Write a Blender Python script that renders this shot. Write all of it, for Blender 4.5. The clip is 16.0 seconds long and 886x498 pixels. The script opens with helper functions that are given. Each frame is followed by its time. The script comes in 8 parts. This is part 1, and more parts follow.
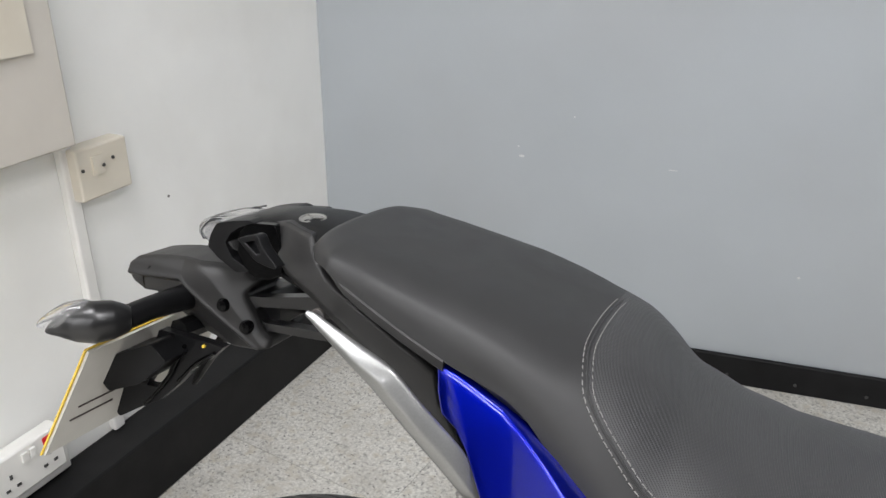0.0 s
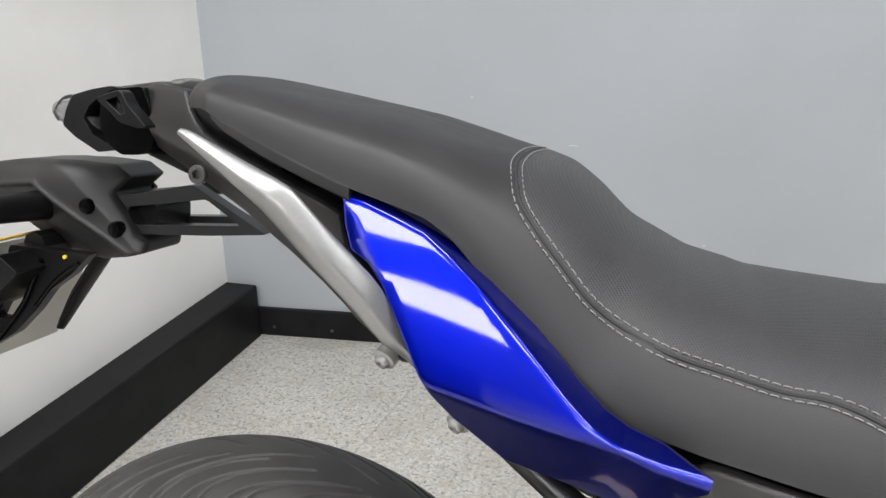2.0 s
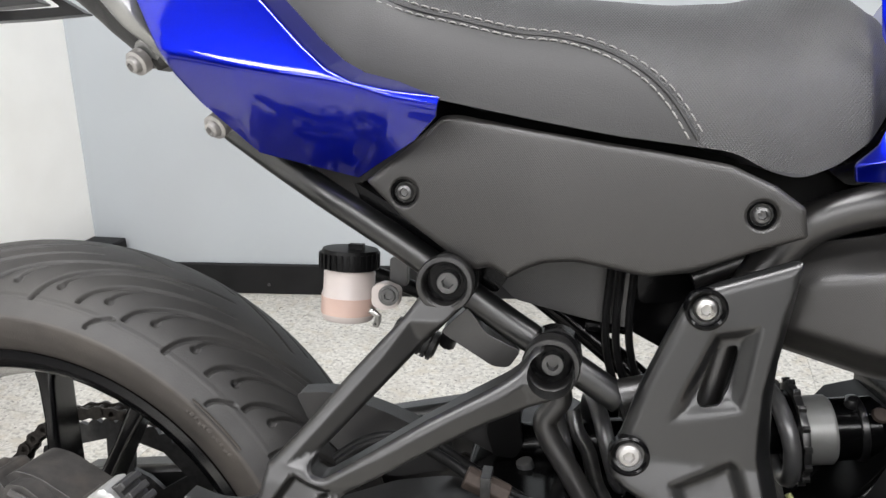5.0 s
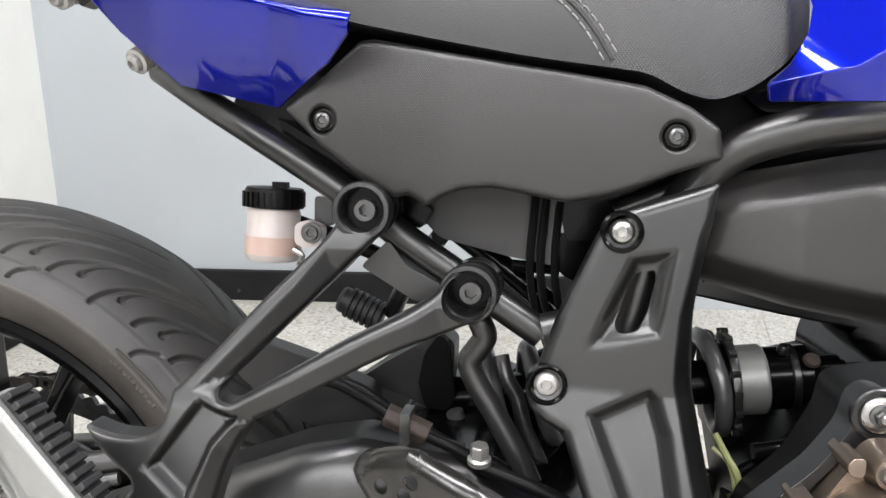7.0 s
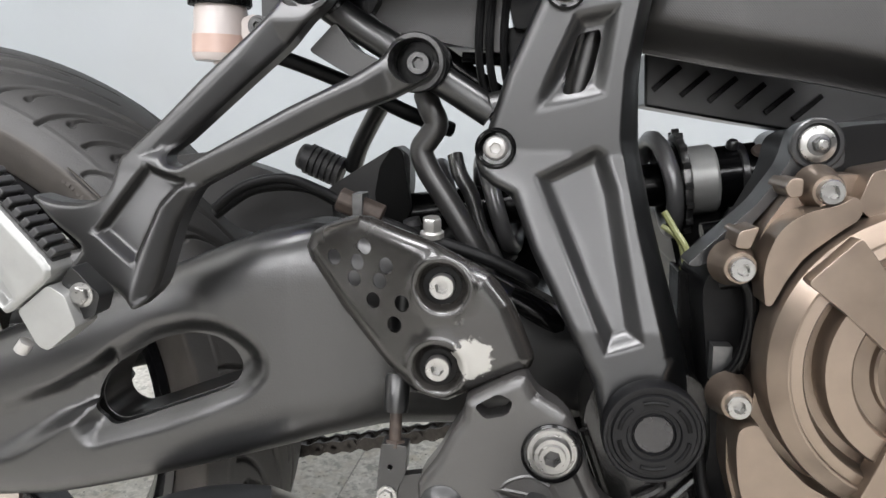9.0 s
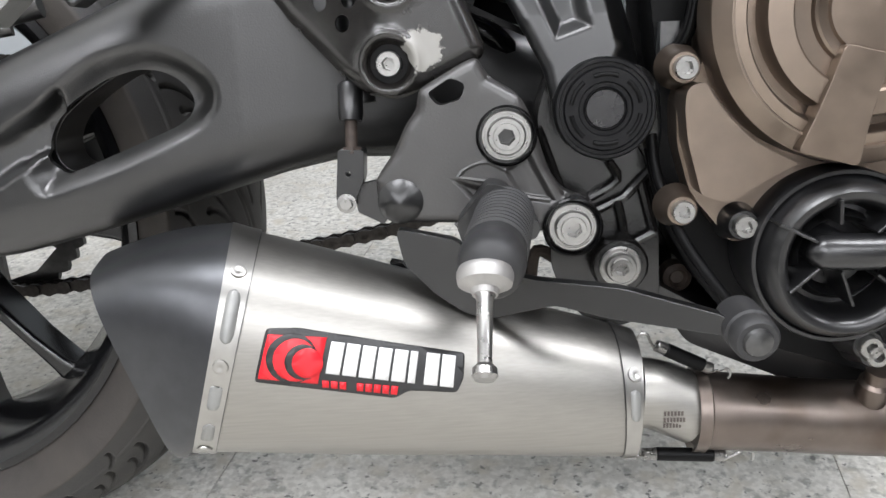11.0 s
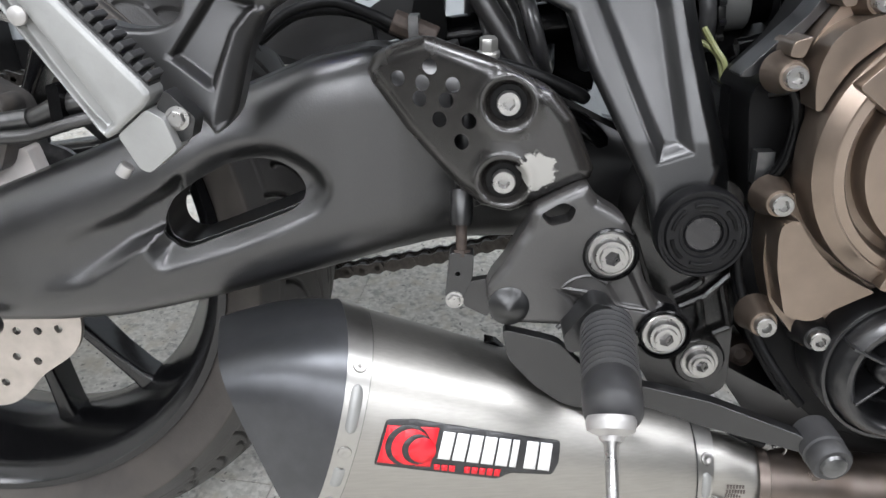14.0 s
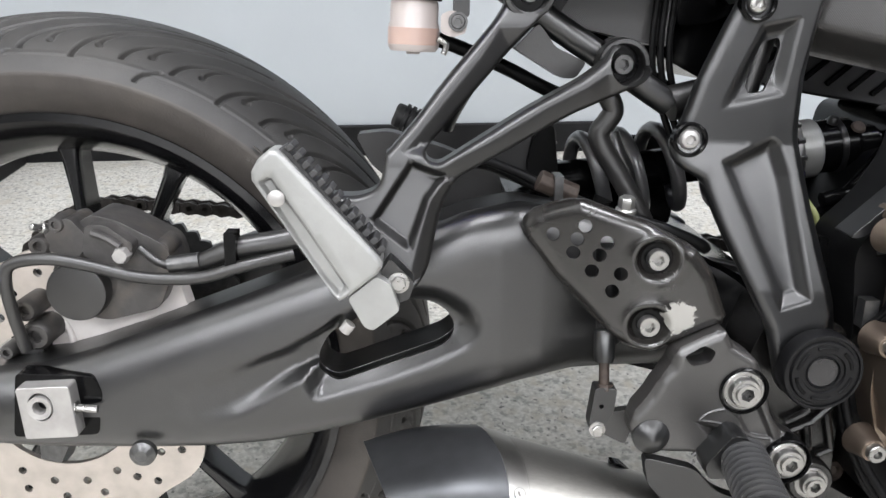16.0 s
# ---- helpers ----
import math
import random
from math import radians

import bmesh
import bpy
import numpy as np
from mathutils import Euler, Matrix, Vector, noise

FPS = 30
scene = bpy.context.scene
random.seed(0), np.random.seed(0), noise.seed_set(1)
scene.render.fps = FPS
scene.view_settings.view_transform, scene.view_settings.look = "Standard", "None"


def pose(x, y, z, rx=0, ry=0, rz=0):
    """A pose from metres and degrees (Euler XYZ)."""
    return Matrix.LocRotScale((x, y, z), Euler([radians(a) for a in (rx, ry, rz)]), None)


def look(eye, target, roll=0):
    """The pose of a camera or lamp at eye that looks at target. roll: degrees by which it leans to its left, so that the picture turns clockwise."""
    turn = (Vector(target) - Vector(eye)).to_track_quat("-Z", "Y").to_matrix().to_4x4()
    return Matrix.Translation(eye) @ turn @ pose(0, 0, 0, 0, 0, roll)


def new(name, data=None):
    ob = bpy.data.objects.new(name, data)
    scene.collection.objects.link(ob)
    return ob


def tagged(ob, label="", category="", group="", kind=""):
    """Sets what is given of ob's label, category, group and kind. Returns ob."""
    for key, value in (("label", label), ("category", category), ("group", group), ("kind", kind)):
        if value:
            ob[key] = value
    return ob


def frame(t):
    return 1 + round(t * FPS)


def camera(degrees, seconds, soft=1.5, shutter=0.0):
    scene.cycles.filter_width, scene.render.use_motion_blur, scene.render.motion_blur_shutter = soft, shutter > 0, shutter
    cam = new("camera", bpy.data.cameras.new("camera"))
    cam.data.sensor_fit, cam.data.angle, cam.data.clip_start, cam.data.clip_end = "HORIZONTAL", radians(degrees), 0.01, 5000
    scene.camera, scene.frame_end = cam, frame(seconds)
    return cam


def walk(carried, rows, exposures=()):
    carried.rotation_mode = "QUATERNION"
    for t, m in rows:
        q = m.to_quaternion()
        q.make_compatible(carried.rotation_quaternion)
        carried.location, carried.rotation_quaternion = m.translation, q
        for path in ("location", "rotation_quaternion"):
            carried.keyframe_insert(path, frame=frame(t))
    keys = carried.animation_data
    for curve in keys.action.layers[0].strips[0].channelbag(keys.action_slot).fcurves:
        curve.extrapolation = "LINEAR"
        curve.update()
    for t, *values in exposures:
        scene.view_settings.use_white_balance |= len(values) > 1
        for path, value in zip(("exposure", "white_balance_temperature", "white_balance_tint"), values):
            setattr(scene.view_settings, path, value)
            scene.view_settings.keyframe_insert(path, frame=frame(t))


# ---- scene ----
cam = camera(58.7, 16.0)
PATH = [
    (0.0, (0.331, -0.498, 1.207), (-0.385, 1.176, 0.378), 0.4),
    (0.5, (0.247, -0.468, 1.101), (-0.366, 1.277, 0.341), -0.3),
    (1.0, (0.276, -0.465, 1.086), (-0.284, 1.308, 0.349), -1.2),
    (1.5, (0.3, -0.471, 1.052), (-0.22, 1.323, 0.337), -0.7),
    (2.0, (0.32, -0.485, 1.016), (-0.181, 1.322, 0.32), -0.5),
    (2.5, (0.344, -0.502, 0.984), (-0.137, 1.318, 0.308), -0.2),
    (3.0, (0.363, -0.509, 0.944), (-0.079, 1.322, 0.271), -0.4),
    (3.5, (0.386, -0.51, 0.902), (-0.002, 1.33, 0.22), -0.7),
    (4.0, (0.407, -0.52, 0.86), (0.067, 1.323, 0.162), -0.8),
    (6.5, (0.464, -0.526, 0.767), (0.185, 1.382, 0.237), 0.6),
    (7.0, (0.476, -0.529, 0.749), (0.208, 1.369, 0.177), 0.5),
    (7.5, (0.481, -0.536, 0.726), (0.241, 1.355, 0.12), 0.4),
    (8.0, (0.483, -0.542, 0.699), (0.259, 1.342, 0.068), 0.2),
    (8.5, (0.487, -0.553, 0.672), (0.269, 1.325, 0.021), -0.2),
    (9.0, (0.495, -0.563, 0.643), (0.293, 1.314, -0.016), -0.6),
    (9.5, (0.497, -0.57, 0.614), (0.318, 1.301, -0.068), -1.0),
    (10.0, (0.501, -0.586, 0.574), (0.344, 1.282, -0.123), -1.7),
    (10.2, (0.501, -0.593, 0.562), (0.359, 1.264, -0.167), -2.0),
    (12.3, (0.508, -0.619, 0.484), (0.376, 1.176, -0.389), -4.1),
    (12.5, (0.499, -0.619, 0.498), (0.374, 1.165, -0.397), -3.9),
    (13.0, (0.475, -0.622, 0.54), (0.366, 1.131, -0.417), -3.1),
    (13.5, (0.458, -0.612, 0.565), (0.383, 1.107, -0.454), -1.8),
    (14.0, (0.432, -0.597, 0.643), (0.357, 1.117, -0.385), -0.9),
    (14.5, (0.419, -0.595, 0.678), (0.329, 1.124, -0.34), -1.0),
    (15.0, (0.381, -0.576, 0.673), (0.332, 1.143, -0.348), -0.4),
    (15.5, (0.343, -0.583, 0.705), (0.354, 1.154, -0.286), 0.4),
    (16.0, (0.299, -0.625, 0.709), (0.352, 1.176, -0.158), 1.2),
]
walk(cam, [(t, look(eye, target, roll)) for t, eye, target, roll in PATH],
     exposures=[(0.0, -0.70, 6500, 10), (1.0, -0.62, 6500, 10), (2.5, -0.48, 6550, 10), (4.0, -0.2, 6550, 10), (6.5, 0.06, 6550, 10), (9.0, 0.12, 6500, 10), (10.2, -0.03, 6450, 10),
                (12.3, -0.36, 6150, 10), (13.5, -0.23, 6200, 10), (14.5, -0.03, 6250, 10), (16.0, 0.05, 6350, 10)])


# ---- world, light, exposure ----
world = bpy.data.worlds.new("world")
scene.world = world
world.use_nodes = True
sky = world.node_tree.nodes.new("ShaderNodeTexSky")
sky.sky_type, sky.sun_disc, sky.sun_elevation, sky.sun_rotation = "NISHITA", False, radians(35), radians(200)
world.node_tree.links.new(sky.outputs[0], world.node_tree.nodes["Background"].inputs[0])
world.node_tree.nodes["Background"].inputs[1].default_value = 0.1
scene.view_settings.exposure = 0.0
CEILING = 2.75
# the two panels at y -4.7 are added to light the unseen south wall
PANELS = [(-0.1, -0.55), (1.7, -0.55), (-1.65, -2.42), (-0.1, -2.9), (1.7, -2.9), (3.6, -1.6), (-2.0, -3.9), (-0.1, -4.7), (1.7, -4.7)]
for px, py in PANELS:
    lamp = bpy.data.lights.new("panel_light", "AREA")
    lamp.shape, lamp.size, lamp.size_y, lamp.energy, lamp.color = "RECTANGLE", 1.16, 0.56, 58.0, (0.985, 0.98, 1.0)
    ob = new("panel_light", lamp)
    ob.matrix_world = pose(px, py, CEILING - 0.035)


# ---- materials ----
def material(name, color, rough=0.5, metal=0.0, coat=0.0, spec=0.5, vary=0.0, scale=40.0, bump=0.0, bscale=600.0, second=None, mix=0.0, mscale=8.0,
             stretch=(1, 1, 1), rvary=0.0, noise_detail=4.0):
    """A surface with mottling at two scales and a fine relief."""
    mat = bpy.data.materials.new(name)
    mat.use_nodes = True
    nt = mat.node_tree
    node, link = nt.nodes.new, nt.links.new
    bs = nt.nodes["Principled BSDF"]
    bs.inputs["Base Color"].default_value = (*color, 1)
    bs.inputs["Roughness"].default_value = rough
    bs.inputs["Metallic"].default_value = metal
    bs.inputs["Coat Weight"].default_value = coat
    bs.inputs["Coat Roughness"].default_value = 0.04
    bs.inputs["Specular IOR Level"].default_value = spec
    co = node("ShaderNodeTexCoord")
    mp = node("ShaderNodeMapping")
    mp.inputs["Scale"].default_value = stretch
    link(co.outputs["Object"], mp.inputs["Vector"])
    base = None
    if vary:
        n1 = node("ShaderNodeTexNoise")
        n1.inputs["Scale"].default_value, n1.inputs["Detail"].default_value = scale, noise_detail
        link(mp.outputs[0], n1.inputs["Vector"])
        ramp = node("ShaderNodeMapRange")
        ramp.inputs["From Min"].default_value, ramp.inputs["From Max"].default_value = 0.3, 0.7
        ramp.inputs["To Min"].default_value, ramp.inputs["To Max"].default_value = 1 - vary, 1 + vary
        link(n1.outputs["Fac"], ramp.inputs["Value"])
        mul = node("ShaderNodeVectorMath")
        mul.operation = "SCALE"
        mul.inputs[0].default_value = color
        link(ramp.outputs[0], mul.inputs["Scale"])
        base = mul.outputs[0]
        if rvary:
            rr = node("ShaderNodeMapRange")
            rr.inputs["From Min"].default_value, rr.inputs["From Max"].default_value = 0.3, 0.7
            rr.inputs["To Min"].default_value, rr.inputs["To Max"].default_value = rough - rvary, rough + rvary
            link(n1.outputs["Fac"], rr.inputs["Value"])
            link(rr.outputs[0], bs.inputs["Roughness"])
    if second:
        n2 = node("ShaderNodeTexNoise")
        n2.inputs["Scale"].default_value, n2.inputs["Detail"].default_value = mscale, 5.0
        link(mp.outputs[0], n2.inputs["Vector"])
        r2 = node("ShaderNodeMapRange")
        r2.inputs["From Min"].default_value, r2.inputs["From Max"].default_value = 0.48, 0.68
        r2.inputs["To Max"].default_value = mix
        link(n2.outputs["Fac"], r2.inputs["Value"])
        mx = node("ShaderNodeMix")
        mx.data_type = "RGBA"
        mx.inputs["A"].default_value = (*color, 1)
        mx.inputs["B"].default_value = (*second, 1)
        link(r2.outputs[0], mx.inputs["Factor"])
        if base:
            link(base, mx.inputs["A"])
        base = mx.outputs["Result"]
    if base:
        link(base, bs.inputs["Base Color"])
    if bump:
        n3 = node("ShaderNodeTexNoise")
        n3.inputs["Scale"].default_value, n3.inputs["Detail"].default_value = bscale, 3.0
        link(mp.outputs[0], n3.inputs["Vector"])
        bp = node("ShaderNodeBump")
        bp.inputs["Strength"].default_value, bp.inputs["Distance"].default_value = bump, 0.001
        link(n3.outputs["Fac"], bp.inputs["Height"])
        link(bp.outputs[0], bs.inputs["Normal"])
    return mat


def weave(mat, scale, strength, distance=0.0006):
    """Adds a fine crossed relief, as on textured vinyl or moulded plastic."""
    nt = mat.node_tree
    node, link = nt.nodes.new, nt.links.new
    co = node("ShaderNodeTexCoord")
    waves = []
    for turn in (38, -38):
        mp = node("ShaderNodeMapping")
        mp.inputs["Rotation"].default_value = (0, radians(turn), 0)
        link(co.outputs["Object"], mp.inputs["Vector"])
        wv = node("ShaderNodeTexWave")
        wv.inputs["Scale"].default_value = scale
        wv.bands_direction = "X"
        link(mp.outputs[0], wv.inputs["Vector"])
        waves.append(wv)
    m = node("ShaderNodeMath")
    m.operation = "MULTIPLY"
    link(waves[0].outputs["Fac"], m.inputs[0])
    link(waves[1].outputs["Fac"], m.inputs[1])
    bp = node("ShaderNodeBump")
    bp.inputs["Strength"].default_value, bp.inputs["Distance"].default_value = strength, distance
    link(m.outputs[0], bp.inputs["Height"])
    link(bp.outputs[0], nt.nodes["Principled BSDF"].inputs["Normal"])
    return mat


def glassy(name, color, rough=0.05, trans=1.0, ior=1.45):
    mat = material(name, color, rough)
    bs = mat.node_tree.nodes["Principled BSDF"]
    bs.inputs["Transmission Weight"].default_value, bs.inputs["IOR"].default_value = trans, ior
    return mat


def granite():
    """Polished speckled granite: pale grains, grey clouds, dark flecks and tan stains."""
    mat = bpy.data.materials.new("speckled_granite")
    mat.use_nodes = True
    nt = mat.node_tree
    node, link = nt.nodes.new, nt.links.new
    bs = nt.nodes["Principled BSDF"]
    co = node("ShaderNodeTexCoord")
    info = node("ShaderNodeObjectInfo")
    off = node("ShaderNodeVectorMath")
    off.operation = "ADD"
    sc = node("ShaderNodeVectorMath")
    sc.operation = "SCALE"
    sc.inputs[0].default_value = (7.0, 13.0, 3.0)
    link(info.outputs["Random"], sc.inputs["Scale"])
    link(co.outputs["Object"], off.inputs[0])
    link(sc.outputs[0], off.inputs[1])

    def cloud(scale, detail, lo, hi, a=0.0, b=1.0):
        n = node("ShaderNodeTexNoise")
        n.inputs["Scale"].default_value, n.inputs["Detail"].default_value = scale, detail
        link(off.outputs[0], n.inputs["Vector"])
        r = node("ShaderNodeMapRange")
        r.inputs["From Min"].default_value, r.inputs["From Max"].default_value = lo, hi
        r.inputs["To Min"].default_value, r.inputs["To Max"].default_value = a, b
        link(n.outputs["Fac"], r.inputs["Value"])
        return r.outputs[0]

    def layer(base, color, fac):
        mx = node("ShaderNodeMix")
        mx.data_type = "RGBA"
        mx.inputs["B"].default_value = (*color, 1)
        link(fac, mx.inputs["Factor"])
        if isinstance(base, tuple):
            mx.inputs["A"].default_value = (*base, 1)
        else:
            link(base, mx.inputs["A"])
        return mx.outputs["Result"]

    c = layer((0.52, 0.505, 0.465), (0.68, 0.665, 0.62), cloud(150.0, 3.0, 0.42, 0.62))
    c = layer(c, (0.33, 0.325, 0.30), cloud(95.0, 4.0, 0.53, 0.66))
    c = layer(c, (0.50, 0.455, 0.37), cloud(34.0, 4.0, 0.52, 0.72, 0.0, 0.75))
    c = layer(c, (0.12, 0.118, 0.112), cloud(125.0, 2.0, 0.645, 0.71, 0.0, 0.9))
    c = layer(c, (0.36, 0.34, 0.30), cloud(6.0, 5.0, 0.48, 0.72, 0.0, 0.45))
    link(c, bs.inputs["Base Color"])
    link(cloud(22.0, 6.0, 0.3, 0.7, 0.34, 0.58), bs.inputs["Roughness"])
    return mat


def scuffed(mat, centre, radius):
    """Wears the black coat of a part to bright bare metal in one ragged patch."""
    nt = mat.node_tree
    node, link = nt.nodes.new, nt.links.new
    bs = nt.nodes["Principled BSDF"]
    co = node("ShaderNodeTexCoord")
    nz = node("ShaderNodeTexNoise")
    nz.inputs["Scale"].default_value, nz.inputs["Detail"].default_value = 210.0, 9.0
    link(co.outputs["Object"], nz.inputs["Vector"])
    d = node("ShaderNodeVectorMath")
    d.operation = "DISTANCE"
    d.inputs[1].default_value = centre
    link(co.outputs["Object"], d.inputs[0])
    a = node("ShaderNodeMath")
    a.operation = "MULTIPLY_ADD"
    a.inputs[1].default_value, a.inputs[2].default_value = radius * 1.5, -radius * 0.75
    link(nz.outputs["Fac"], a.inputs[0])
    s = node("ShaderNodeMath")
    s.operation = "ADD"
    link(d.outputs["Value"], s.inputs[0])
    link(a.outputs[0], s.inputs[1])
    lt = node("ShaderNodeMapRange")
    lt.inputs["From Min"].default_value, lt.inputs["From Max"].default_value = radius * 1.06, radius * 0.94
    link(s.outputs[0], lt.inputs["Value"])
    mx = node("ShaderNodeMix")
    mx.data_type = "RGBA"
    mx.inputs["A"].default_value = bs.inputs["Base Color"].default_value
    mx.inputs["B"].default_value = (0.25, 0.243, 0.225, 1)
    link(lt.outputs[0], mx.inputs["Factor"])
    link(mx.outputs["Result"], bs.inputs["Base Color"])
    return mat


M_WHITE_WALL = material("white_wall_paint", (0.93, 0.93, 0.905), 0.55, vary=0.02, scale=6.0, second=(0.80, 0.79, 0.75), mix=0.5, mscale=2.2, bump=0.25, bscale=90.0)
M_GREY_WALL = material("grey_wall_paint", (0.405, 0.435, 0.457), 0.42, vary=0.03, scale=3.0, second=(0.37, 0.38, 0.39), mix=0.4, mscale=1.6, bump=0.3, bscale=60.0)
M_CHIP = material("pale_undercoat", (0.58, 0.59, 0.58), 0.6, vary=0.08, scale=80.0)
# dark grey on purpose: less bounce light and darker reflections from above
M_CEILING = material("darkened_ceiling_paint", (0.22, 0.22, 0.215), 0.7, vary=0.03, scale=5.0)
M_BASE = material("black_baseboard_paint", (0.011, 0.011, 0.0115), 0.45, spec=0.15, vary=0.25, scale=14.0, bump=0.15, bscale=120.0)
M_GROUT = material("tile_grout", (0.33, 0.315, 0.285), 0.85, vary=0.3, scale=60.0)
M_GRANITE = granite()
M_BEIGE = material("aged_beige_plastic", (0.72, 0.67, 0.57), 0.38, vary=0.05, scale=18.0, second=(0.58, 0.52, 0.42), mix=0.5, mscale=9.0)
M_WPLASTIC = material("white_plastic", (0.80, 0.79, 0.76), 0.35, vary=0.03, scale=20.0)
M_GREYBOX = material("beige_enamel", (0.62, 0.585, 0.53), 0.45, vary=0.04, scale=9.0)
M_PLASTIC = material("black_moulded_plastic", (0.0055, 0.0055, 0.006), 0.36, spec=0.2, vary=0.12, scale=25.0, bump=0.08, bscale=1500.0, rvary=0.04)
M_HOUSING = material("matt_black_housing_plastic", (0.017, 0.0166, 0.0167), 0.42, spec=0.42, vary=0.1, scale=30.0, bump=0.1, bscale=1500.0)
# near black, so that gaps and recesses read as deep shade
M_SHADOWBLACK = material("shade_black_inner_plastic", (0.003, 0.003, 0.003), 0.6, spec=0.1, vary=0.1, scale=40.0)
M_COVER = weave(material("dark_textured_plastic", (0.019, 0.0182, 0.0175), 0.38, spec=0.6, vary=0.08, scale=14.0), 300.0, 0.35, 0.0003)
M_COATED = material("black_satin_coating", (0.0046, 0.0048, 0.0050), 0.32, spec=0.74, vary=0.12, scale=30.0, bump=0.025, bscale=900.0, rvary=0.03)
M_BRACKET = material("worn_satin_black_paint", (0.0042, 0.0041, 0.0040), 0.39, spec=0.68, vary=0.15, scale=40.0, bump=0.03, bscale=700.0)
M_PUMP = material("glossy_black_casting", (0.008, 0.008, 0.0085), 0.30, spec=0.7, vary=0.15, scale=60.0, bump=0.08, bscale=300.0)
M_FRAMECAST = material("glossy_black_frame_casting", (0.0055, 0.0052, 0.0050), 0.25, spec=0.62, vary=0.2, scale=50.0, bump=0.12, bscale=500.0)
M_CAST = material("dark_cast_frame_paint", (0.008, 0.0076, 0.0073), 0.35, spec=0.8, vary=0.14, scale=35.0, bump=0.10, bscale=700.0, rvary=0.05)
M_ARM = material("swingarm_dark_paint", (0.0055, 0.0055, 0.0056), 0.33, spec=0.95, vary=0.10, scale=30.0, bump=0.12, bscale=900.0, rvary=0.04)
M_GLOSSBLACK = material("gloss_black_paint", (0.0022, 0.0022, 0.0024), 0.18, spec=0.14, vary=0.2, scale=30.0, bump=0.1, bscale=160.0)
M_HEEL = scuffed(material("worn_black_paint", (0.012, 0.0110, 0.0102), 0.24, spec=0.75, vary=0.2, scale=40.0, rvary=0.05), (0.469, -0.199, 0.101), 0.0105)
M_RUBBER = material("tyre_rubber", (0.030, 0.029, 0.028), 0.55, vary=0.14, scale=60.0, second=(0.05, 0.047, 0.043), mix=0.6, mscale=12.0, bump=0.2, bscale=900.0)
M_SIDEWALL = material("dusty_tyre_sidewall", (0.042, 0.037, 0.033), 0.66, vary=0.14, scale=60.0, second=(0.075, 0.065, 0.055), mix=0.6, mscale=9.0, bump=0.25, bscale=500.0)
M_SOFTRUBBER = material("black_rubber", (0.0038, 0.0038, 0.004), 0.42, spec=0.13, vary=0.15, scale=80.0)
M_PEGRUBBER = material("dusty_peg_rubber", (0.022, 0.022, 0.023), 0.55, vary=0.2, scale=90.0, second=(0.035, 0.034, 0.032), mix=0.5, mscale=30.0)
M_RIM = material("black_rim_paint", (0.004, 0.004, 0.0045), 0.20, vary=0.2, scale=40.0)
M_SEAT = material("black_seat_vinyl", (0.027, 0.027, 0.0275), 0.50, spec=0.42, vary=0.08, scale=30.0, bump=0.2, bscale=1400.0, rvary=0.04)
M_SEATGRIP = weave(material("grippy_seat_vinyl", (0.043, 0.043, 0.044), 0.46, vary=0.08, scale=30.0), 215.0, 0.7, 0.0006)
M_THREAD = material("pale_stitching_thread", (0.24, 0.235, 0.225), 0.7, vary=0.15, scale=400.0)
M_BLUE = material("blue_metallic_paint", (0.0005, 0.0064, 0.33), 0.28, metal=0.92, spec=0.1, coat=1.0, vary=0.05, scale=900.0)
M_SILVER = material("silver_paint", (0.29, 0.292, 0.287), 0.36, metal=0.7, vary=0.04, scale=500.0, coat=0.25)
M_ALU = material("cast_aluminium", (0.46, 0.455, 0.435), 0.36, metal=0.9, vary=0.10, scale=70.0, bump=0.12, bscale=500.0, rvary=0.08)
M_PALEALU = material("pale_bare_alloy", (0.27, 0.272, 0.265), 0.42, metal=0.45, vary=0.09, scale=50.0, second=(0.20, 0.195, 0.18), mix=0.4, mscale=24.0, bump=0.1, bscale=400.0)
M_DULLALU = material("dusty_aluminium", (0.36, 0.35, 0.34), 0.45, metal=0.6, vary=0.14, scale=60.0, bump=0.2, bscale=300.0)
M_ZINC = material("bright_zinc_steel", (0.33, 0.325, 0.315), 0.30, metal=0.95, vary=0.08, scale=240.0, rvary=0.04)
M_DARKSTEEL = material("dark_steel", (0.10, 0.10, 0.10), 0.32, metal=0.85, vary=0.2, scale=160.0)
M_RUST = material("rusty_steel", (0.042, 0.031, 0.025), 0.6, metal=0.4, vary=0.3, scale=220.0, second=(0.04, 0.03, 0.025), mix=0.8, mscale=120.0)
M_BRUSHED = material("brushed_stainless", (0.325, 0.315, 0.295), 0.43, metal=1.0, vary=0.06, scale=700.0, stretch=(0.03, 1, 1), rvary=0.02)
M_BAND = material("stainless_band", (0.36, 0.352, 0.335), 0.34, metal=1.0, vary=0.05, scale=120.0)
M_PIPE = material("heat_browned_steel", (0.155, 0.13, 0.115), 0.34, metal=0.95, vary=0.16, scale=40.0, second=(0.085, 0.06, 0.045), mix=0.85, mscale=14.0, rvary=0.1)
M_CARBON = material("grey_satin_end_cap", (0.068, 0.070, 0.074), 0.36, metal=0.75, vary=0.08, scale=90.0)
M_BRONZE = material("bronze_engine_paint", (0.225, 0.18, 0.144), 0.33, metal=0.88, vary=0.06, scale=90.0, coat=0.15, second=(0.165, 0.128, 0.10), mix=0.4, mscale=18.0, rvary=0.04)
M_CALIPER = material("grimy_grey_casting", (0.068, 0.065, 0.063), 0.45, metal=0.5, vary=0.25, scale=80.0, second=(0.10, 0.085, 0.07), mix=0.5, mscale=40.0, bump=0.2, bscale=300.0)
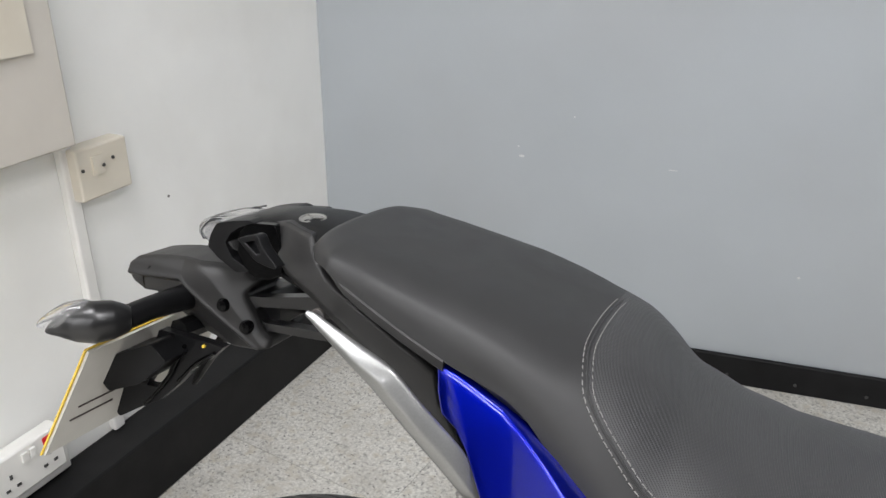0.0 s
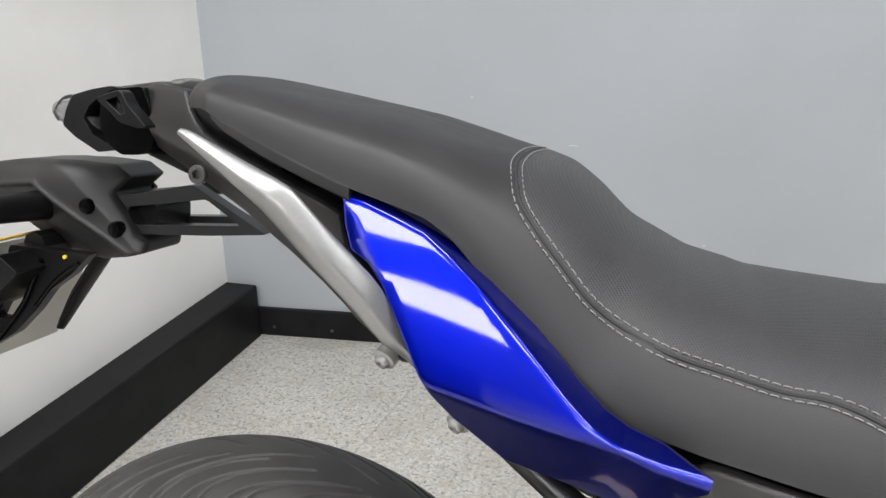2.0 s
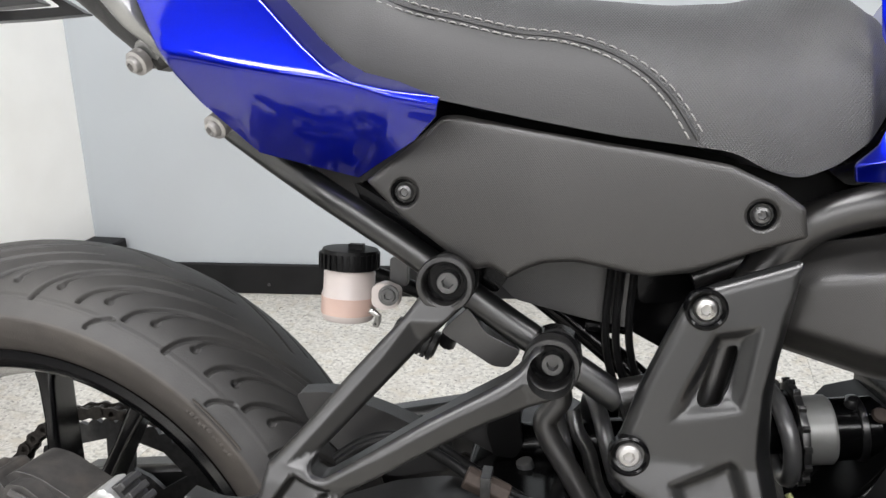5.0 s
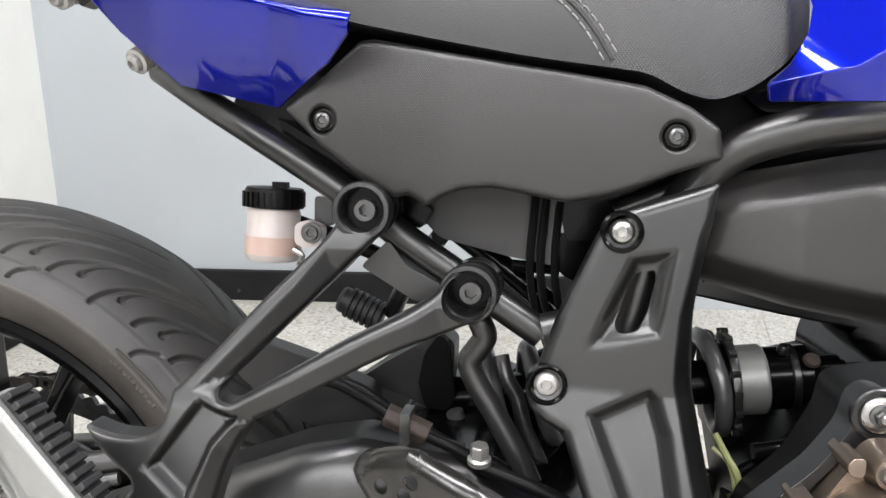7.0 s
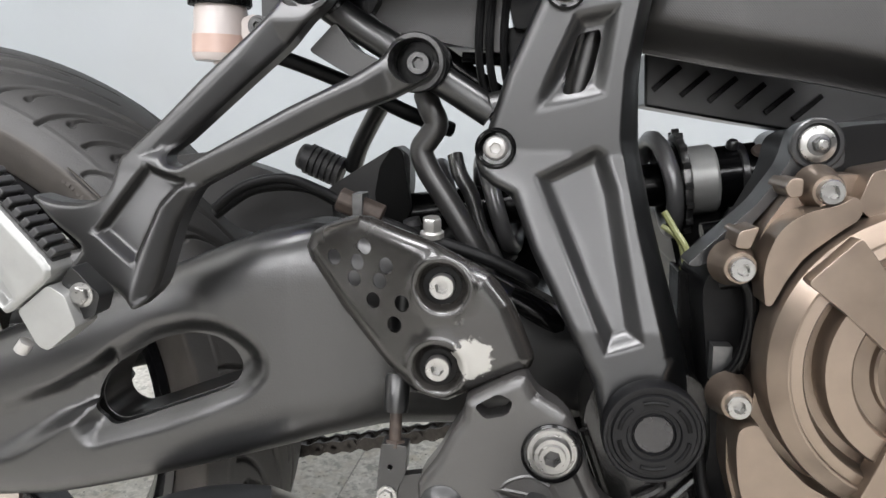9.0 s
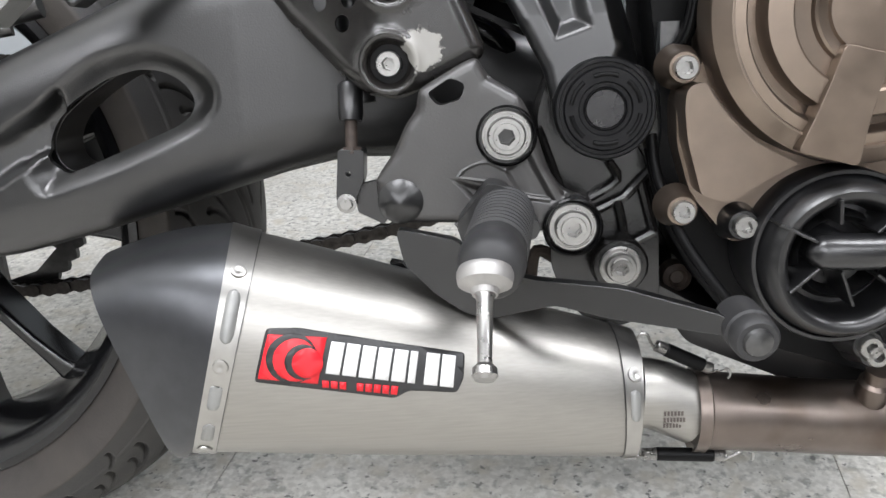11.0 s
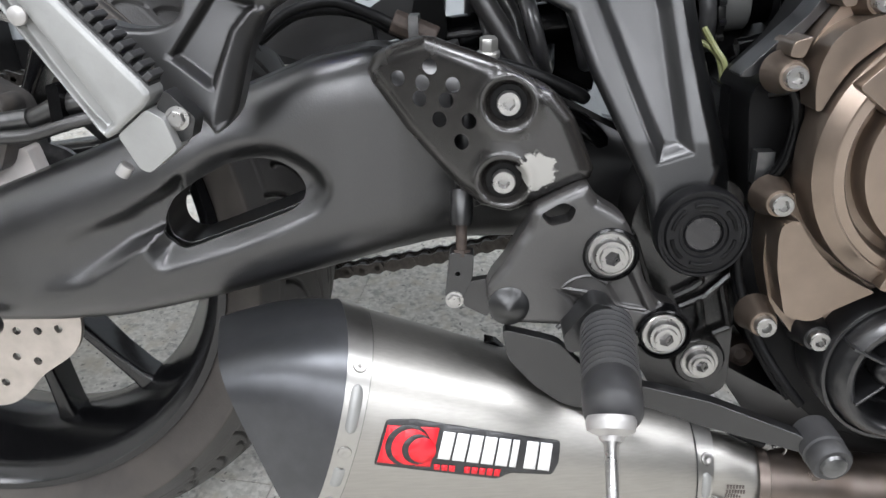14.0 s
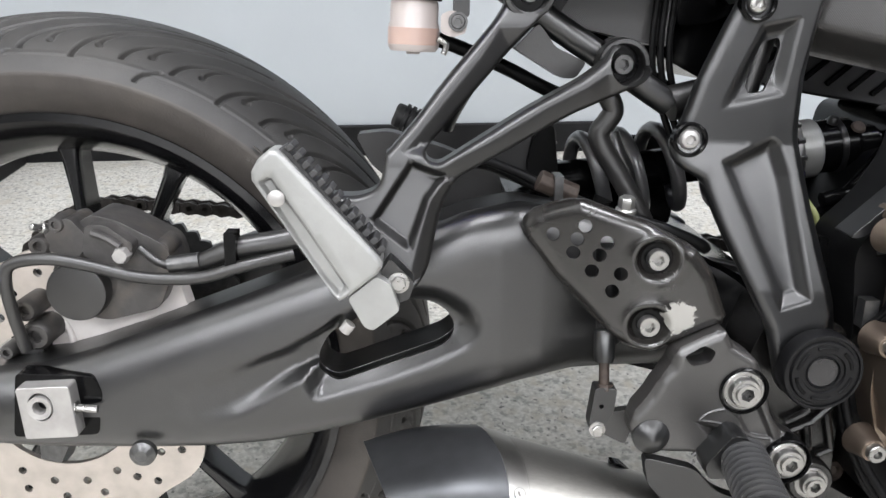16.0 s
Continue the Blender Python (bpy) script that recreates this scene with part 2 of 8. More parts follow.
M_GREYCAP = material("worn_grey_disc", (0.014, 0.0135, 0.0145), 0.22, spec=0.55, vary=0.3, scale=120.0)
M_HANGER = material("dark_grey_cast_alloy", (0.022, 0.0207, 0.0198), 0.38, spec=0.95, vary=0.14, scale=35.0, bump=0.12, bscale=700.0, rvary=0.05)
M_HOSE = material("satin_rubber_hose", (0.016, 0.0155, 0.015), 0.36, spec=0.7, vary=0.15, scale=60.0)
M_BRACKETALU = material("pale_cast_bracket", (0.56, 0.535, 0.515), 0.5, metal=0.15, vary=0.08, scale=50.0, second=(0.40, 0.36, 0.33), mix=0.5, mscale=30.0, bump=0.1, bscale=300.0)
M_LENS = glassy("clear_lamp_lens", (0.92, 0.92, 0.92), 0.08, 0.85)
M_BOTTLE = material("milky_reservoir_plastic", (0.43, 0.385, 0.365), 0.28, vary=0.04, scale=60.0)
M_FLUID = material("pink_brake_fluid", (0.43, 0.31, 0.265), 0.3, vary=0.05, scale=60.0)
M_DISC = material("copper_toned_disc_steel", (0.47, 0.43, 0.395), 0.36, metal=0.85, vary=0.12, scale=60.0, rvary=0.08)
M_YELLOW = material("yellow_reflective_sheet", (0.75, 0.52, 0.06), 0.4, vary=0.05, scale=40.0)
M_PLATEBACK = material("number_plate_back", (0.62, 0.60, 0.55), 0.4, vary=0.05, scale=20.0)
M_STICKBLACK = material("black_vinyl_sticker", (0.02, 0.02, 0.021), 0.35, vary=0.15, scale=60.0)
M_STICKWHITE = material("white_print", (0.80, 0.80, 0.79), 0.4, vary=0.03, scale=60.0)
M_STICKRED = material("red_print", (0.72, 0.012, 0.022), 0.4, vary=0.05, scale=60.0)
M_INK = material("dark_stamped_mark", (0.07, 0.055, 0.05), 0.5, vary=0.1, scale=60.0)
M_CHAIN = material("greasy_chain_steel", (0.045, 0.040, 0.036), 0.42, metal=0.6, vary=0.3, scale=200.0)
# near-black tone for unseen walls, to keep bounce light and reflections low
M_FARWALL = material("unseen_dark_wall", (0.04, 0.04, 0.042), 0.6, vary=0.05, scale=2.0)
# white for the added wall that the motorcycle's dark flanks reflect
M_SOUTHWALL = material("unseen_reflector_white", (0.80, 0.80, 0.79), 0.6, vary=0.05, scale=2.0)
M_OLIVE = material("olive_cable_sleeve", (0.20, 0.21, 0.09), 0.4, vary=0.1, scale=60.0)


# ---- builders ----
from mathutils import geometry

AX = 0.314


def finish(bm, name, mats, angle=38):
    me = bpy.data.meshes.new(name)
    bmesh.ops.recalc_face_normals(bm, faces=bm.faces)
    bm.to_mesh(me)
    bm.free()
    for mt in (mats if isinstance(mats, (list, tuple)) else [mats]):
        me.materials.append(mt)
    me.polygons.foreach_set("use_smooth", [True] * len(me.polygons))
    me.set_sharp_from_angle(angle=radians(angle))
    return me


def part(name, bm, mats, parent=None, label="", bevel=0.0, seg=2, sub=0, thick=0.0, angle=38, limit=40):
    """Links a bmesh as one mesh object under a thing or a part."""
    ob = new(name, finish(bm, name, mats, angle) if isinstance(bm, bmesh.types.BMesh) else bm)
    if parent:
        ob.parent = parent
        if parent.type == "EMPTY" and parent.name.startswith("motorcycle"):
            ob.location = (0, 0, AX)
    if thick:
        md = ob.modifiers.new("thickness", "SOLIDIFY")
        md.thickness, md.offset = thick, -1.0
    if bevel:
        md = ob.modifiers.new("edges", "BEVEL")
        md.width, md.segments, md.limit_method, md.angle_limit = bevel, seg, "ANGLE", radians(limit)
        md.use_clamp_overlap = True
    if sub:
        md = ob.modifiers.new("smooth", "SUBSURF")
        md.levels = md.render_levels = sub
    if bevel:
        md = ob.modifiers.new("normals", "WEIGHTED_NORMAL")
        md.keep_sharp = True
    if label:
        ob["label"] = label
    return ob


def smooth_line(pts, n=6, closed=False):
    """A rounded line through the points."""
    P = [Vector(p) for p in pts]
    out, m = [], len(P)
    for i in range(m if closed else m - 1):
        p0 = P[i - 1] if closed or i else P[0]
        p1, p2 = P[i], P[(i + 1) % m]
        p3 = P[(i + 2) % m] if closed or i + 2 < m else P[-1]
        for k in range(n):
            t = k / n
            out.append(0.5 * ((2 * p1) + (p2 - p0) * t + (2 * p0 - 5 * p1 + 4 * p2 - p3) * t * t + (3 * p1 - p0 - 3 * p2 + p3) * t ** 3))
    if not closed:
        out.append(P[-1])
    return out


def fillet(pts, r, n=4):
    """Cuts the corners of a closed outline to rounds of about r."""
    out, m = [], len(pts)
    for i in range(m):
        p, a, b = Vector(pts[i]), Vector(pts[i - 1]), Vector(pts[(i + 1) % m])
        u, v = a - p, b - p
        d = min(r, u.length * 0.45, v.length * 0.45)
        s, e = p + u.normalized() * d, p + v.normalized() * d
        for k in range(n + 1):
            t = k / n
            out.append((1 - t) ** 2 * s + 2 * t * (1 - t) * p + t * t * e)
    return [tuple(q) for q in out]


def circle(c, r, n=20, squash=1.0):
    return [(c[0] + r * math.cos(2 * math.pi * k / n), c[1] + r * squash * math.sin(2 * math.pi * k / n)) for k in range(n)]


def filled(outline, holes=()):
    """A flat face in x and z with holes."""
    bm = bmesh.new()
    edges = []
    for loop in (outline, *holes):
        vs = [bm.verts.new((p[0], 0, p[1])) for p in loop]
        edges += [bm.edges.new((vs[i - 1], vs[i])) for i in range(len(vs))]
    bmesh.ops.triangle_fill(bm, use_beauty=True, use_dissolve=False, edges=edges, normal=(0, -1, 0))
    return bm


def plate(outline, y0, y1, holes=(), bm=None):
    """A solid plate: outline in x and z, its outer face at y0 and its inner face at y1 (numbers or functions of x and z)."""
    b = filled(outline, holes)
    f0 = y0 if callable(y0) else (lambda x, z: y0)
    f1 = y1 if callable(y1) else (lambda x, z: y1)
    front = list(b.verts)
    rim = [e for e in b.edges if len(e.link_faces) == 1]
    back = {v: b.verts.new((v.co.x, f1(v.co.x, v.co.z), v.co.z)) for v in front}
    for f in list(b.faces):
        b.faces.new([back[v] for v in reversed(f.verts)])
    for e in rim:
        a, c = e.verts
        b.faces.new((a, c, back[c], back[a]))
    for v in front:
        v.co.y = f0(v.co.x, v.co.z)
    if bm is None:
        return b
    join(bm, b)
    return bm


def join(bm, other):
    me = bpy.data.meshes.new("joined")
    other.to_mesh(me)
    other.free()
    bm.from_mesh(me)
    bpy.data.meshes.remove(me)
    return bm


def panel(outline, yfun, holes=(), step=0.006):
    """A shaped sheet: the outline cut into a fine grid and pressed to y = yfun(x, z)."""
    b = filled(outline, holes)
    xs, zs = [p[0] for p in outline], [p[1] for p in outline]
    for lo, hi, no, k in ((min(xs), max(xs), (1, 0, 0), 0), (min(zs), max(zs), (0, 0, 1), 2)):
        n = int((hi - lo) / step)
        for i in range(1, n):
            co = [0, 0, 0]
            co[k] = lo + (hi - lo) * i / n
            bmesh.ops.bisect_plane(b, geom=list(b.verts) + list(b.edges) + list(b.faces), dist=1e-6, plane_co=co, plane_no=no)
    bmesh.ops.remove_doubles(b, verts=b.verts, dist=1e-5)
    for v in b.verts:
        v.co.y = yfun(v.co.x, v.co.z)
    for f in b.faces:
        f.normal_update()
        if f.normal.y > 0:
            f.normal_flip()
    return b


def sheet(name, b, mats, parent, label="", thick=0.003, bevel=0.0, angle=38):
    """A pressed sheet with its thickness to the back, kept facing outwards."""
    me = bpy.data.meshes.new(name)
    b.to_mesh(me)
    b.free()
    for mt in (mats if isinstance(mats, (list, tuple)) else [mats]):
        me.materials.append(mt)
    me.polygons.foreach_set("use_smooth", [True] * len(me.polygons))
    me.set_sharp_from_angle(angle=radians(angle))
    return part(name, me, mats, parent, label, bevel=bevel, thick=thick)


def depth_in(poly, pts):
    """The signed distances of many points to a polygon's edge, positive inside it."""
    a = np.asarray(poly, float)
    e = np.roll(a, -1, 0) - a
    q = np.asarray(pts, float)[:, None, :] - a[None]
    t = np.clip((q * e).sum(2) / ((e * e).sum(1) + 1e-15), 0, 1)
    d = np.sqrt(((q - t[:, :, None] * e) ** 2).sum(2)).min(1)
    z0, z1 = a[None, :, 1], np.roll(a, -1, 0)[None, :, 1]
    z = np.asarray(pts, float)[:, None, 1]
    with np.errstate(divide="ignore", invalid="ignore"):
        cross = ((z0 > z) != (z1 > z)) & (q[:, :, 0] < e[None, :, 0] * (z - z0) / (z1 - z0))
    return np.where(cross.sum(1) % 2 == 1, d, -d)


def rows_along(poly, offsets, step):
    """Points in rows beside the edge of a polygon, at set distances inside it."""
    out = []
    m = len(poly)
    area = sum(poly[i - 1][0] * poly[i][1] - poly[i][0] * poly[i - 1][1] for i in range(m))
    for o in offsets:
        row = []
        for i in range(m):
            a, b = Vector(poly[i - 1]), Vector(poly[i])
            d = b - a
            if d.length < 1e-6:
                continue
            nrm = Vector((-d.y, d.x)).normalized() * (o if area > 0 else -o)
            n = max(1, round(d.length / step))
            row += [tuple(a + d * ((k + 0.5) / n) + nrm) for k in range(n)]
        far = depth_in(poly, row)
        out += [p for p, q in zip(row, far) if abs(q - o) < 0.0002]
    return out


def cut_sheet(outline, yfun, holes, step, creases, rim):
    """The outline filled with triangles that follow its rim and its creases, pressed to y = yfun(x, z)."""
    def dense(loop, most):
        out = []
        for i in range(len(loop)):
            a, b = Vector(loop[i]), Vector(loop[(i + 1) % len(loop)])
            n = max(1, math.ceil((b - a).length / most))
            out += [tuple(a + (b - a) * (k / n)) for k in range(n)]
        return out
    loops = [dense(outline, 0.0022)] + [dense(h, 0.002) for h in holes]
    pts, edges = [], []
    for lp in loops:
        k = len(pts)
        pts += lp
        edges += [(k + i, k + (i + 1) % len(lp)) for i in range(len(lp))]
    extra = rows_along(outline, rim, 0.0022)
    for poly, offs in creases:
        extra += rows_along(poly, offs, 0.002)
    lo = [min(p[k] for p in outline) for k in (0, 1)]
    hi = [max(p[k] for p in outline) for k in (0, 1)]
    grid = [(lo[0] + (i + 0.5 * (k % 2)) * step, lo[1] + k * step * 0.87) for k in range(int((hi[1] - lo[1]) / step / 0.87) + 1) for i in range(int((hi[0] - lo[0]) / step) + 1)]
    keep = depth_in(outline, grid) > max(list(rim) + [0.0]) + step * 0.3
    for poly, offs in creases:
        q = depth_in(poly, grid)
        keep &= (q < min(offs) - step * 0.3) | (q > max(offs) + step * 0.3)
    extra += [g for g, ok in zip(grid, keep) if ok]
    good = depth_in(outline, extra) > 0.0003
    for h in holes:
        good &= depth_in(h, extra) < -0.0006
    pts += [p for p, ok in zip(extra, good) if ok]
    vs, _, fs, *_ = geometry.delaunay_2d_cdt([Vector(p) for p in pts], edges, [], 0, 1e-6)
    mid = [(sum(vs[k].x for k in f) / 3, sum(vs[k].y for k in f) / 3) for f in fs]
    ok = depth_in(outline, mid) > 0
    for h in holes:
        ok &= depth_in(h, mid) < 0
    b = bmesh.new()
    bv = [b.verts.new((v.x, yfun(v.x, v.y), v.y)) for v in vs]
    for f, k in zip(fs, ok):
        if k:
            b.faces.new([bv[i] for i in f])
    bmesh.ops.delete(b, geom=[v for v in b.verts if not v.link_faces], context="VERTS")
    for f in b.faces:
        f.normal_update()
        if f.normal.y > 0:
            f.normal_flip()
    return b


def pressed_sheet(name, outline, yfun, mats, parent, label="", holes=(), step=0.006, thick=0.003, creases=(), rim=()):
    """A pressed sheet whose shading follows its form exactly, with its thickness to the back."""
    b = cut_sheet(outline, yfun, holes, step, creases, rim)
    b.verts.index_update()
    n, d = len(b.verts), 0.0009
    co = [v.co.copy() for v in b.verts]
    slope = []
    for p in co:
        fx = (yfun(p.x + d, p.z) - yfun(p.x - d, p.z)) / (2 * d)
        fz = (yfun(p.x, p.z + d) - yfun(p.x, p.z - d)) / (2 * d)
        slope.append(Vector((fx, -1.0, fz)).normalized())
    faces = [[v.index for v in f.verts] for f in b.faces]
    rims = []
    for e in b.edges:
        if len(e.link_faces) == 1:
            lp = e.link_loops[0]
            i, k = lp.vert.index, lp.link_loop_next.vert.index
            rims.append((k, i, i + n, k + n))
    b.free()
    me = bpy.data.meshes.new(name)
    me.from_pydata(co + [Vector((p.x, p.y + thick, p.z)) for p in co], [], faces + [[i + n for i in reversed(f)] for f in faces] + rims)
    for mt in (mats if isinstance(mats, (list, tuple)) else [mats]):
        me.materials.append(mt)
    flat = len(faces) * 2
    me.polygons.foreach_set("use_smooth", [i < flat for i in range(len(me.polygons))])
    normals = []
    for i, f in enumerate(me.polygons):
        for k in f.vertices:
            normals.append((0, 0, 0) if i >= flat else (slope[k] if k < n else -slope[k - n]))
    me.normals_split_custom_set(normals)
    return part(name, me, mats, parent, label)


def rounded(e, r, depth):
    """How far a rounded edge of radius r falls back at the distance e from the rim."""
    return depth * (1 - math.sqrt(max(0.0, 1 - (1 - min(1.0, max(0.0, e) / r)) ** 2)))


def inside(poly, x, z):
    """The signed distance to a polygon's edge, positive inside it."""
    best, hit = 9.0, False
    for i in range(len(poly)):
        (ax, az), (bx, bz) = poly[i - 1], poly[i]
        dx, dz = bx - ax, bz - az
        t = max(0.0, min(1.0, ((x - ax) * dx + (z - az) * dz) / (dx * dx + dz * dz + 1e-12)))
        best = min(best, math.hypot(x - ax - t * dx, z - az - t * dz))
        if (az > z) != (bz > z) and x < dx * (z - az) / (bz - az) + ax:
            hit = not hit
    return best if hit else -best


def ramp01(v, a, b):
    t = max(0.0, min(1.0, (v - a) / (b - a)))
    return t * t * (3 - 2 * t)


def basis(axis):
    w = Vector(axis).normalized()
    u = w.orthogonal().normalized() if abs(w.z) > 0.9 else w.cross(Vector((0, 0, 1))).normalized()
    return u, w.cross(u), w


def lathe(prof, origin=(0, 0, 0), axis=(0, -1, 0), n=24, bm=None, hexes=(), squash=1.0):
    """A turned solid: profile of (radius, height along the axis); rings whose index is in hexes are six-sided."""
    b = bm or bmesh.new()
    u, v, w = basis(axis)
    rings = []
    for i, (r, h) in enumerate(prof):
        ring = []
        for k in range(n):
            a = 2 * math.pi * k / n
            q = r
            if i in hexes:
                q = r * math.cos(math.pi / 6) / math.cos((a % (math.pi / 3)) - math.pi / 6)
            ring.append(b.verts.new(Vector(origin) + u * (q * math.cos(a)) + v * (q * squash * math.sin(a)) + w * h))
        rings.append(ring)
    for r0, r1 in zip(rings, rings[1:]):
        for k in range(n):
            b.faces.new((r0[k - 1], r0[k], r1[k], r1[k - 1]))
    if prof[0][0] > 0:
        b.faces.new(rings[0])
    if prof[-1][0] > 0:
        b.faces.new(rings[-1][::-1])
    return b


def ring(prof, origin=(0, 0, 0), axis=(0, -1, 0), n=32, bm=None):
    """A turned ring: a closed profile of (radius, height)."""
    b = bm or bmesh.new()
    u, v, w = basis(axis)
    rows = []
    for r, h in prof:
        rows.append([b.verts.new(Vector(origin) + u * (r * math.cos(2 * math.pi * k / n)) + v * (r * math.sin(2 * math.pi * k / n)) + w * h) for k in range(n)])
    for i in range(len(rows)):
        for k in range(n):
            b.faces.new((rows[i - 1][k - 1], rows[i - 1][k], rows[i][k], rows[i][k - 1]))
    return b


def tube(pts, r, n=12, rounds=6, bm=None, flat=None, closed=False):
    """A bent tube through the points; r is a number or one for each point; flat squashes it: (up vector, factor)."""
    b = bm or bmesh.new()
    line = smooth_line(pts, rounds) if rounds > 1 else [Vector(p) for p in pts]
    radii = [r] * len(line) if isinstance(r, (int, float)) else [float(np.interp(i / max(1, len(line) - 1) * (len(r) - 1), range(len(r)), r)) for i in range(len(line))]
    tan = (line[1] - line[0]).normalized()
    u = tan.orthogonal().normalized()
    if flat:
        u = (Vector(flat[0]) - tan * tan.dot(Vector(flat[0]))).normalized()
    rings = []
    for i, p in enumerate(line):
        t = (line[min(i + 1, len(line) - 1)] - line[max(i - 1, 0)]).normalized()
        if flat:
            u = Vector(flat[0])
        u = (u - t * t.dot(u)).normalized()
        v = t.cross(u)
        k2 = flat[1] if flat else 1.0
        rings.append([b.verts.new(p + u * (radii[i] * math.cos(2 * math.pi * k / n)) + v * (radii[i] * k2 * math.sin(2 * math.pi * k / n))) for k in range(n)])
    for r0, r1 in zip(rings, rings[1:]):
        for k in range(n):
            b.faces.new((r0[k - 1], r0[k], r1[k], r1[k - 1]))
    b.faces.new(rings[0])
    b.faces.new(rings[-1][::-1])
    return b


def loft(rings, bm=None, caps=(True, True)):
    b = bm or bmesh.new()
    vs = [[b.verts.new(p) for p in r] for r in rings]
    n = len(vs[0])
    for r0, r1 in zip(vs, vs[1:]):
        for k in range(n):
            b.faces.new((r0[k - 1], r0[k], r1[k], r1[k - 1]))
    if caps[0]:
        b.faces.new(vs[0])
    if caps[1]:
        b.faces.new(vs[-1][::-1])
    return b


def box(c, size, bm=None, rot=None):
    b = bm or bmesh.new()
    m = Matrix.Translation(c) @ (rot or Matrix()) @ Matrix.Diagonal((*size, 1))
    bmesh.ops.create_cube(b, size=1.0, matrix=m)
    return b


SCREWS = {}


def screw(parent, at, r=0.0065, kind="socket", mat=None, axis=(0, -1, 0), name="bolt", label="", h=None):
    """A screw head with its drive; heads of one kind and size share a mesh."""
    mat = mat or M_ZINC
    h = h or r * 0.8
    key = (kind, round(r, 4), mat.name, round(h, 4))
    if key not in SCREWS:
        if kind == "socket":
            prof = [(r, 0), (r, h * 0.85), (r * 0.92, h), (r * 0.55, h), (r * 0.50, h * 0.05), (0, h * 0.05)]
            b = lathe(prof, axis=(0, 0, 1), hexes=(3, 4))
        elif kind == "button":
            prof = [(r, 0), (r, h * 0.2), (r * 0.93, h * 0.5), (r * 0.75, h * 0.85), (r * 0.5, h), (r * 0.42, h * 0.5), (0, h * 0.45)]
            b = lathe(prof, axis=(0, 0, 1), hexes=(4, 5))
        elif kind == "flange":
            prof = [(r * 1.3, 0), (r * 1.3, h * 0.12), (r * 1.22, h * 0.2), (r * 1.12, h * 0.2), (r * 1.1, h * 0.14), (r * 0.98, h * 0.14), (r * 0.96, h * 0.5), (r * 0.88, h * 0.72), (r * 0.68, h * 0.72), (r * 0.64, h), (r * 0.44, h), (r * 0.40, -h * 0.4), (0, -h * 0.4)]
            b = lathe(prof, axis=(0, 0, 1), hexes=(10, 11))
        else:
            prof = [(r * 1.35, 0), (r * 1.35, h * 0.25), (r, h * 0.32), (r, h * 0.9), (r * 0.86, h), (0, h)]
            b = lathe(prof, axis=(0, 0, 1), hexes=(2, 3, 4))
        SCREWS[key] = finish(b, "screw_head", mat, 30)
    ob = part(name, SCREWS[key], mat, parent, label)
    u, v, w = basis(axis)
    m = Matrix((u, v, w)).transposed().to_4x4()
    base = Vector((0, 0, AX)) if parent.type == "EMPTY" else Vector()
    ob.matrix_basis = Matrix.Translation(Vector(at) + base) @ m
    return ob


def interp(v, xs, ys):
    return float(np.interp(v, xs, ys))


# ---- the room ----
SLOPE, LEFT = 0.10, 0.035          # how far the two walls are out of square with the motorcycle


def wall_y(x):
    return 1.36 + SLOPE * (x + 0.7)


def wall_x(y):
    return -0.826 + LEFT * (y - 1.335)


def slab(name, corners, z0, z1, mat, label, category="wall", bevel=0.0):
    """An upright-sided block over a ground outline, as a piece of the setting."""
    b = bmesh.new()
    lo = [b.verts.new((x, y, z0)) for x, y in corners]
    hi = [b.verts.new((x, y, z1)) for x, y in corners]
    b.faces.new(lo[::-1])
    b.faces.new(hi)
    for i in range(len(lo)):
        b.faces.new((lo[i - 1], lo[i], hi[i], hi[i - 1]))
    return tagged(part(name, b, mat, None, bevel=bevel), label, category, kind="structure")


EAST, SOUTH, WEST = 6.5, -5.6, -4.5
cx, cy = wall_x(wall_y(-0.82)), wall_y(-0.82)
slab("wall_north", [(cx - 0.2, wall_y(cx - 0.2)), (EAST, wall_y(EAST)), (EAST, wall_y(EAST) + 0.15), (cx - 0.2, wall_y(cx - 0.2) + 0.15)], 0, CEILING, M_GREY_WALL, "smooth grey painted showroom wall with small chips")
END = -0.85
slab("wall_west", [(wall_x(END), END), (cx, cy), (cx - 0.15, cy), (wall_x(END) - 0.15, END)], 0, CEILING, M_WHITE_WALL, "white painted wall with faint stains")
# the walls from here on are unseen, added to close the room and shape reflections
slab("wall_return", [(WEST, END), (wall_x(END) - 0.15, END), (wall_x(END) - 0.15, END + 0.15), (WEST, END + 0.15)], 0, CEILING, M_FARWALL, "unseen dark wall added to close the room and absorb light")
slab("wall_far_west", [(WEST - 0.15, SOUTH - 0.15), (WEST, SOUTH - 0.15), (WEST, END + 0.15), (WEST - 0.15, END + 0.15)], 0, CEILING, M_FARWALL, "unseen dark wall added to close the room and absorb light")
slab("wall_south_west", [(WEST, SOUTH - 0.15), (-2.4, SOUTH - 0.15), (-2.4, SOUTH), (WEST, SOUTH)], 0, CEILING, M_FARWALL, "unseen dark wall added to close the room and absorb light")
# added white stretch, out of view, that brightens surfaces facing south
slab("wall_south", [(-2.4, SOUTH - 0.15), (2.4, SOUTH - 0.15), (2.4, SOUTH), (-2.4, SOUTH)], 0, CEILING, M_SOUTHWALL, "unseen white wall added as a reflector")
slab("wall_south_east", [(2.4, SOUTH - 0.15), (EAST, SOUTH - 0.15), (EAST, SOUTH), (2.4, SOUTH)], 0, CEILING, M_FARWALL, "unseen dark wall added to close the room and absorb light")
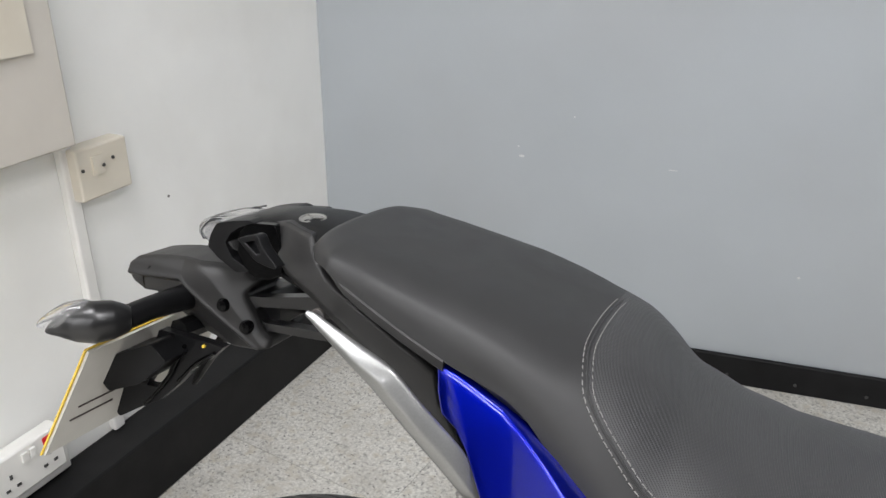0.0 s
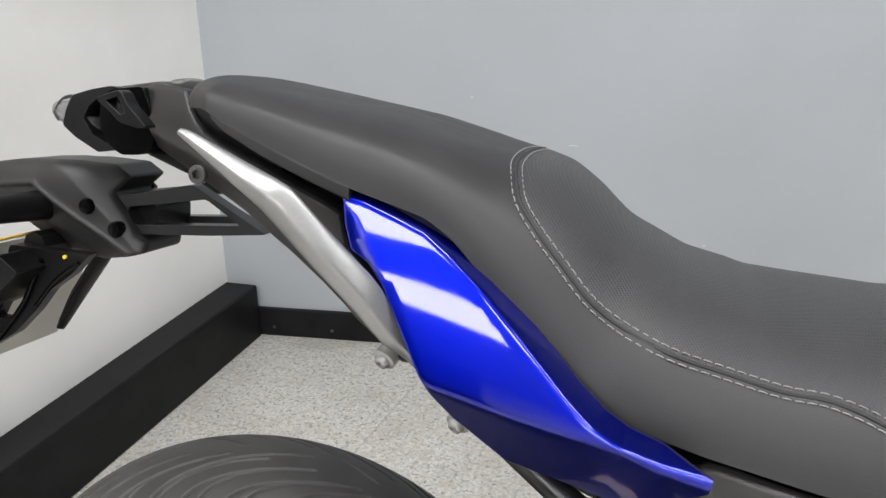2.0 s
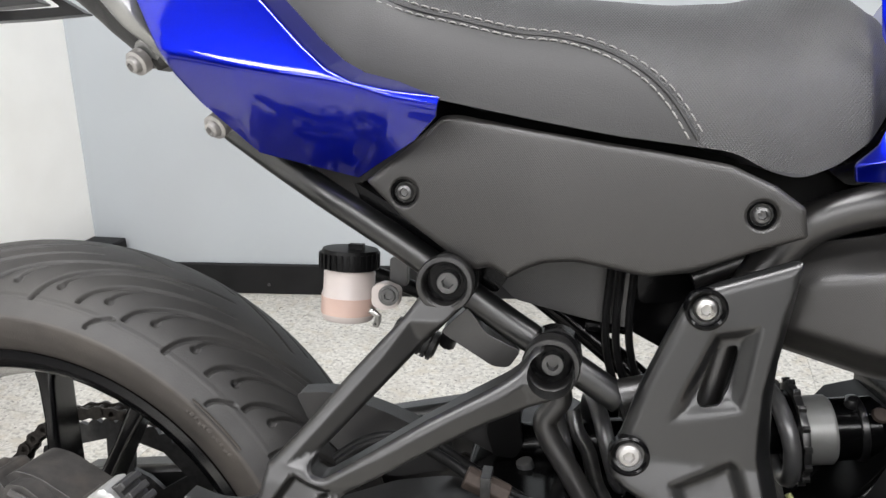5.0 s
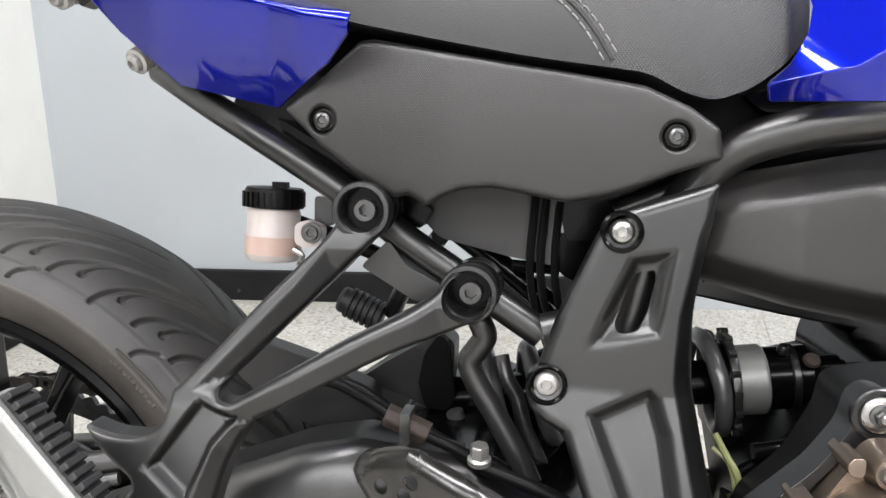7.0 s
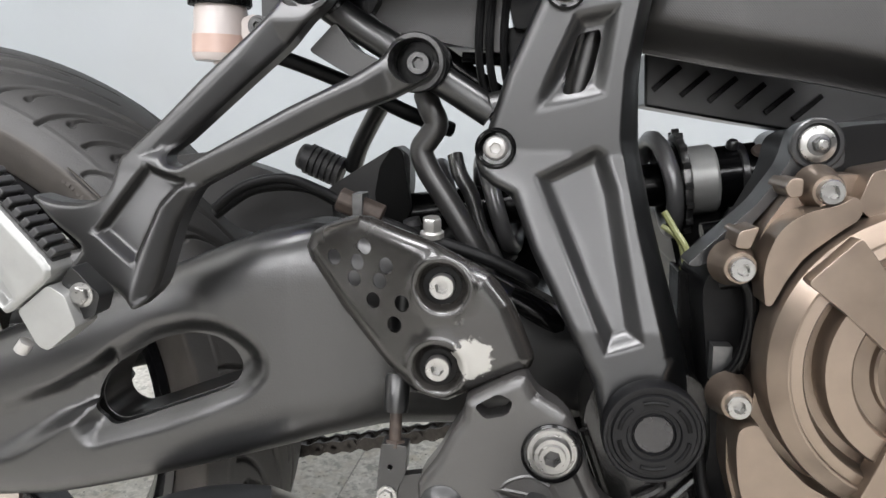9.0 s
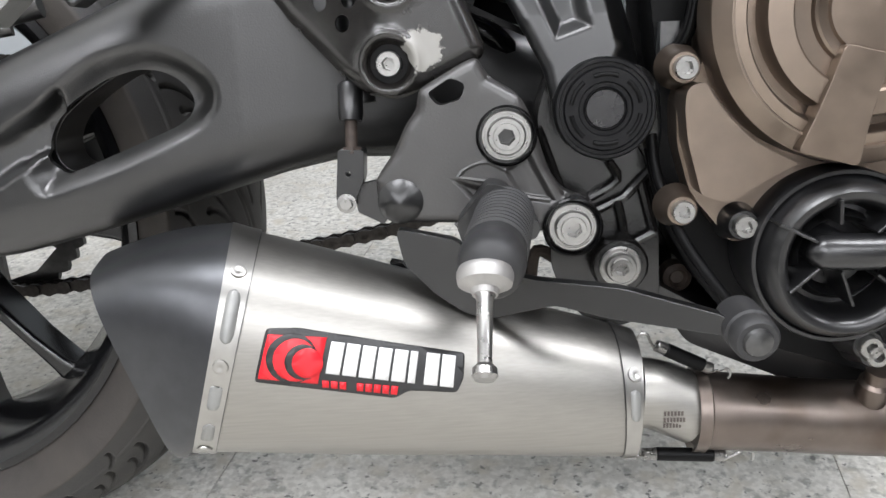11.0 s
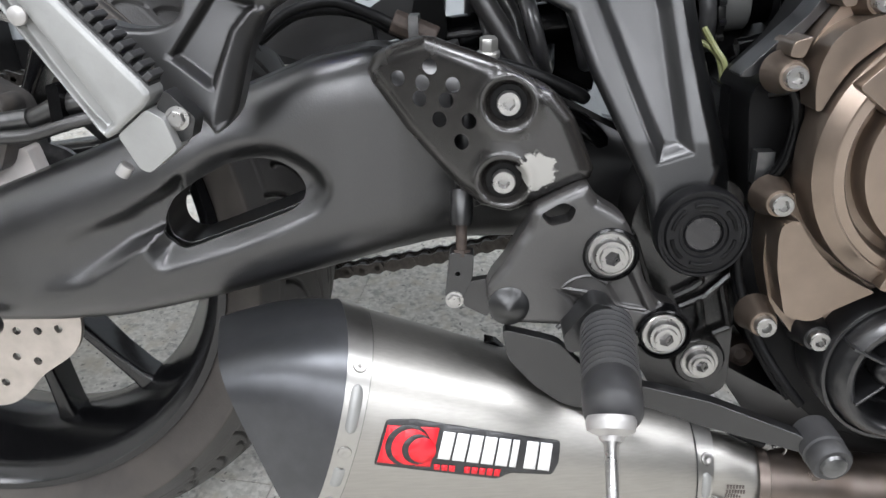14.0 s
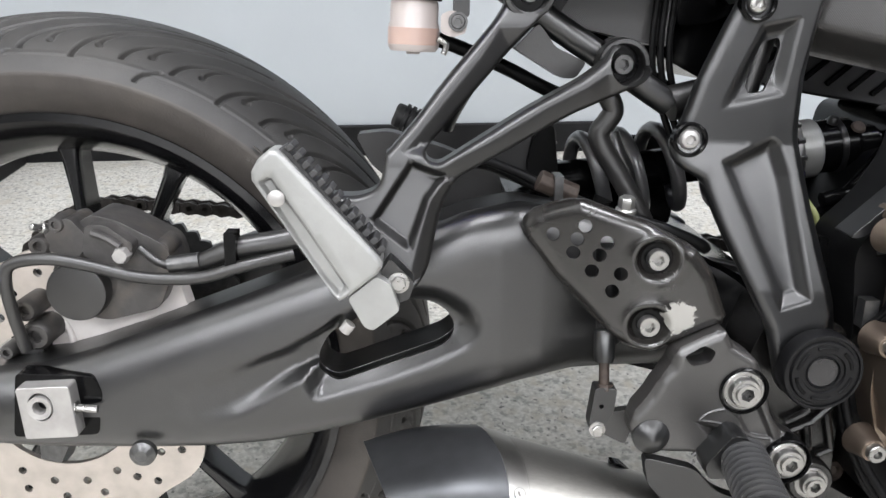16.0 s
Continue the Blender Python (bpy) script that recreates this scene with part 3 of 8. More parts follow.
slab("wall_east", [(EAST, SOUTH - 0.15), (EAST + 0.15, SOUTH - 0.15), (EAST + 0.15, wall_y(EAST) + 0.15), (EAST, wall_y(EAST) + 0.15)], 0, CEILING, M_FARWALL, "unseen dark wall added to close the room and absorb light")
# the ceiling is out of view; its dark tone deepens shade on the motorcycle
slab("ceiling", [(WEST - 0.15, SOUTH - 0.15), (EAST + 0.15, SOUTH - 0.15), (EAST + 0.15, 2.2), (WEST - 0.15, 2.2)], CEILING, CEILING + 0.1, M_CEILING, "unseen plain ceiling, darkened to cut bounce light", "ceiling")
for px, py in PANELS:
    b = bmesh.new()
    for dx, dy, sx, sy in ((0, 0.295, 1.24, 0.03), (0, -0.295, 1.24, 0.03), (0.605, 0, 0.03, 0.56), (-0.605, 0, 0.03, 0.56)):
        box((px + dx, py + dy, CEILING - 0.018), (sx, sy, 0.036), b)
    lightbox = part("ceiling_light", b, M_WPLASTIC, None)
    tagged(lightbox, "white framed flat ceiling light panel", "ceiling light", "ceiling lights")

floor = slab("floor", [(WEST - 0.15, SOUTH - 0.15), (EAST + 0.15, SOUTH - 0.15), (EAST + 0.15, 2.2), (WEST - 0.15, 2.2)], -0.12, -0.0014, M_GROUT, "speckled grey granite tile floor with thin joints", "floor")
B_END = 0.8
base_n = [(cx, wall_y(cx)), (B_END, wall_y(B_END)), (B_END, wall_y(B_END) - 0.014), (cx, wall_y(cx) - 0.014)]
slab("baseboard", base_n, 0, 0.085, M_BASE, "black painted baseboard along the grey wall", "baseboard", 0.003)
for k in range(9):
    sx = -0.69 + 0.17 * k
    b = lathe([(0.0045, 0), (0.0045, 0.002), (0.003, 0.003), (0, 0.0032)], (sx, wall_y(sx) - 0.014, 0.028), (0, -1, 0), 12)
    screw_head = part("baseboard_screw", b, M_DARKSTEEL)
    tagged(screw_head, "small dark screw head in the black baseboard", "screw", "baseboard screws")
y_end = wall_y(-0.75) - 0.016
slab("plinth", [(wall_x(END) + 0.002, END), (wall_x(END) + 0.098, END), (wall_x(y_end) + 0.098, y_end), (wall_x(y_end) + 0.002, y_end)], 0, 0.158, M_BASE, "black painted boxed-in plinth along the white wall", "plinth", 0.005)
slab("trim", [(wall_x(END) + 0.001, END), (wall_x(END) + 0.024, END), (wall_x(0.36) + 0.024, 0.36), (wall_x(0.36) + 0.001, 0.36)], 0.16, 0.225, M_WPLASTIC, "white plastic cable trunking above the plinth", "trunking", 0.003)


def on_wall(name, y0, y1, z0, z1, depth, mat, label, category, bevel=0.004, lift=0.0):
    b = bmesh.new()
    vs = []
    for d in (lift + 0.0012, lift + depth):
        vs.append([b.verts.new((wall_x(y) + d, y, z)) for y, z in ((y0, z0), (y1, z0), (y1, z1), (y0, z1))])
    b.faces.new(vs[0])
    b.faces.new(vs[1][::-1])
    for i in range(4):
        b.faces.new((vs[0][i - 1], vs[0][i], vs[1][i], vs[1][i - 1]))
    return part(name, b, mat, None, bevel=bevel)


def wall_part(name, parent, y, z, size, d, mat, label="", kind="box"):
    c = (wall_x(y) + d, y, z)
    b = box(c, size) if kind == "box" else lathe([(size, 0), (size, 0.0015), (size * 0.7, 0.003), (0, 0.003)], c, (1, 0, 0), 12)
    return part(name, b, mat, parent, label)


spur = on_wall("wall_switch", 0.49, 0.61, 0.675, 0.775, 0.042, M_BEIGE, "", "")
tagged(spur, "aged beige surface-mounted fused switch on the white wall", "switch")
wall_part("rocker", spur, 0.535, 0.738, (0.006, 0.026, 0.036), 0.043, M_BEIGE)
wall_part("screw", spur, 0.50, 0.735, 0.0036, 0.042, M_CALIPER, kind="turn")
wall_part("screw", spur, 0.572, 0.742, 0.0036, 0.042, M_CALIPER, kind="turn")
wall_part("fuse_cap", spur, 0.545, 0.735, 0.0032, 0.046, M_CALIPER, kind="turn")
cab = on_wall("fuse_box", 0.02, 0.462, 0.80, 1.35, 0.085, M_GREYBOX, "", "")
tagged(cab, "beige enamelled fuse box on the white wall", "fuse box")
wall_part("cover", cab, 0.21, 1.16, (0.012, 0.40, 0.385), 0.092, M_BEIGE, "paler beige hinged cover")
tr = on_wall("conduit", 0.478, 0.508, 0.79, 1.9, 0.022, M_WPLASTIC, "", "")
tagged(tr, "white plastic cable conduit above the switch", "conduit")
wall_part("screw", tr, 0.493, 0.955, 0.006, 0.022, M_ZINC, kind="turn")
tr2 = on_wall("conduit", 0.478, 0.506, 0.16, 0.785, 0.02, M_WPLASTIC, "", "")
tagged(tr2, "white plastic cable conduit below the switch", "conduit")
sock = on_wall("wall_socket", 0.19, 0.34, 0.19, 0.283, 0.034, M_WPLASTIC, "", "", lift=0.01)
tagged(sock, "white double wall socket above the black plinth", "socket")
for sy in (0.225, 0.305):
    for dy, dz, s in ((0, 0.012, (0.003, 0.005, 0.009)), (-0.011, -0.012, (0.003, 0.008, 0.005)), (0.011, -0.012, (0.003, 0.008, 0.005))):
        wall_part("pin_hole", sock, sy + dy, 0.228 + dz, s, 0.0445, M_DARKSTEEL)
for sy in (0.258, 0.274):
    wall_part("rocker", sock, sy, 0.262, (0.007, 0.011, 0.018), 0.045, M_WPLASTIC)
wall_part("sticker", sock, 0.315, 0.268, (0.0012, 0.034, 0.014), 0.0445, M_STICKRED, "small red warning sticker")
for k, (mx, mz, w, h) in enumerate(((-0.26, 0.575, 0.016, 0.007), (0.12, 0.576, 0.03, 0.003), (-0.27, 0.60, 0.005, 0.005), (0.455, 0.33, 0.008, 0.006), (-0.13, 0.69, 0.006, 0.004))):
    b = lathe([(w / 2, 0), (w / 2 * 0.9, 0.0008), (0, 0.001)], (mx, wall_y(mx), mz), (0, -1, 0), 9, squash=h / w)
    chip = part("paint_chip", b, M_CHIP)
    tagged(chip, "small pale paint chip on the grey wall", "paint chip", "paint chips")
for k, (my, mz, r) in enumerate(((0.50, 0.86, 0.003), (0.51, 0.80, 0.005), (0.74, 0.60, 0.003))):
    b = lathe([(r, 0), (r * 0.8, 0.0012), (0, 0.0015)], (wall_x(my), my, mz), (1, 0, 0), 9)
    peg = part("wall_plug", b, M_CALIPER)
    tagged(peg, "tiny dark plug hole in the white wall", "wall plug", "wall plugs")


# ---- motorcycle ----
LEANING = radians(9.95)
bike = new("motorcycle")
bike.matrix_world = Matrix.Translation((0, -AX * math.sin(LEANING), 0.3117 - AX * math.cos(LEANING))) @ Matrix.Rotation(-LEANING, 4, "X")
tagged(bike, "blue and black motorcycle with silver grab rail leaning on its stand", "motorcycle")

# rear wheel and tyre
b = bmesh.new()
prof = [(0.2285, -0.074), (0.2285, -0.067), (0.221, -0.064), (0.217, -0.055), (0.206, -0.03), (0.204, 0.03), (0.217, 0.055), (0.221, 0.064), (0.2285, 0.067), (0.2285, 0.074), (0.222, 0.0745), (0.213, 0.068), (0.207, 0.056), (0.197, 0.03), (0.190, 0.012), (0.190, -0.012), (0.197, -0.03), (0.207, -0.056), (0.213, -0.068), (0.222, -0.0745)]
ring([(r, h) for r, h in prof], (0, 0, 0), (0, -1, 0), 128, b)
wheel = part("rear_wheel", b, M_RIM, bike, "black painted alloy rear wheel")
HUB = Vector((0.003, 0.014, -0.014))
wheel.location += HUB
b = lathe([(0.02, -0.075), (0.045, -0.07), (0.047, -0.03), (0.04, -0.02), (0.04, 0.02), (0.047, 0.03), (0.045, 0.07), (0.02, 0.075)], n=40)
part("hub", b, M_RIM, wheel)


def spoke(angle, lean):
    """One tapered spoke from the hub to the rim, turned a little against the radius."""
    rows = []
    for t in (0.0, 0.15, 0.4, 0.7, 0.9, 1.0):
        r = 0.036 + t * 0.162
        a = radians(angle + lean * t)
        half = interp(t, (0, 0.15, 0.5, 0.85, 1), (0.012, 0.0078, 0.0056, 0.0064, 0.012))
        deep = interp(t, (0, 0.3, 1), (0.030, 0.022, 0.017))
        c, side = Vector((math.cos(a), 0, math.sin(a))) * r, Vector((-math.sin(a), 0, math.cos(a)))
        rows.append([c + side * (half * sx) + Vector((0, deep * sy, 0)) for sx, sy in ((-1, -0.75), (-0.7, -1), (0.7, -1), (1, -0.75), (0.8, 0.8), (0, 1), (-0.8, 0.8))])
    return loft(rows)


for k in range(5):
    for s in (-1, 1):
        part("spoke", spoke(77 + 72 * k + 11.5 * s, 2.5 * s + 2.0), M_RIM, wheel, bevel=0.002)


def tyre_mesh():
    """The tyre as one fine turned skin, with its slanting grooves pressed into the tread."""
    R, crown, bead_r, bead_y = 0.305, 0.112, 0.227, 0.070
    edge = radians(53.5)
    half = []
    for k in range(97):
        a = edge * k / 96
        half.append((R - crown + crown * math.cos(a), crown * math.sin(a) * 0.99, crown * a * 1.05))
    r1, y1, s1 = half[-1]
    for k in range(1, 15):
        t = k / 14
        r = r1 + (bead_r - r1) * t
        y = y1 + (bead_y - y1) * t + 0.004 * math.sin(math.pi * t)
        half.append((r, y, s1 + (r1 - bead_r) * t))
    prof = [(r, -y, -s) for r, y, s in half[:0:-1]] + half
    N = 1700
    ang = np.arange(N) * 2 * np.pi / N
    rr, yy, ss = (np.array([p[i] for p in prof]) for i in range(3))
    period = 2 * np.pi * R / 15
    depth = np.zeros((N, len(prof)))
    arc = ang * R
    # each groove: start along the round, start and end across the tread, sweep, half width at both ends, rounded start
    grooves = ((0.000, 0.090, 0.000, 0.135, 0.0021, 0.0009, 0), (0.022, 0.073, 0.020, 0.085, 0.0013, 0.0006, 1), (0.045, 0.083, 0.030, 0.085, 0.0020, 0.0007, 0), (0.066, 0.073, 0.020, 0.085, 0.0013, 0.0006, 1),
               (0.088, 0.083, 0.028, 0.085, 0.0020, 0.0007, 0), (0.110, 0.073, 0.020, 0.085, 0.0013, 0.0006, 1), (0.070, 0.101, 0.086, 0.016, 0.0017, 0.0010, 0))
    for side in (-1, 1):
        s_side = -side * ss
        for g0, v0, v1, sweep, w0, w1, dot in grooves:
            shift = g0 + (0.0 if side < 0 else period / 2)
            t = np.clip((v0 - s_side) / (v0 - v1), 0, 1)
            centre = shift - sweep * t ** 1.9
            width = w0 + (w1 - w0) * t
            d = np.abs((arc[:, None] - centre[None, :] + period / 2) % period - period / 2)
            slope = np.sqrt(1 + (sweep * 1.9 * np.maximum(t, 0.05) ** 0.9 / (v0 - v1)) ** 2)
            on = np.where((s_side <= v0 + 0.001) & (s_side >= v1 - 0.001), 1.0, 0.0)
            g = np.clip((width[None, :] + 0.0006 - d / slope[None, :]) / 0.0015, 0, 1) * on[None, :]
            depth = np.maximum(depth, g)
            if dot:
                dd = np.hypot((arc[:, None] - shift + period / 2) % period - period / 2, (s_side - v0)[None, :])
                depth = np.maximum(depth, np.clip((0.0036 - dd) / 0.0012, 0, 1))
    a = np.array([(rr[min(i + 1, len(rr) - 1)] - rr[max(i - 1, 0)], yy[min(i + 1, len(yy) - 1)] - yy[max(i - 1, 0)]) for i in range(len(rr))])
    nl = np.hypot(a[:, 0], a[:, 1])
    nr, ny = a[:, 1] / nl, -a[:, 0] / nl
    rad = rr[None, :] - depth * 0.0042 * nr[None, :]
    lat = yy[None, :] - depth * 0.0042 * ny[None, :]
    # raised mould lines and ribs on the flanks
    for lo, hi, up in ((0.246, 0.2475, 0.0009), (0.2735, 0.2755, 0.0007), (0.234, 0.2355, 0.0010)):
        m = (rr > lo) & (rr < hi)
        lat[:, m] += np.sign(yy[m])[None, :] * up
    # the foot of the tyre lies flat on the floor
    up = rad * np.sin(ang)[:, None]
    ground = (0.0006 - 0.3117 + (lat + HUB.y) * math.sin(LEANING)) / math.cos(LEANING) - HUB.z
    co = np.stack([rad * np.cos(ang)[:, None], lat, np.maximum(up, ground)], axis=2).reshape(-1, 3)
    m = len(prof)
    i, k = np.meshgrid(np.arange(N), np.arange(m - 1), indexing="ij")
    j = (i + 1) % N
    quads = np.stack([i * m + k, j * m + k, j * m + k + 1, i * m + k + 1], axis=2).reshape(-1, 4)
    me = bpy.data.meshes.new("tyre")
    me.from_pydata(co.tolist(), [], quads.tolist())
    me.materials.append(M_RUBBER)
    me.materials.append(M_SIDEWALL)
    flank = (np.abs(ss[:-1]) > s1 - 0.002)
    me.polygons.foreach_set("material_index", np.tile(flank.astype(int), N).tolist())
    me.polygons.foreach_set("use_smooth", [True] * len(me.polygons))
    me.update()
    return me


tyre = part("tyre", tyre_mesh(), M_RUBBER, wheel, "dusty black road tyre with slanting grooves")
# raised unreadable marks in a frame on the tyre flank
ma, mb_ = [(0.168, 0.21), (0.216, 0.181)]
a0, a1 = math.atan2(ma[1], ma[0]), math.atan2(mb_[1], mb_[0])


def flank(r, a, w, h, turn=0.0):
    y = -interp(r, (0.227, 0.2585, 0.275), (0.0705, 0.0885, 0.0905))
    m = Matrix.Rotation(-a, 4, "Y") @ Matrix.Rotation(radians(turn), 4, "Y")
    return box((r * math.cos(a), y, r * math.sin(a)), (h, 0.0022, w), rot=m)


for k in range(11):
    part("sidewall_mark", flank(0.2565 if k % 3 else 0.2558, a0 + (a1 - a0) * (k + 0.5) / 11, 0.0028 + 0.0012 * (k % 2), 0.008, 12 * ((k % 3) - 1)), M_SIDEWALL, tyre, bevel=0.0006)
for k in range(16):
    for r in (0.2485, 0.2645):
        part("sidewall_frame", flank(r, a0 + (a1 - a0) * (k + 0.5) / 16, abs(a1 - a0) * 0.27 / 16, 0.0009), M_SIDEWALL, tyre)

# brake disc, sprocket and chain
edge_pts = [(r * math.cos(a), r * math.sin(a)) for a, r in ((2 * math.pi * k / 144, 0.1225 + 0.004 * math.sin(9 * 2 * math.pi * k / 144)) for k in range(144))]
holes = [circle((0.0, 0.0), 0.062, 48)]
for k in range(18):
    for r, da in ((0.079, 0.0), (0.093, 7.0), (0.107, 13.0)):
        a = radians(20 * k + da)
        holes.append(circle((r * math.cos(a), r * math.sin(a)), 0.0036, 10))
disc = part("brake_disc", plate(edge_pts, -0.101, -0.096, holes), M_DISC, wheel, "drilled wavy steel brake disc")
for k in range(5):
    a = radians(72 * k + 40)
    arm_pts = [(0.045, -0.012), (0.07, -0.007), (0.07, 0.007), (0.045, 0.012)]
    turned = [(x * math.cos(a) - y * math.sin(a), x * math.sin(a) + y * math.cos(a)) for x, y in arm_pts]
    part("disc_carrier", plate(turned, -0.1, -0.07), M_DARKSTEEL, disc)
teeth = []
for k in range(43 * 4):
    a = 2 * math.pi * k / (43 * 4)
    teeth.append(((0.1085 + (0.0, 0.0035, 0.0055, 0.0035)[k % 4]) * math.cos(a), (0.1085 + (0.0, 0.0035, 0.0055, 0.0035)[k % 4]) * math.sin(a)))
windows = []
for k in range(6):
    a0 = radians(60 * k)
    windows.append([(r * math.cos(a0 + d), r * math.sin(a0 + d)) for r, d in ((0.062, -0.3), (0.062, 0), (0.062, 0.3), (0.092, 0.36), (0.094, 0), (0.092, -0.36))])
part("sprocket", plate(teeth, 0.082, 0.088, windows + [circle((0, 0), 0.03, 24)]), M_DARKSTEEL, wheel, "dark toothed chain sprocket")
front = (0.60, 0.040)
r_rear, r_front = 0.1115, 0.036
ang0 = math.atan2(front[1], front[0])
off = math.asin((r_rear - r_front) / math.hypot(*front))
run = []
for s in (1, -1):
    a = ang0 + s * (math.pi / 2 - off)
    run.append(((r_rear * math.cos(a), r_rear * math.sin(a)), (front[0] + r_front * math.cos(a), front[1] + r_front * math.sin(a))))
path = [run[0][0], run[0][1]]
a1, a2 = ang0 + (math.pi / 2 - off), ang0 - (math.pi / 2 - off)
path += [(front[0] + r_front * math.cos(a1 + (a2 - a1) * k / 8), front[1] + r_front * math.sin(a1 + (a2 - a1) * k / 8)) for k in range(1, 8)]
path += [run[1][1], (0.50, -0.037), (0.41, -0.061), (0.35, -0.0725), (0.25, -0.0885), (0.15, -0.101), (0.07, -0.1095)]
path += [(r_rear * math.cos(a2 - (2 * math.pi - 2 * (math.pi / 2 - off)) * k / 24), r_rear * math.sin(a2 - (2 * math.pi - 2 * (math.pi / 2 - off)) * k / 24)) for k in range(1, 24)]
path.append(path[0])
cum = np.cumsum([0] + [math.dist(p, q) for p, q in zip(path, path[1:])])
links = 2 * round(cum[-1] / 0.015875 / 2)
at = [(interp(cum[-1] * k / links, cum, [p[0] for p in path]), interp(cum[-1] * k / links, cum, [p[1] for p in path])) for k in range(links + 1)]


def chain_link(inner):
    b = bmesh.new()
    w = 0.0065 if inner else 0.0085
    shape = [(-0.0079 + 0.0066 * math.cos(a), 0.0066 * math.sin(a)) for a in (math.pi / 2 + math.pi * k / 6 for k in range(7))]
    shape += [(0, -0.0046)] + [(0.0079 + 0.0066 * math.cos(a), 0.0066 * math.sin(a)) for a in (-math.pi / 2 + math.pi * k / 6 for k in range(7))] + [(0, 0.0046)]
    for s in (-1, 1):
        plate(shape, s * w - 0.001, s * w + 0.001, bm=b)
    for s in (-1, 1):
        lathe([(0.0048 if inner else 0.003, -w - 0.001), (0.0048 if inner else 0.003, w + 0.001)], (s * 0.0079, 0, 0), (0, -1, 0), 8, b)
    return finish(b, "chain_link", M_CHAIN)


b = tube([(p[0], 0.085, p[1]) for p in path[:-1:2]], 0.0012, 4, 1)
chain = part("drive_chain", b, M_CHAIN, bike, "greasy dark roller drive chain")
shapes = [chain_link(False), chain_link(True)]
for k in range(links):
    p, q = at[k], at[k + 1]
    ob = part("chain_link", shapes[k % 2], M_CHAIN, chain)
    ob.matrix_basis = Matrix.Translation(((p[0] + q[0]) / 2, 0.085, (p[1] + q[1]) / 2)) @ Matrix.Rotation(-math.atan2(q[1] - p[1], q[0] - p[0]), 4, "Y")

# swingarm
arm_top = [(-0.023, 0.038), (0.025, 0.043), (0.05, 0.050), (0.09, 0.064), (0.129, 0.079), (0.168, 0.094), (0.214, 0.112), (0.257, 0.129), (0.295, 0.1445), (0.331, 0.159), (0.367, 0.166)] + [(0.44, 0.152), (0.50, 0.12), (0.56, 0.105), (0.59, 0.08)]
arm_low = [(0.59, 0.03), (0.53, 0.03)] + [(0.451, 0.034), (0.413, 0.036), (0.375, 0.029), (0.314, 0.012), (0.26, -0.003), (0.22, -0.013), (0.187, -0.020), (0.14, -0.024), (0.092, -0.025), (0.017, -0.024), (-0.032, -0.021)]
hole = [(0.323, 0.077), (0.318, 0.087), (0.306, 0.095), (0.29, 0.097), (0.27, 0.092), (0.25, 0.081), (0.232, 0.068), (0.224, 0.053), (0.226, 0.040), (0.237, 0.034), (0.252, 0.039), (0.276, 0.048), (0.295, 0.055), (0.313, 0.062), (0.321, 0.068)]


def arm_side(x, z):
    return interp(x, (0.3, 0.38, 0.42, 0.55), (-0.141, -0.138, -0.130, -0.108))


lip = fillet([(0.218, 0.070), (0.244, 0.090), (0.267, 0.105), (0.293, 0.111), (0.310, 0.110), (0.325, 0.103), (0.337, 0.093), (0.342, 0.082), (0.340, 0.071), (0.331, 0.061), (0.312, 0.052), (0.276, 0.037), (0.25, 0.029), (0.222, 0.020), (0.213, 0.036)], 0.008, 3)
valley = fillet([(0.118, 0.034), (0.163, 0.049), (0.202, 0.0615), (0.229, 0.076), (0.244, 0.088), (0.245, 0.050), (0.222, 0.043), (0.207, 0.036), (0.171, 0.012), (0.132, -0.006), (0.118, 0.012)], 0.004, 3)


def arm_face(x, z):
    """The sculpted flank: rounded rims, a chamfered opening and a valley that deepens towards it."""
    y = interp(x, (-0.1, 0.30, 0.355, 0.385, 0.42, 0.46, 0.55), (-0.167, -0.1665, -0.1640, -0.1600, -0.153, -0.143, -0.120))
    y += rounded(inside(outline, x, z), 0.034, 0.022)
    mouth = 0.014 * ramp01(inside(lip, x, z), -0.003, 0.0165)
    dale = interp(x, (0.118, 0.16, 0.205, 0.226), (0.0, 0.005, 0.0135, 0.018)) * ramp01(inside(valley, x, z), -0.004, interp(x, (0.13, 0.21), (0.016, 0.007)))
    return y + (mouth + dale + math.hypot(mouth - dale, 0.0025)) / 2


outline = fillet(arm_top + arm_low, 0.006, 2)
hc = (sum(p[0] for p in hole) / len(hole), sum(p[1] for p in hole) / len(hole))
wide_hole = [(hc[0] + (p[0] - hc[0]) * 1.02, hc[1] + (p[1] - hc[1]) * 1.04) for p in hole]
arm = part("swingarm", plate(outline, arm_side, -0.105, [fillet(wide_hole, 0.008, 3)]), M_ARM, bike, "dark grey painted box-section swingarm", bevel=0.003, seg=2)
pressed_sheet("swingarm_skin", outline, arm_face, M_ARM, arm, "", [fillet(hole, 0.006, 3)], 0.0042, 0.004, [(valley, (-0.004, -0.002, 0.0, 0.003, 0.006, 0.010)), (lip, (-0.003, 0.0, 0.004, 0.008, 0.012))], (0.0008, 0.003, 0.006, 0.010, 0.016, 0.024, 0.034))
slot = [(0.012, 0.043), (0.066, 0.041), (0.072, 0.028), (0.066, -0.005), (0.005, -0.007)]
part("adjuster_slot", plate(fillet(slot, 0.004, 3), -0.1655, -0.15), M_GLOSSBLACK, arm, bevel=0.001)
blk = [(0.017, 0.037), (0.054, 0.039), (0.057, 0), (0.02, -0.002)]
blkc = (0.033, -0.178, 0.023)
part("axle_block", plate(fillet(blk, 0.002, 2), -0.178, -0.15, [circle((blkc[0], blkc[2]), 0.0085, 24, 1.25)]), M_DULLALU, arm, "pale cast axle adjuster block", bevel=0.001)
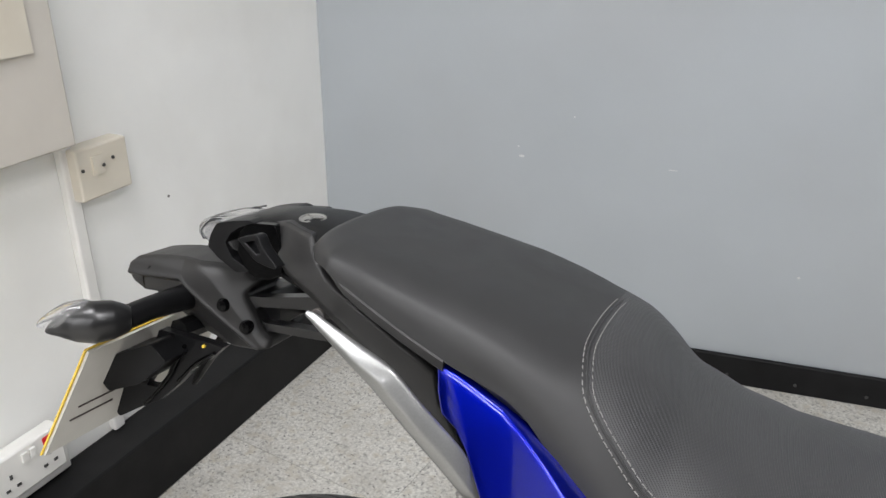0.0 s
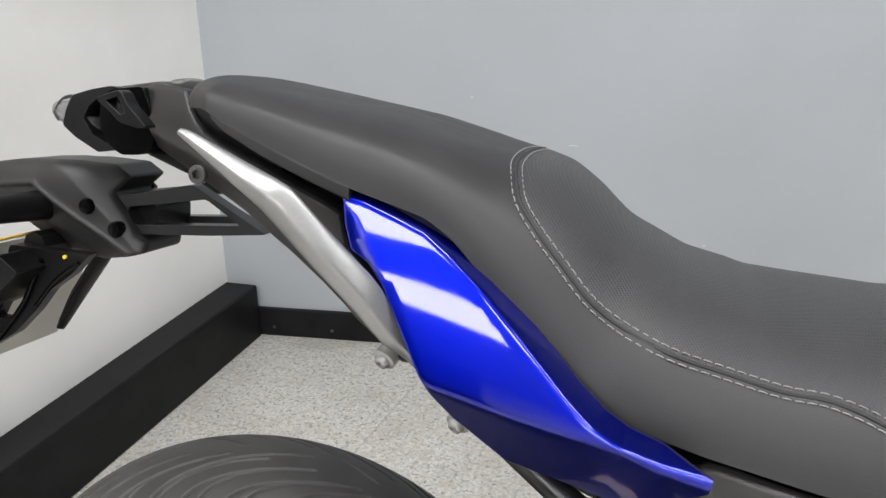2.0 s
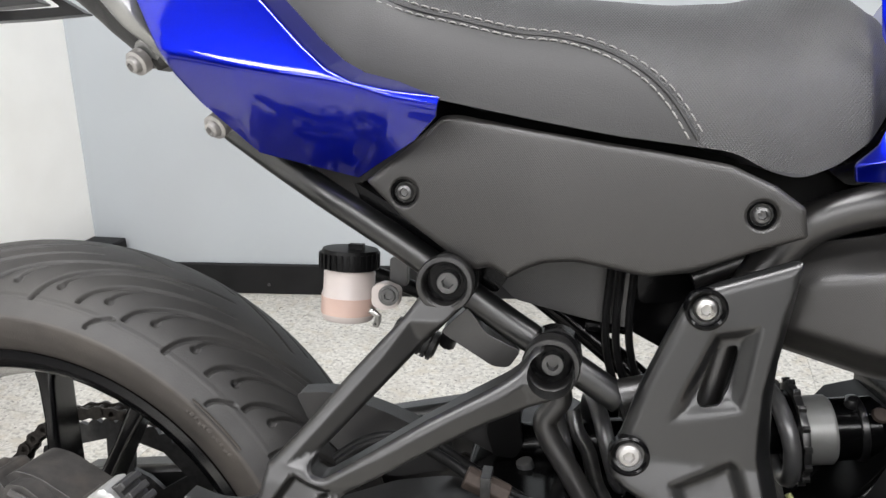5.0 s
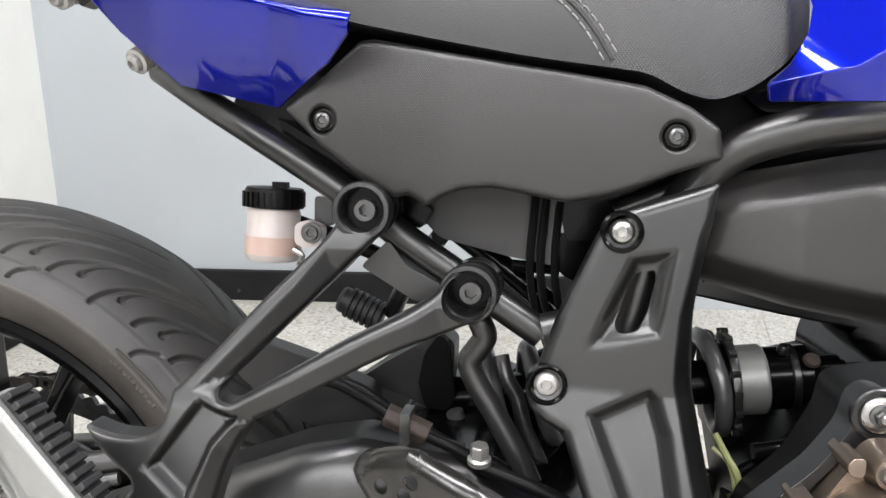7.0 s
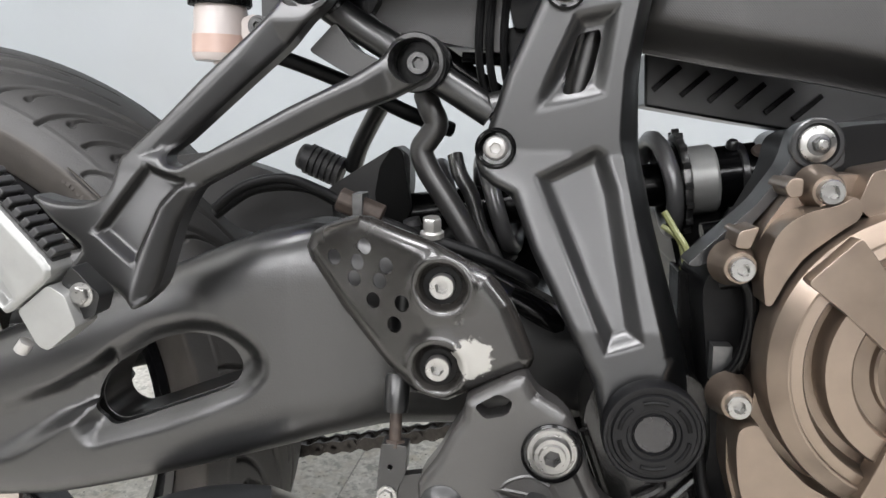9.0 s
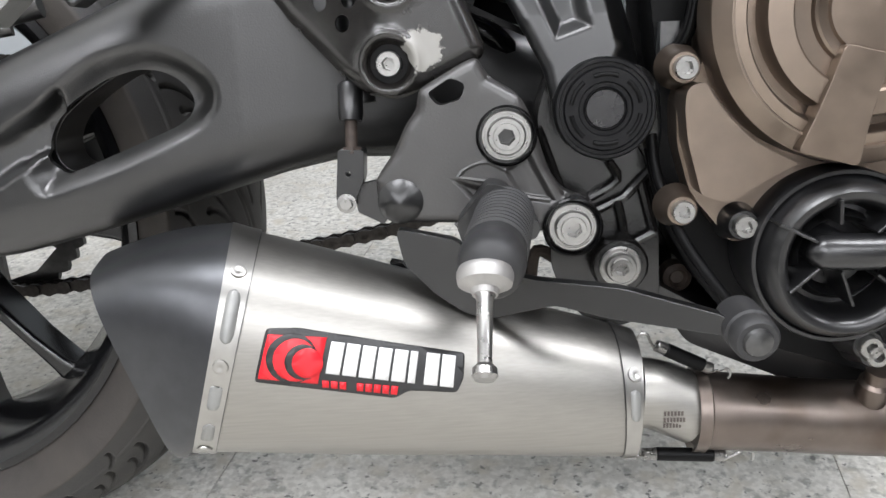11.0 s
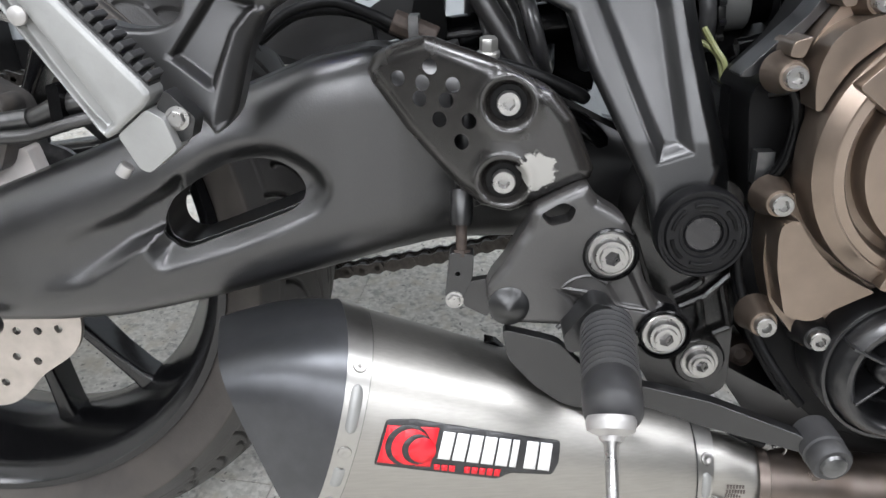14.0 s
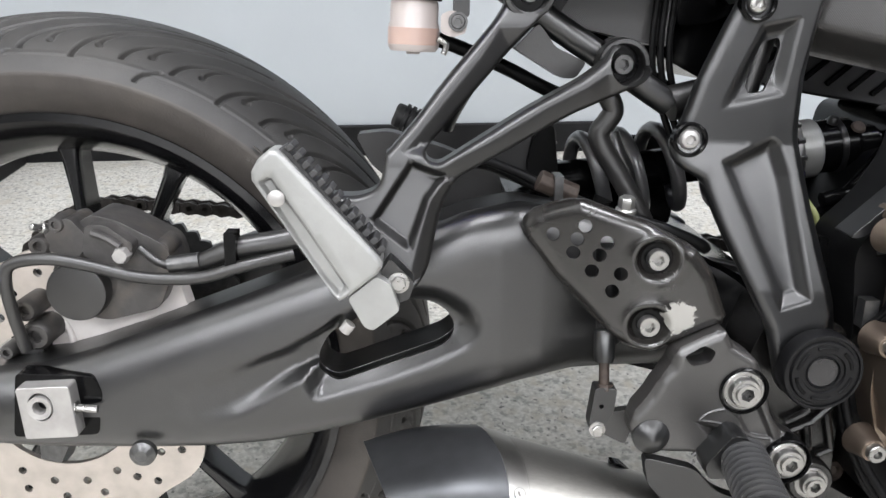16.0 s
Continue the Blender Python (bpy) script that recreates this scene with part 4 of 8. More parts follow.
part("axle_end", ring([(0.0085, 0), (0.0085, 0.002), (0.005, 0.0015), (0.004, -0.006), (0.0085, -0.006)], blkc, (0, -1, 0)), M_DULLALU, arm)
part("axle", lathe([(0.0082, 0), (0.0082, 0.02)], (blkc[0], blkc[1] + 0.03, blkc[2]), (0, -1, 0)), M_DARKSTEEL, arm)
adj = [(0.051, -0.172, 0.02), (0.07, -0.172, 0.019)]
part("adjuster_bolt", tube(adj, 0.0028, 8, 1), M_ZINC, arm)
part("adjuster_nut", lathe([(0.0052, 0), (0.0052, 0.005), (0.003, 0.005)], adj[0], (1, 0, 0), 12, hexes=(0, 1)), M_ZINC, arm)
sp = (0.097, -0.168, -0.019)
part("stand_spool", lathe([(0.0095, -0.004), (0.0095, 0.001), (0.006, 0.003), (0.0045, 0.0045), (0, 0.004)], sp), M_DARKSTEEL, arm)
part("swingarm_left", plate([(-0.06, 0.03), (0.05, 0.045), (0.25, 0.115), (0.40, 0.15), (0.58, 0.09), (0.58, 0.04), (0.40, 0.03), (0.2, 0.0), (0.05, -0.035), (-0.06, -0.035)], 0.115, 0.15), M_ARM, bike, bevel=0.008)
part("swingarm_bridge", plate(fillet([(0.37, 0.15), (0.44, 0.155), (0.55, 0.10), (0.59, 0.08), (0.59, 0.03), (0.5, 0.02), (0.38, 0.05)], 0.01), -0.115, 0.12), M_GLOSSBLACK, bike, bevel=0.006)

# exhaust silencer: an oval tapering body between two bands, with a slash-cut end cap
CAN = -0.186
can_top = [(0.349, 0.003), (0.367, -0.003), (0.443, -0.025), (0.509, -0.047), (0.563, -0.062), (0.588, -0.071)]
can_low = [(0.31, -0.133), (0.327, -0.134), (0.435, -0.139), (0.506, -0.141), (0.57, -0.144), (0.585, -0.144)]
half_w = (0.064, 0.062, 0.054, 0.047, 0.040, 0.037)


def can_ring(top, low, w, grow=0.0, shear=0.0, n=48, power=2.3):
    c = ((top[0] + low[0]) / 2, (top[1] + low[1]) / 2)
    hx, hz = (top[0] - low[0]) / 2, (top[1] - low[1]) / 2
    k = 1 + grow / math.hypot(hx, hz)
    out = []
    for i in range(n):
        a = 2 * math.pi * i / n
        s, co = math.sin(a), math.cos(a)
        s, co = math.copysign(abs(s) ** (2 / power), s), math.copysign(abs(co) ** (2 / power), co)
        out.append((c[0] + hx * s * k - shear * (w + grow) * co, CAN + (w + grow) * co, c[1] + hz * s * k))
    return out


def can_at(t):
    """The top, bottom and half width of the silencer at t from 0 (rear) to 1 (front)."""
    k = [i / 5 for i in range(6)]
    f = lambda seq, j: interp(t, k, [p[j] for p in seq])
    return (f(can_top, 0), f(can_top, 1)), (f(can_low, 0), f(can_low, 1)), interp(t, k, half_w)


def can_side(x, z, lift=0.0006):
    """How far out the silencer's flank stands at x and z."""
    best = None
    for i in range(401):
        (tx, tz), (lx, lz), w = can_at(i / 400)
        u = max(0.0, min(1.0, (z - lz) / (tz - lz)))
        d = abs(lx + (tx - lx) * u + 0.28 * (1 - i / 400) * w * (1 - min(abs(2 * u - 1), 0.999) ** 2.3) ** (1 / 2.3) - x)
        if best is None or d < best[0]:
            best = (d, u, w)
    s = abs(2 * best[1] - 1)
    return CAN - best[2] * (1 - min(s, 0.999) ** 2.3) ** (1 / 2.3) - lift


silencer = part("silencer", loft([can_ring(*can_at(i / 24), shear=0.28 * (1 - i / 24)) for i in range(25)], caps=(True, True)), M_BRUSHED, bike, "brushed stainless tapering silencer")
for t0, t1, g in ((0.0, 0.185, 0.0012), (0.89, 0.995, 0.0012)):
    part("band", loft([can_ring(*can_at(t), grow=q, shear=0.28 * (1 - t)) for t, q in ((t0, 0.0002), (t0, g), (t1, g), (t1, 0.0002))], caps=(False, False)), M_BAND, silencer, "polished riveted band")

for t in (0.188, 0.887):
    part("band_gap", loft([can_ring(*can_at(q), grow=g, shear=0.28 * (1 - q)) for q, g in ((t - 0.003, 0.0001), (t - 0.003, 0.0007), (t + 0.003, 0.0007), (t + 0.003, 0.0001))], caps=(False, False)), M_DARKSTEEL, silencer)


def on_can(t, s, lift):
    """A place on the silencer's outer flank: t along it, s from -1 (bottom) to 1 (top)."""
    a = math.pi - math.asin(max(-1.0, min(1.0, abs(s) ** 1.15))) * (1 if s > 0 else -1)
    n = 720
    return Vector(can_ring(*can_at(t), grow=lift, shear=0.28 * (1 - t), n=n)[round(a / (2 * math.pi) * n) % n])


for t, s in ((0.095, 0.80), (0.095, 0.10), (0.095, -0.74), (0.95, 0.62), (0.955, -0.86)):
    c = on_can(t, s, 0.0012)
    nrm = (on_can(t, s + 0.05, 0.0012) - on_can(t, s - 0.05, 0.0012)).cross(on_can(t + 0.02, s, 0.0012) - on_can(t - 0.02, s, 0.0012)).normalized()
    part("rivet", lathe([(0.0044, 0), (0.0041, 0.0009), (0.0026, 0.0013), (0.0012, 0.0008), (0, 0.0006)], c, nrm if nrm.y < 0 else -nrm, 16), M_BAND, silencer)
for tc, s0_, s1_ in ((0.095, 0.68, 0.28), (0.095, -0.06, -0.28), (0.095, -0.42, -0.62), (0.095, -0.84, -0.95), (0.95, 0.42, -0.05)):
    b = bmesh.new()
    rows = []
    for k in range(21):
        e = max(0.0, abs(k / 10 - 1) - 0.62) / 0.38
        half = (0.050 if tc < 0.5 else 0.030) * max(0.08, math.sqrt(max(0.0, 1 - e * e)))
        rows.append([b.verts.new(on_can(tc + half * w, s0_ + (s1_ - s0_) * k / 20, 0.0015)) for w in (-1, 0, 1)])
    for p, q in zip(rows, rows[1:]):
        for k in range(2):
            b.faces.new((p[k], p[k + 1], q[k + 1], q[k]))
    part("band_slot", b, M_PALEALU, silencer, thick=0.0008)
tip_t, tip_l = [(0.265, -0.016), (0.305, -0.132)]
caps = []
for k in range(9):
    t = k / 8
    (tt, tl, w) = can_at(0.0)
    bulge = 0.006 * math.sin(math.pi * t)
    caps.append(can_ring((tt[0] + (tip_t[0] - tt[0]) * t, tt[1] + (tip_t[1] - tt[1]) * t + bulge * 0.6), (tl[0] + (tip_l[0] - tl[0]) * t, tl[1] + (tip_l[1] - tl[1]) * t), w * (1 - 0.22 * t), grow=0.0008, shear=0.28, power=2.3 + 1.9 * t))
inner = [[(p[0] + 0.002, CAN + (p[1] - CAN) * 0.93, p[2] - 0.001) for p in caps[-1]], [(p[0] + 0.05, CAN + (p[1] - CAN) * 0.6, p[2]) for p in caps[-1]]]
part("end_cap", loft(caps + inner, caps=(False, True)), M_CARBON, silencer, "dark grey slash-cut end cap")
stick = [(0.381, -0.041), (0.398, -0.042), (0.487, -0.062), (0.486, -0.075), (0.482, -0.083), (0.456, -0.08), (0.448, -0.084), (0.373, -0.07), (0.374, -0.066)]
sticker = sheet("sticker", panel(fillet(stick, 0.002, 2), lambda x, z: can_side(x, z, 0.0008), step=0.005), M_STICKBLACK, silencer, "black sticker with red mark and white lettering blocks", thick=0.0004)
red = [(0.382, -0.044), (0.413, -0.048), (0.407, -0.073), (0.375, -0.068)]
sheet("red_mark", panel(red, lambda x, z: can_side(x, z, 0.0013), step=0.004), M_STICKRED, sticker, thick=0.0002)
ca = [(0.394, -0.058), (0.401, -0.06)]
for c, r, mt, up in ((ca[0], 0.0138, M_STICKBLACK, 0.0016), ((ca[0][0] + 0.0018, ca[0][1] - 0.0008), 0.0118, M_STICKRED, 0.0019), ((ca[1][0] - 0.001, ca[1][1]), 0.0098, M_STICKBLACK, 0.0022), ((ca[1][0] + 0.0015, ca[1][1] - 0.0006), 0.0083, M_STICKRED, 0.0025)):
    sheet("round_mark", panel(circle(c, r, 28), lambda x, z, up=up: can_side(x, z, up), step=0.006), mt, sticker, thick=0.0002)
a0, a1, b1, b0 = [(0.415, -0.05), (0.483, -0.063), (0.481, -0.08), (0.411, -0.067)]
for k in range(8):
    u0, u1 = (k + 0.06) / 8, (k + 0.90) / 8
    if k == 5:
        u1 = (k + 0.52) / 8
    q = [(a0[0] + (a1[0] - a0[0]) * u, a0[1] + (a1[1] - a0[1]) * u) for u in (u0, u1)] + [(b0[0] + (b1[0] - b0[0]) * u, b0[1] + (b1[1] - b0[1]) * u) for u in (u1, u0)]
    sheet("white_block", panel(q, lambda x, z: can_side(x, z, 0.0014), step=0.004), M_STICKWHITE, sticker, thick=0.0002)
a0, a1, b1, b0 = [(0.409, -0.071), (0.451, -0.077), (0.45, -0.082), (0.409, -0.075)]
for k in range(9):
    if k == 3:
        continue
    u0, u1 = (k + 0.08) / 9, (k + 0.85) / 9
    q = [(a0[0] + (a1[0] - a0[0]) * u, a0[1] + (a1[1] - a0[1]) * u) for u in (u0, u1)] + [(b0[0] + (b1[0] - b0[0]) * u, b0[1] + (b1[1] - b0[1]) * u) for u in (u1, u0)]
    sheet("red_block", panel(q, lambda x, z: can_side(x, z, 0.0014), step=0.006), M_STICKRED, sticker, thick=0.0002)

# link pipe, its sleeve and the two springs
pipe = [(0.59, -0.186, -0.108), (0.625, -0.186, -0.12), (0.679, -0.186, -0.124), (0.736, -0.186, -0.128)]
sleeve = part("inlet_sleeve", tube([pipe[0], (pipe[0][0] + 0.012, CAN, pipe[0][2] - 0.002), pipe[1]], 0.0215, 40, 4), M_BRUSHED, silencer, "brushed inlet sleeve with stamped marks")
for k, (n, w) in enumerate(((6, 0.012), (7, 0.013), (6, 0.011))):
    for j in range(n):
        px = pipe[0][0] + 0.012 + j * w / n
        z = pipe[0][2] - 0.004 - 0.0042 * k
        dz = z - (pipe[0][2] - 0.0045)
        y = CAN - math.sqrt(0.0218 ** 2 - dz * dz) - 0.0002
        part("stamped_mark", box((px, y, z), (0.0012, 0.0004, 0.0026)), M_INK, sleeve)
end = pipe[-1]
link_pipe = part("link_pipe", tube([pipe[1], pipe[2], end, (end[0] + 0.12, CAN + 0.01, end[2] - 0.01), (end[0] + 0.26, CAN + 0.05, end[2] - 0.015)], (0.0242, 0.0228, 0.0225, 0.0225, 0.0225), 40), M_PIPE, bike, "heat-browned steel exhaust link pipe")
part("weld_ring", ring([(0.0215, -0.001), (0.0255, -0.003), (0.0258, 0.004), (0.0225, 0.006)], pipe[1], (1, 0, -0.05), 40), M_PIPE, link_pipe)
boss = (0.723, -0.2, -0.101)
part("sensor_boss", lathe([(0.009, -0.012), (0.009, 0.004), (0.007, 0.006), (0.007, 0.014), (0, 0.014)], boss, (0, -0.4, 1), 20), M_PIPE, link_pipe)


def spring(name, p, q, sleeve_r, parent):
    """A coil spring in a rubber sleeve with a hook at each end."""
    p, q = Vector(p), Vector(q)
    d = q - p
    b = tube([p + d * 0.3, p + d * 0.72], sleeve_r, 16, 1)
    body = part(name, b, M_SOFTRUBBER, parent, "black rubber spring sleeve", bevel=0.001)
    u, v, w = basis(d)
    for a, e in ((0.20, 0.32), (0.70, 0.80)):
        pts = []
        for k in range(57):
            t = k / 56
            ang = t * 2 * math.pi * 6
            pts.append(p + d * (a + (e - a) * t) + (u * math.cos(ang) + v * math.sin(ang)) * sleeve_r * 0.72)
        part("coil", tube(pts, 0.0009, 6, 1), M_ZINC, body)
    for a, e, s in ((0.20, 0.0, 1), (0.80, 1.0, -1)):
        pts = [p + d * a + v * sleeve_r * 0.6, p + d * (a * 0.6 + e * 0.4) - v * 0.001, p + d * (a * 0.3 + e * 0.7) - v * 0.004, p + d * e - v * 0.002, p + d * e + v * 0.003]
        part("hook", tube(pts, 0.0009, 6, 4), M_ZINC, body)
    return body


lo = [(0.575, -0.195, -0.144), (0.658, -0.195, -0.147)]
hi = [(0.589, -0.19, -0.071), (0.643, -0.19, -0.097)]
spring("exhaust_spring", lo[0], lo[1], 0.0042, link_pipe)
spring("exhaust_spring", hi[0], hi[1], 0.0042, link_pipe)
br = [(0.44, -0.025), (0.448, -0.027), (0.462, -0.041), (0.45, -0.042), (0.44, -0.036)]
part("silencer_bracket", plate(br, -0.17, -0.16), M_GLOSSBLACK, silencer, bevel=0.001)

# frame: tubes, castings and brackets behind the covers
sub_path = [(0.202, -0.07, 0.392), (0.246, -0.09, 0.369), (0.286, -0.11, 0.35), (0.343, -0.115, 0.317), (0.388, -0.118, 0.287), (0.428, -0.12, 0.262), (0.474, -0.12, 0.233)]
frame_rail = part("subframe_rail", tube(sub_path, 0.0095, 20), M_COATED, bike, "satin black steel subframe tube")
part("main_frame_tube", tube([(0.474, -0.12, 0.233), (0.521, -0.115, 0.246), (0.529, -0.115, 0.26), (0.539, -0.11, 0.288), (0.56, -0.11, 0.326), (0.58, -0.115, 0.348), (0.615, -0.12, 0.361), (0.657, -0.125, 0.369), (0.706, -0.13, 0.378)], 0.0125, 20), M_CAST, bike, "satin black steel frame tube")
part("frame_tube", tube([(0.409, -0.06, 0.291), (0.441, -0.06, 0.268), (0.473, -0.07, 0.246), (0.504, -0.08, 0.223)], 0.008, 14), M_GLOSSBLACK, bike)
part("frame_tube", tube([(0.578, -0.08, 0.335), (0.621, -0.08, 0.351), (0.675, -0.08, 0.357)], 0.010, 14), M_COATED, bike)
part("frame_tube", tube([(0.515, -0.1, 0.308), (0.552, -0.1, 0.325), (0.564, -0.1, 0.338)], 0.007, 14), M_CAST, bike)
gus = [(0.361, 0.27), (0.378, 0.287), (0.39, 0.271), (0.412, 0.261), (0.405, 0.25), (0.395, 0.25)]
part("gusset", plate(fillet(gus, 0.003, 3), -0.126, -0.10), M_CAST, frame_rail, bevel=0.003)
cradle = [(0.467, 0.166), (0.506, 0.167), (0.545, 0.062), (0.605, 0.065), (0.602, 0.14), (0.632, 0.134), (0.627, 0.066), (0.611, -0.002), (0.554, -0.005), (0.542, 0.036), (0.488, 0.086)]
casting = part("pivot_casting", plate(fillet([(0.531, 0.061), (0.546, 0.1), (0.598, 0.085), (0.61, 0.046), (0.603, 0.012), (0.605, -0.059), (0.582, -0.071), (0.558, -0.065), (0.539, -0.033), (0.539, 0.011)], 0.01, 4), -0.172, -0.12), M_FRAMECAST, bike, "black cast frame plate round the swingarm pivot", bevel=0.004)
# added dark backing, so the gap beside the casting reads as deep shade
part("dark_gap_backing", plate(fillet([(0.52, 0.07), (0.60, 0.09), (0.645, 0.06), (0.655, -0.03), (0.63, -0.075), (0.585, -0.078), (0.55, -0.055), (0.53, 0.0)], 0.008, 3), -0.11, -0.07), M_GLOSSBLACK, casting, bevel=0.003)
part("rib", tube([(0.532, -0.176, 0.054), (0.547, -0.176, 0.012)], 0.0028, 8, 1), M_FRAMECAST, casting)
part("rib", tube([(0.573, -0.176, 0.033), (0.578, -0.176, 0.022), (0.562, -0.176, 0.012)], 0.0028, 8, 3), M_FRAMECAST, casting)
part("rib", tube([(0.578, -0.176, 0.01), (0.582, -0.176, -0.011), (0.574, -0.176, -0.014)], 0.0028, 8, 3), M_FRAMECAST, casting)
part("casting_web", plate(fillet([(0.587, 0.143), (0.609, 0.131), (0.61, 0.091), (0.603, 0.065), (0.589, 0.082)], 0.004), -0.14, -0.11), M_GLOSSBLACK, casting, bevel=0.002)
bolt2 = (0.577, -0.196, -0.025)
part("bolt_boss", lathe([(0.0165, -0.03), (0.0165, -0.002), (0.015, 0), (0, 0)], bolt2), M_FRAMECAST, casting)
for p, q in (((0.558, 0.040), (0.590, 0.046)), ((0.590, 0.046), (0.600, 0.030)), ((0.600, 0.030), (0.583, 0.012)), ((0.583, 0.012), (0.566, 0.004)), ((0.592, 0.020), (0.600, -0.010)), ((0.600, -0.010), (0.588, -0.016))):
    part("rib", tube([(p[0], -0.1745, p[1]), (q[0], -0.1745, q[1])], 0.0030, 8, 1), M_FRAMECAST, casting)
screw(casting, (bolt2[0], bolt2[1], bolt2[2]), 0.0092, "flange", h=0.007)


# cover of the frame pivot: a pressed Y-shaped plate
def cover_y(x, z):
    return interp(z, (0.03, 0.115, 0.21, 0.33), (-0.2, -0.188, -0.158, -0.153))


cov = [(0.567, 0.331), (0.554, 0.326), (0.517, 0.313), (0.507, 0.307), (0.5, 0.294), (0.482, 0.252), (0.473, 0.223), (0.467, 0.214), (0.466, 0.206), (0.469, 0.198), (0.476, 0.192), (0.488, 0.186), (0.5, 0.155), (0.519, 0.118), (0.535, 0.087), (0.539, 0.069), (0.544, 0.047), (0.567, 0.035), (0.589, 0.045), (0.594, 0.062), (0.592, 0.086), (0.581, 0.125), (0.569, 0.172), (0.561, 0.212), (0.559, 0.249), (0.56, 0.269), (0.566, 0.306)]
slot7 = [(0.523, 0.277), (0.535, 0.28), (0.536, 0.275), (0.532, 0.255), (0.527, 0.245), (0.516, 0.243), (0.514, 0.248)]
rec1 = [(0.521, 0.288), (0.546, 0.293), (0.539, 0.243), (0.495, 0.229)]
rec2 = [(0.5, 0.198), (0.535, 0.215), (0.541, 0.211), (0.548, 0.19), (0.562, 0.109), (0.541, 0.102)]
right_edge = [(0.567, 0.331), (0.557, 0.3), (0.549, 0.256), (0.548, 0.231), (0.548, 0.218), (0.558, 0.166), (0.574, 0.101)]


right_line = right_edge + [(p[0] - 0.2, p[1]) for p in right_edge[::-1]]


rec1_low = min(p[1] for p in rec1)


def pressed(x, z):
    y = cover_y(x, z)
    y += 0.007 * ramp01(inside(rec1, x, z), -0.001, 0.009) * ramp01(z, rec1_low, rec1_low + 0.03)
    y += 0.008 * ramp01(inside(rec2, x, z), -0.001, 0.0095)
    y += rounded(inside(cov, x, z), 0.007, 0.006)
    # the front flank falls away past a crease
    ex = interp(z, [p[1] for p in right_edge][::-1], [p[0] for p in right_edge][::-1])
    y += 1.3 * max(0.0, x - ex)
    return y


pivot_cover = pressed_sheet("frame_cover", fillet(cov, 0.006, 3), pressed, M_COATED, bike, "satin black pressed frame cover with slot", [fillet(slot7, 0.003, 3)], 0.006, 0.003, [(rec1, (-0.002, 0.0, 0.002, 0.004, 0.006, 0.008, 0.0095)), (rec2, (-0.002, 0.0, 0.002, 0.004, 0.006, 0.008, 0.0095)), (right_line, (-0.003, -0.0012, 0.0, 0.0012, 0.003))], (0.0008, 0.002, 0.0035, 0.005, 0.007))
part("slot_backing", tube([(0.534, -0.128, 0.29), (0.52, -0.128, 0.221)], 0.0085, 16, 1), M_CAST, pivot_cover)
for at, mt in zip([(0.515, -0.157, 0.301), (0.478, -0.16, 0.213)], (M_ZINC, M_DULLALU)):
    part("bolt_ring", ring([(0.0118, -0.006), (0.0118, 0.0012), (0.0105, 0.0018), (0.0092, 0.001), (0.0088, -0.002), (0.0088, -0.006)], at), M_GLOSSBLACK, pivot_cover)
    screw(pivot_cover, (at[0], at[1] + 0.002, at[2]), 0.0072, "button", mt, h=0.004)
pc = (0.566, -0.21, 0.066)
cap = part("pivot_cap", lathe([(0.0272, -0.012), (0.0272, -0.002), (0.0262, 0.0), (0.0247, 0.0), (0.0243, -0.0015), (0.0225, -0.0015), (0.0215, 0.0006), (0.0145, 0.0006), (0.0138, -0.001), (0.0118, -0.001), (0.0112, 0.0), (0.0108, -0.002), (0, -0.002)], pc, n=64), M_PLASTIC, pivot_cover, "round black pivot cap with ribbed ring")
part("pivot_disc", lathe([(0.0106, 0), (0.0100, 0.0006), (0, 0.0008)], (pc[0], pc[1] + 0.002, pc[2]), n=32), M_GREYCAP, cap, "worn dark disc")
for k in range(6):
    a0 = radians(30 + 60 * k)
    pts = [(pc[0] + 0.0184 * math.cos(a0 + d), pc[1] - 0.0008, pc[2] + 0.0184 * math.sin(a0 + d)) for d in (-0.36, -0.18, 0, 0.18, 0.36)]
    part("cap_slot", tube(pts, 0.0012, 8, 3), M_SOFTRUBBER, cap)


# passenger footrest bracket, with two eyes and a folded peg
def br_y(x, z):
    return interp(z, (0.12, 0.20, 0.30, 0.33), (-0.236, -0.208, -0.15, -0.146))


brk = [(0.352, 0.298), (0.343, 0.285), (0.313, 0.251), (0.295, 0.228), (0.278, 0.209), (0.276, 0.208), (0.273, 0.188), (0.261, 0.183), (0.245, 0.183), (0.227, 0.188), (0.243, 0.173), (0.263, 0.16), (0.253, 0.147), (0.271, 0.146), (0.288, 0.135), (0.293, 0.128), (0.302, 0.137), (0.31, 0.173), (0.318, 0.191), (0.352, 0.209), (0.395, 0.231), (0.421, 0.241), (0.441, 0.251), (0.447, 0.259), (0.423, 0.276), (0.415, 0.263), (0.4, 0.253), (0.365, 0.235), (0.328, 0.213), (0.309, 0.202), (0.302, 0.204), (0.3, 0.209), (0.358, 0.272), (0.374, 0.289), (0.382, 0.298), (0.373, 0.315), (0.356, 0.313)]
EYES = [(0.367, -0.15, 0.306), (0.431, -0.152, 0.261)]
web = [(0.27, 0.169), (0.292, 0.202), (0.311, 0.194), (0.301, 0.182), (0.291, 0.154)]
brk_round = fillet(brk, 0.006, 3)
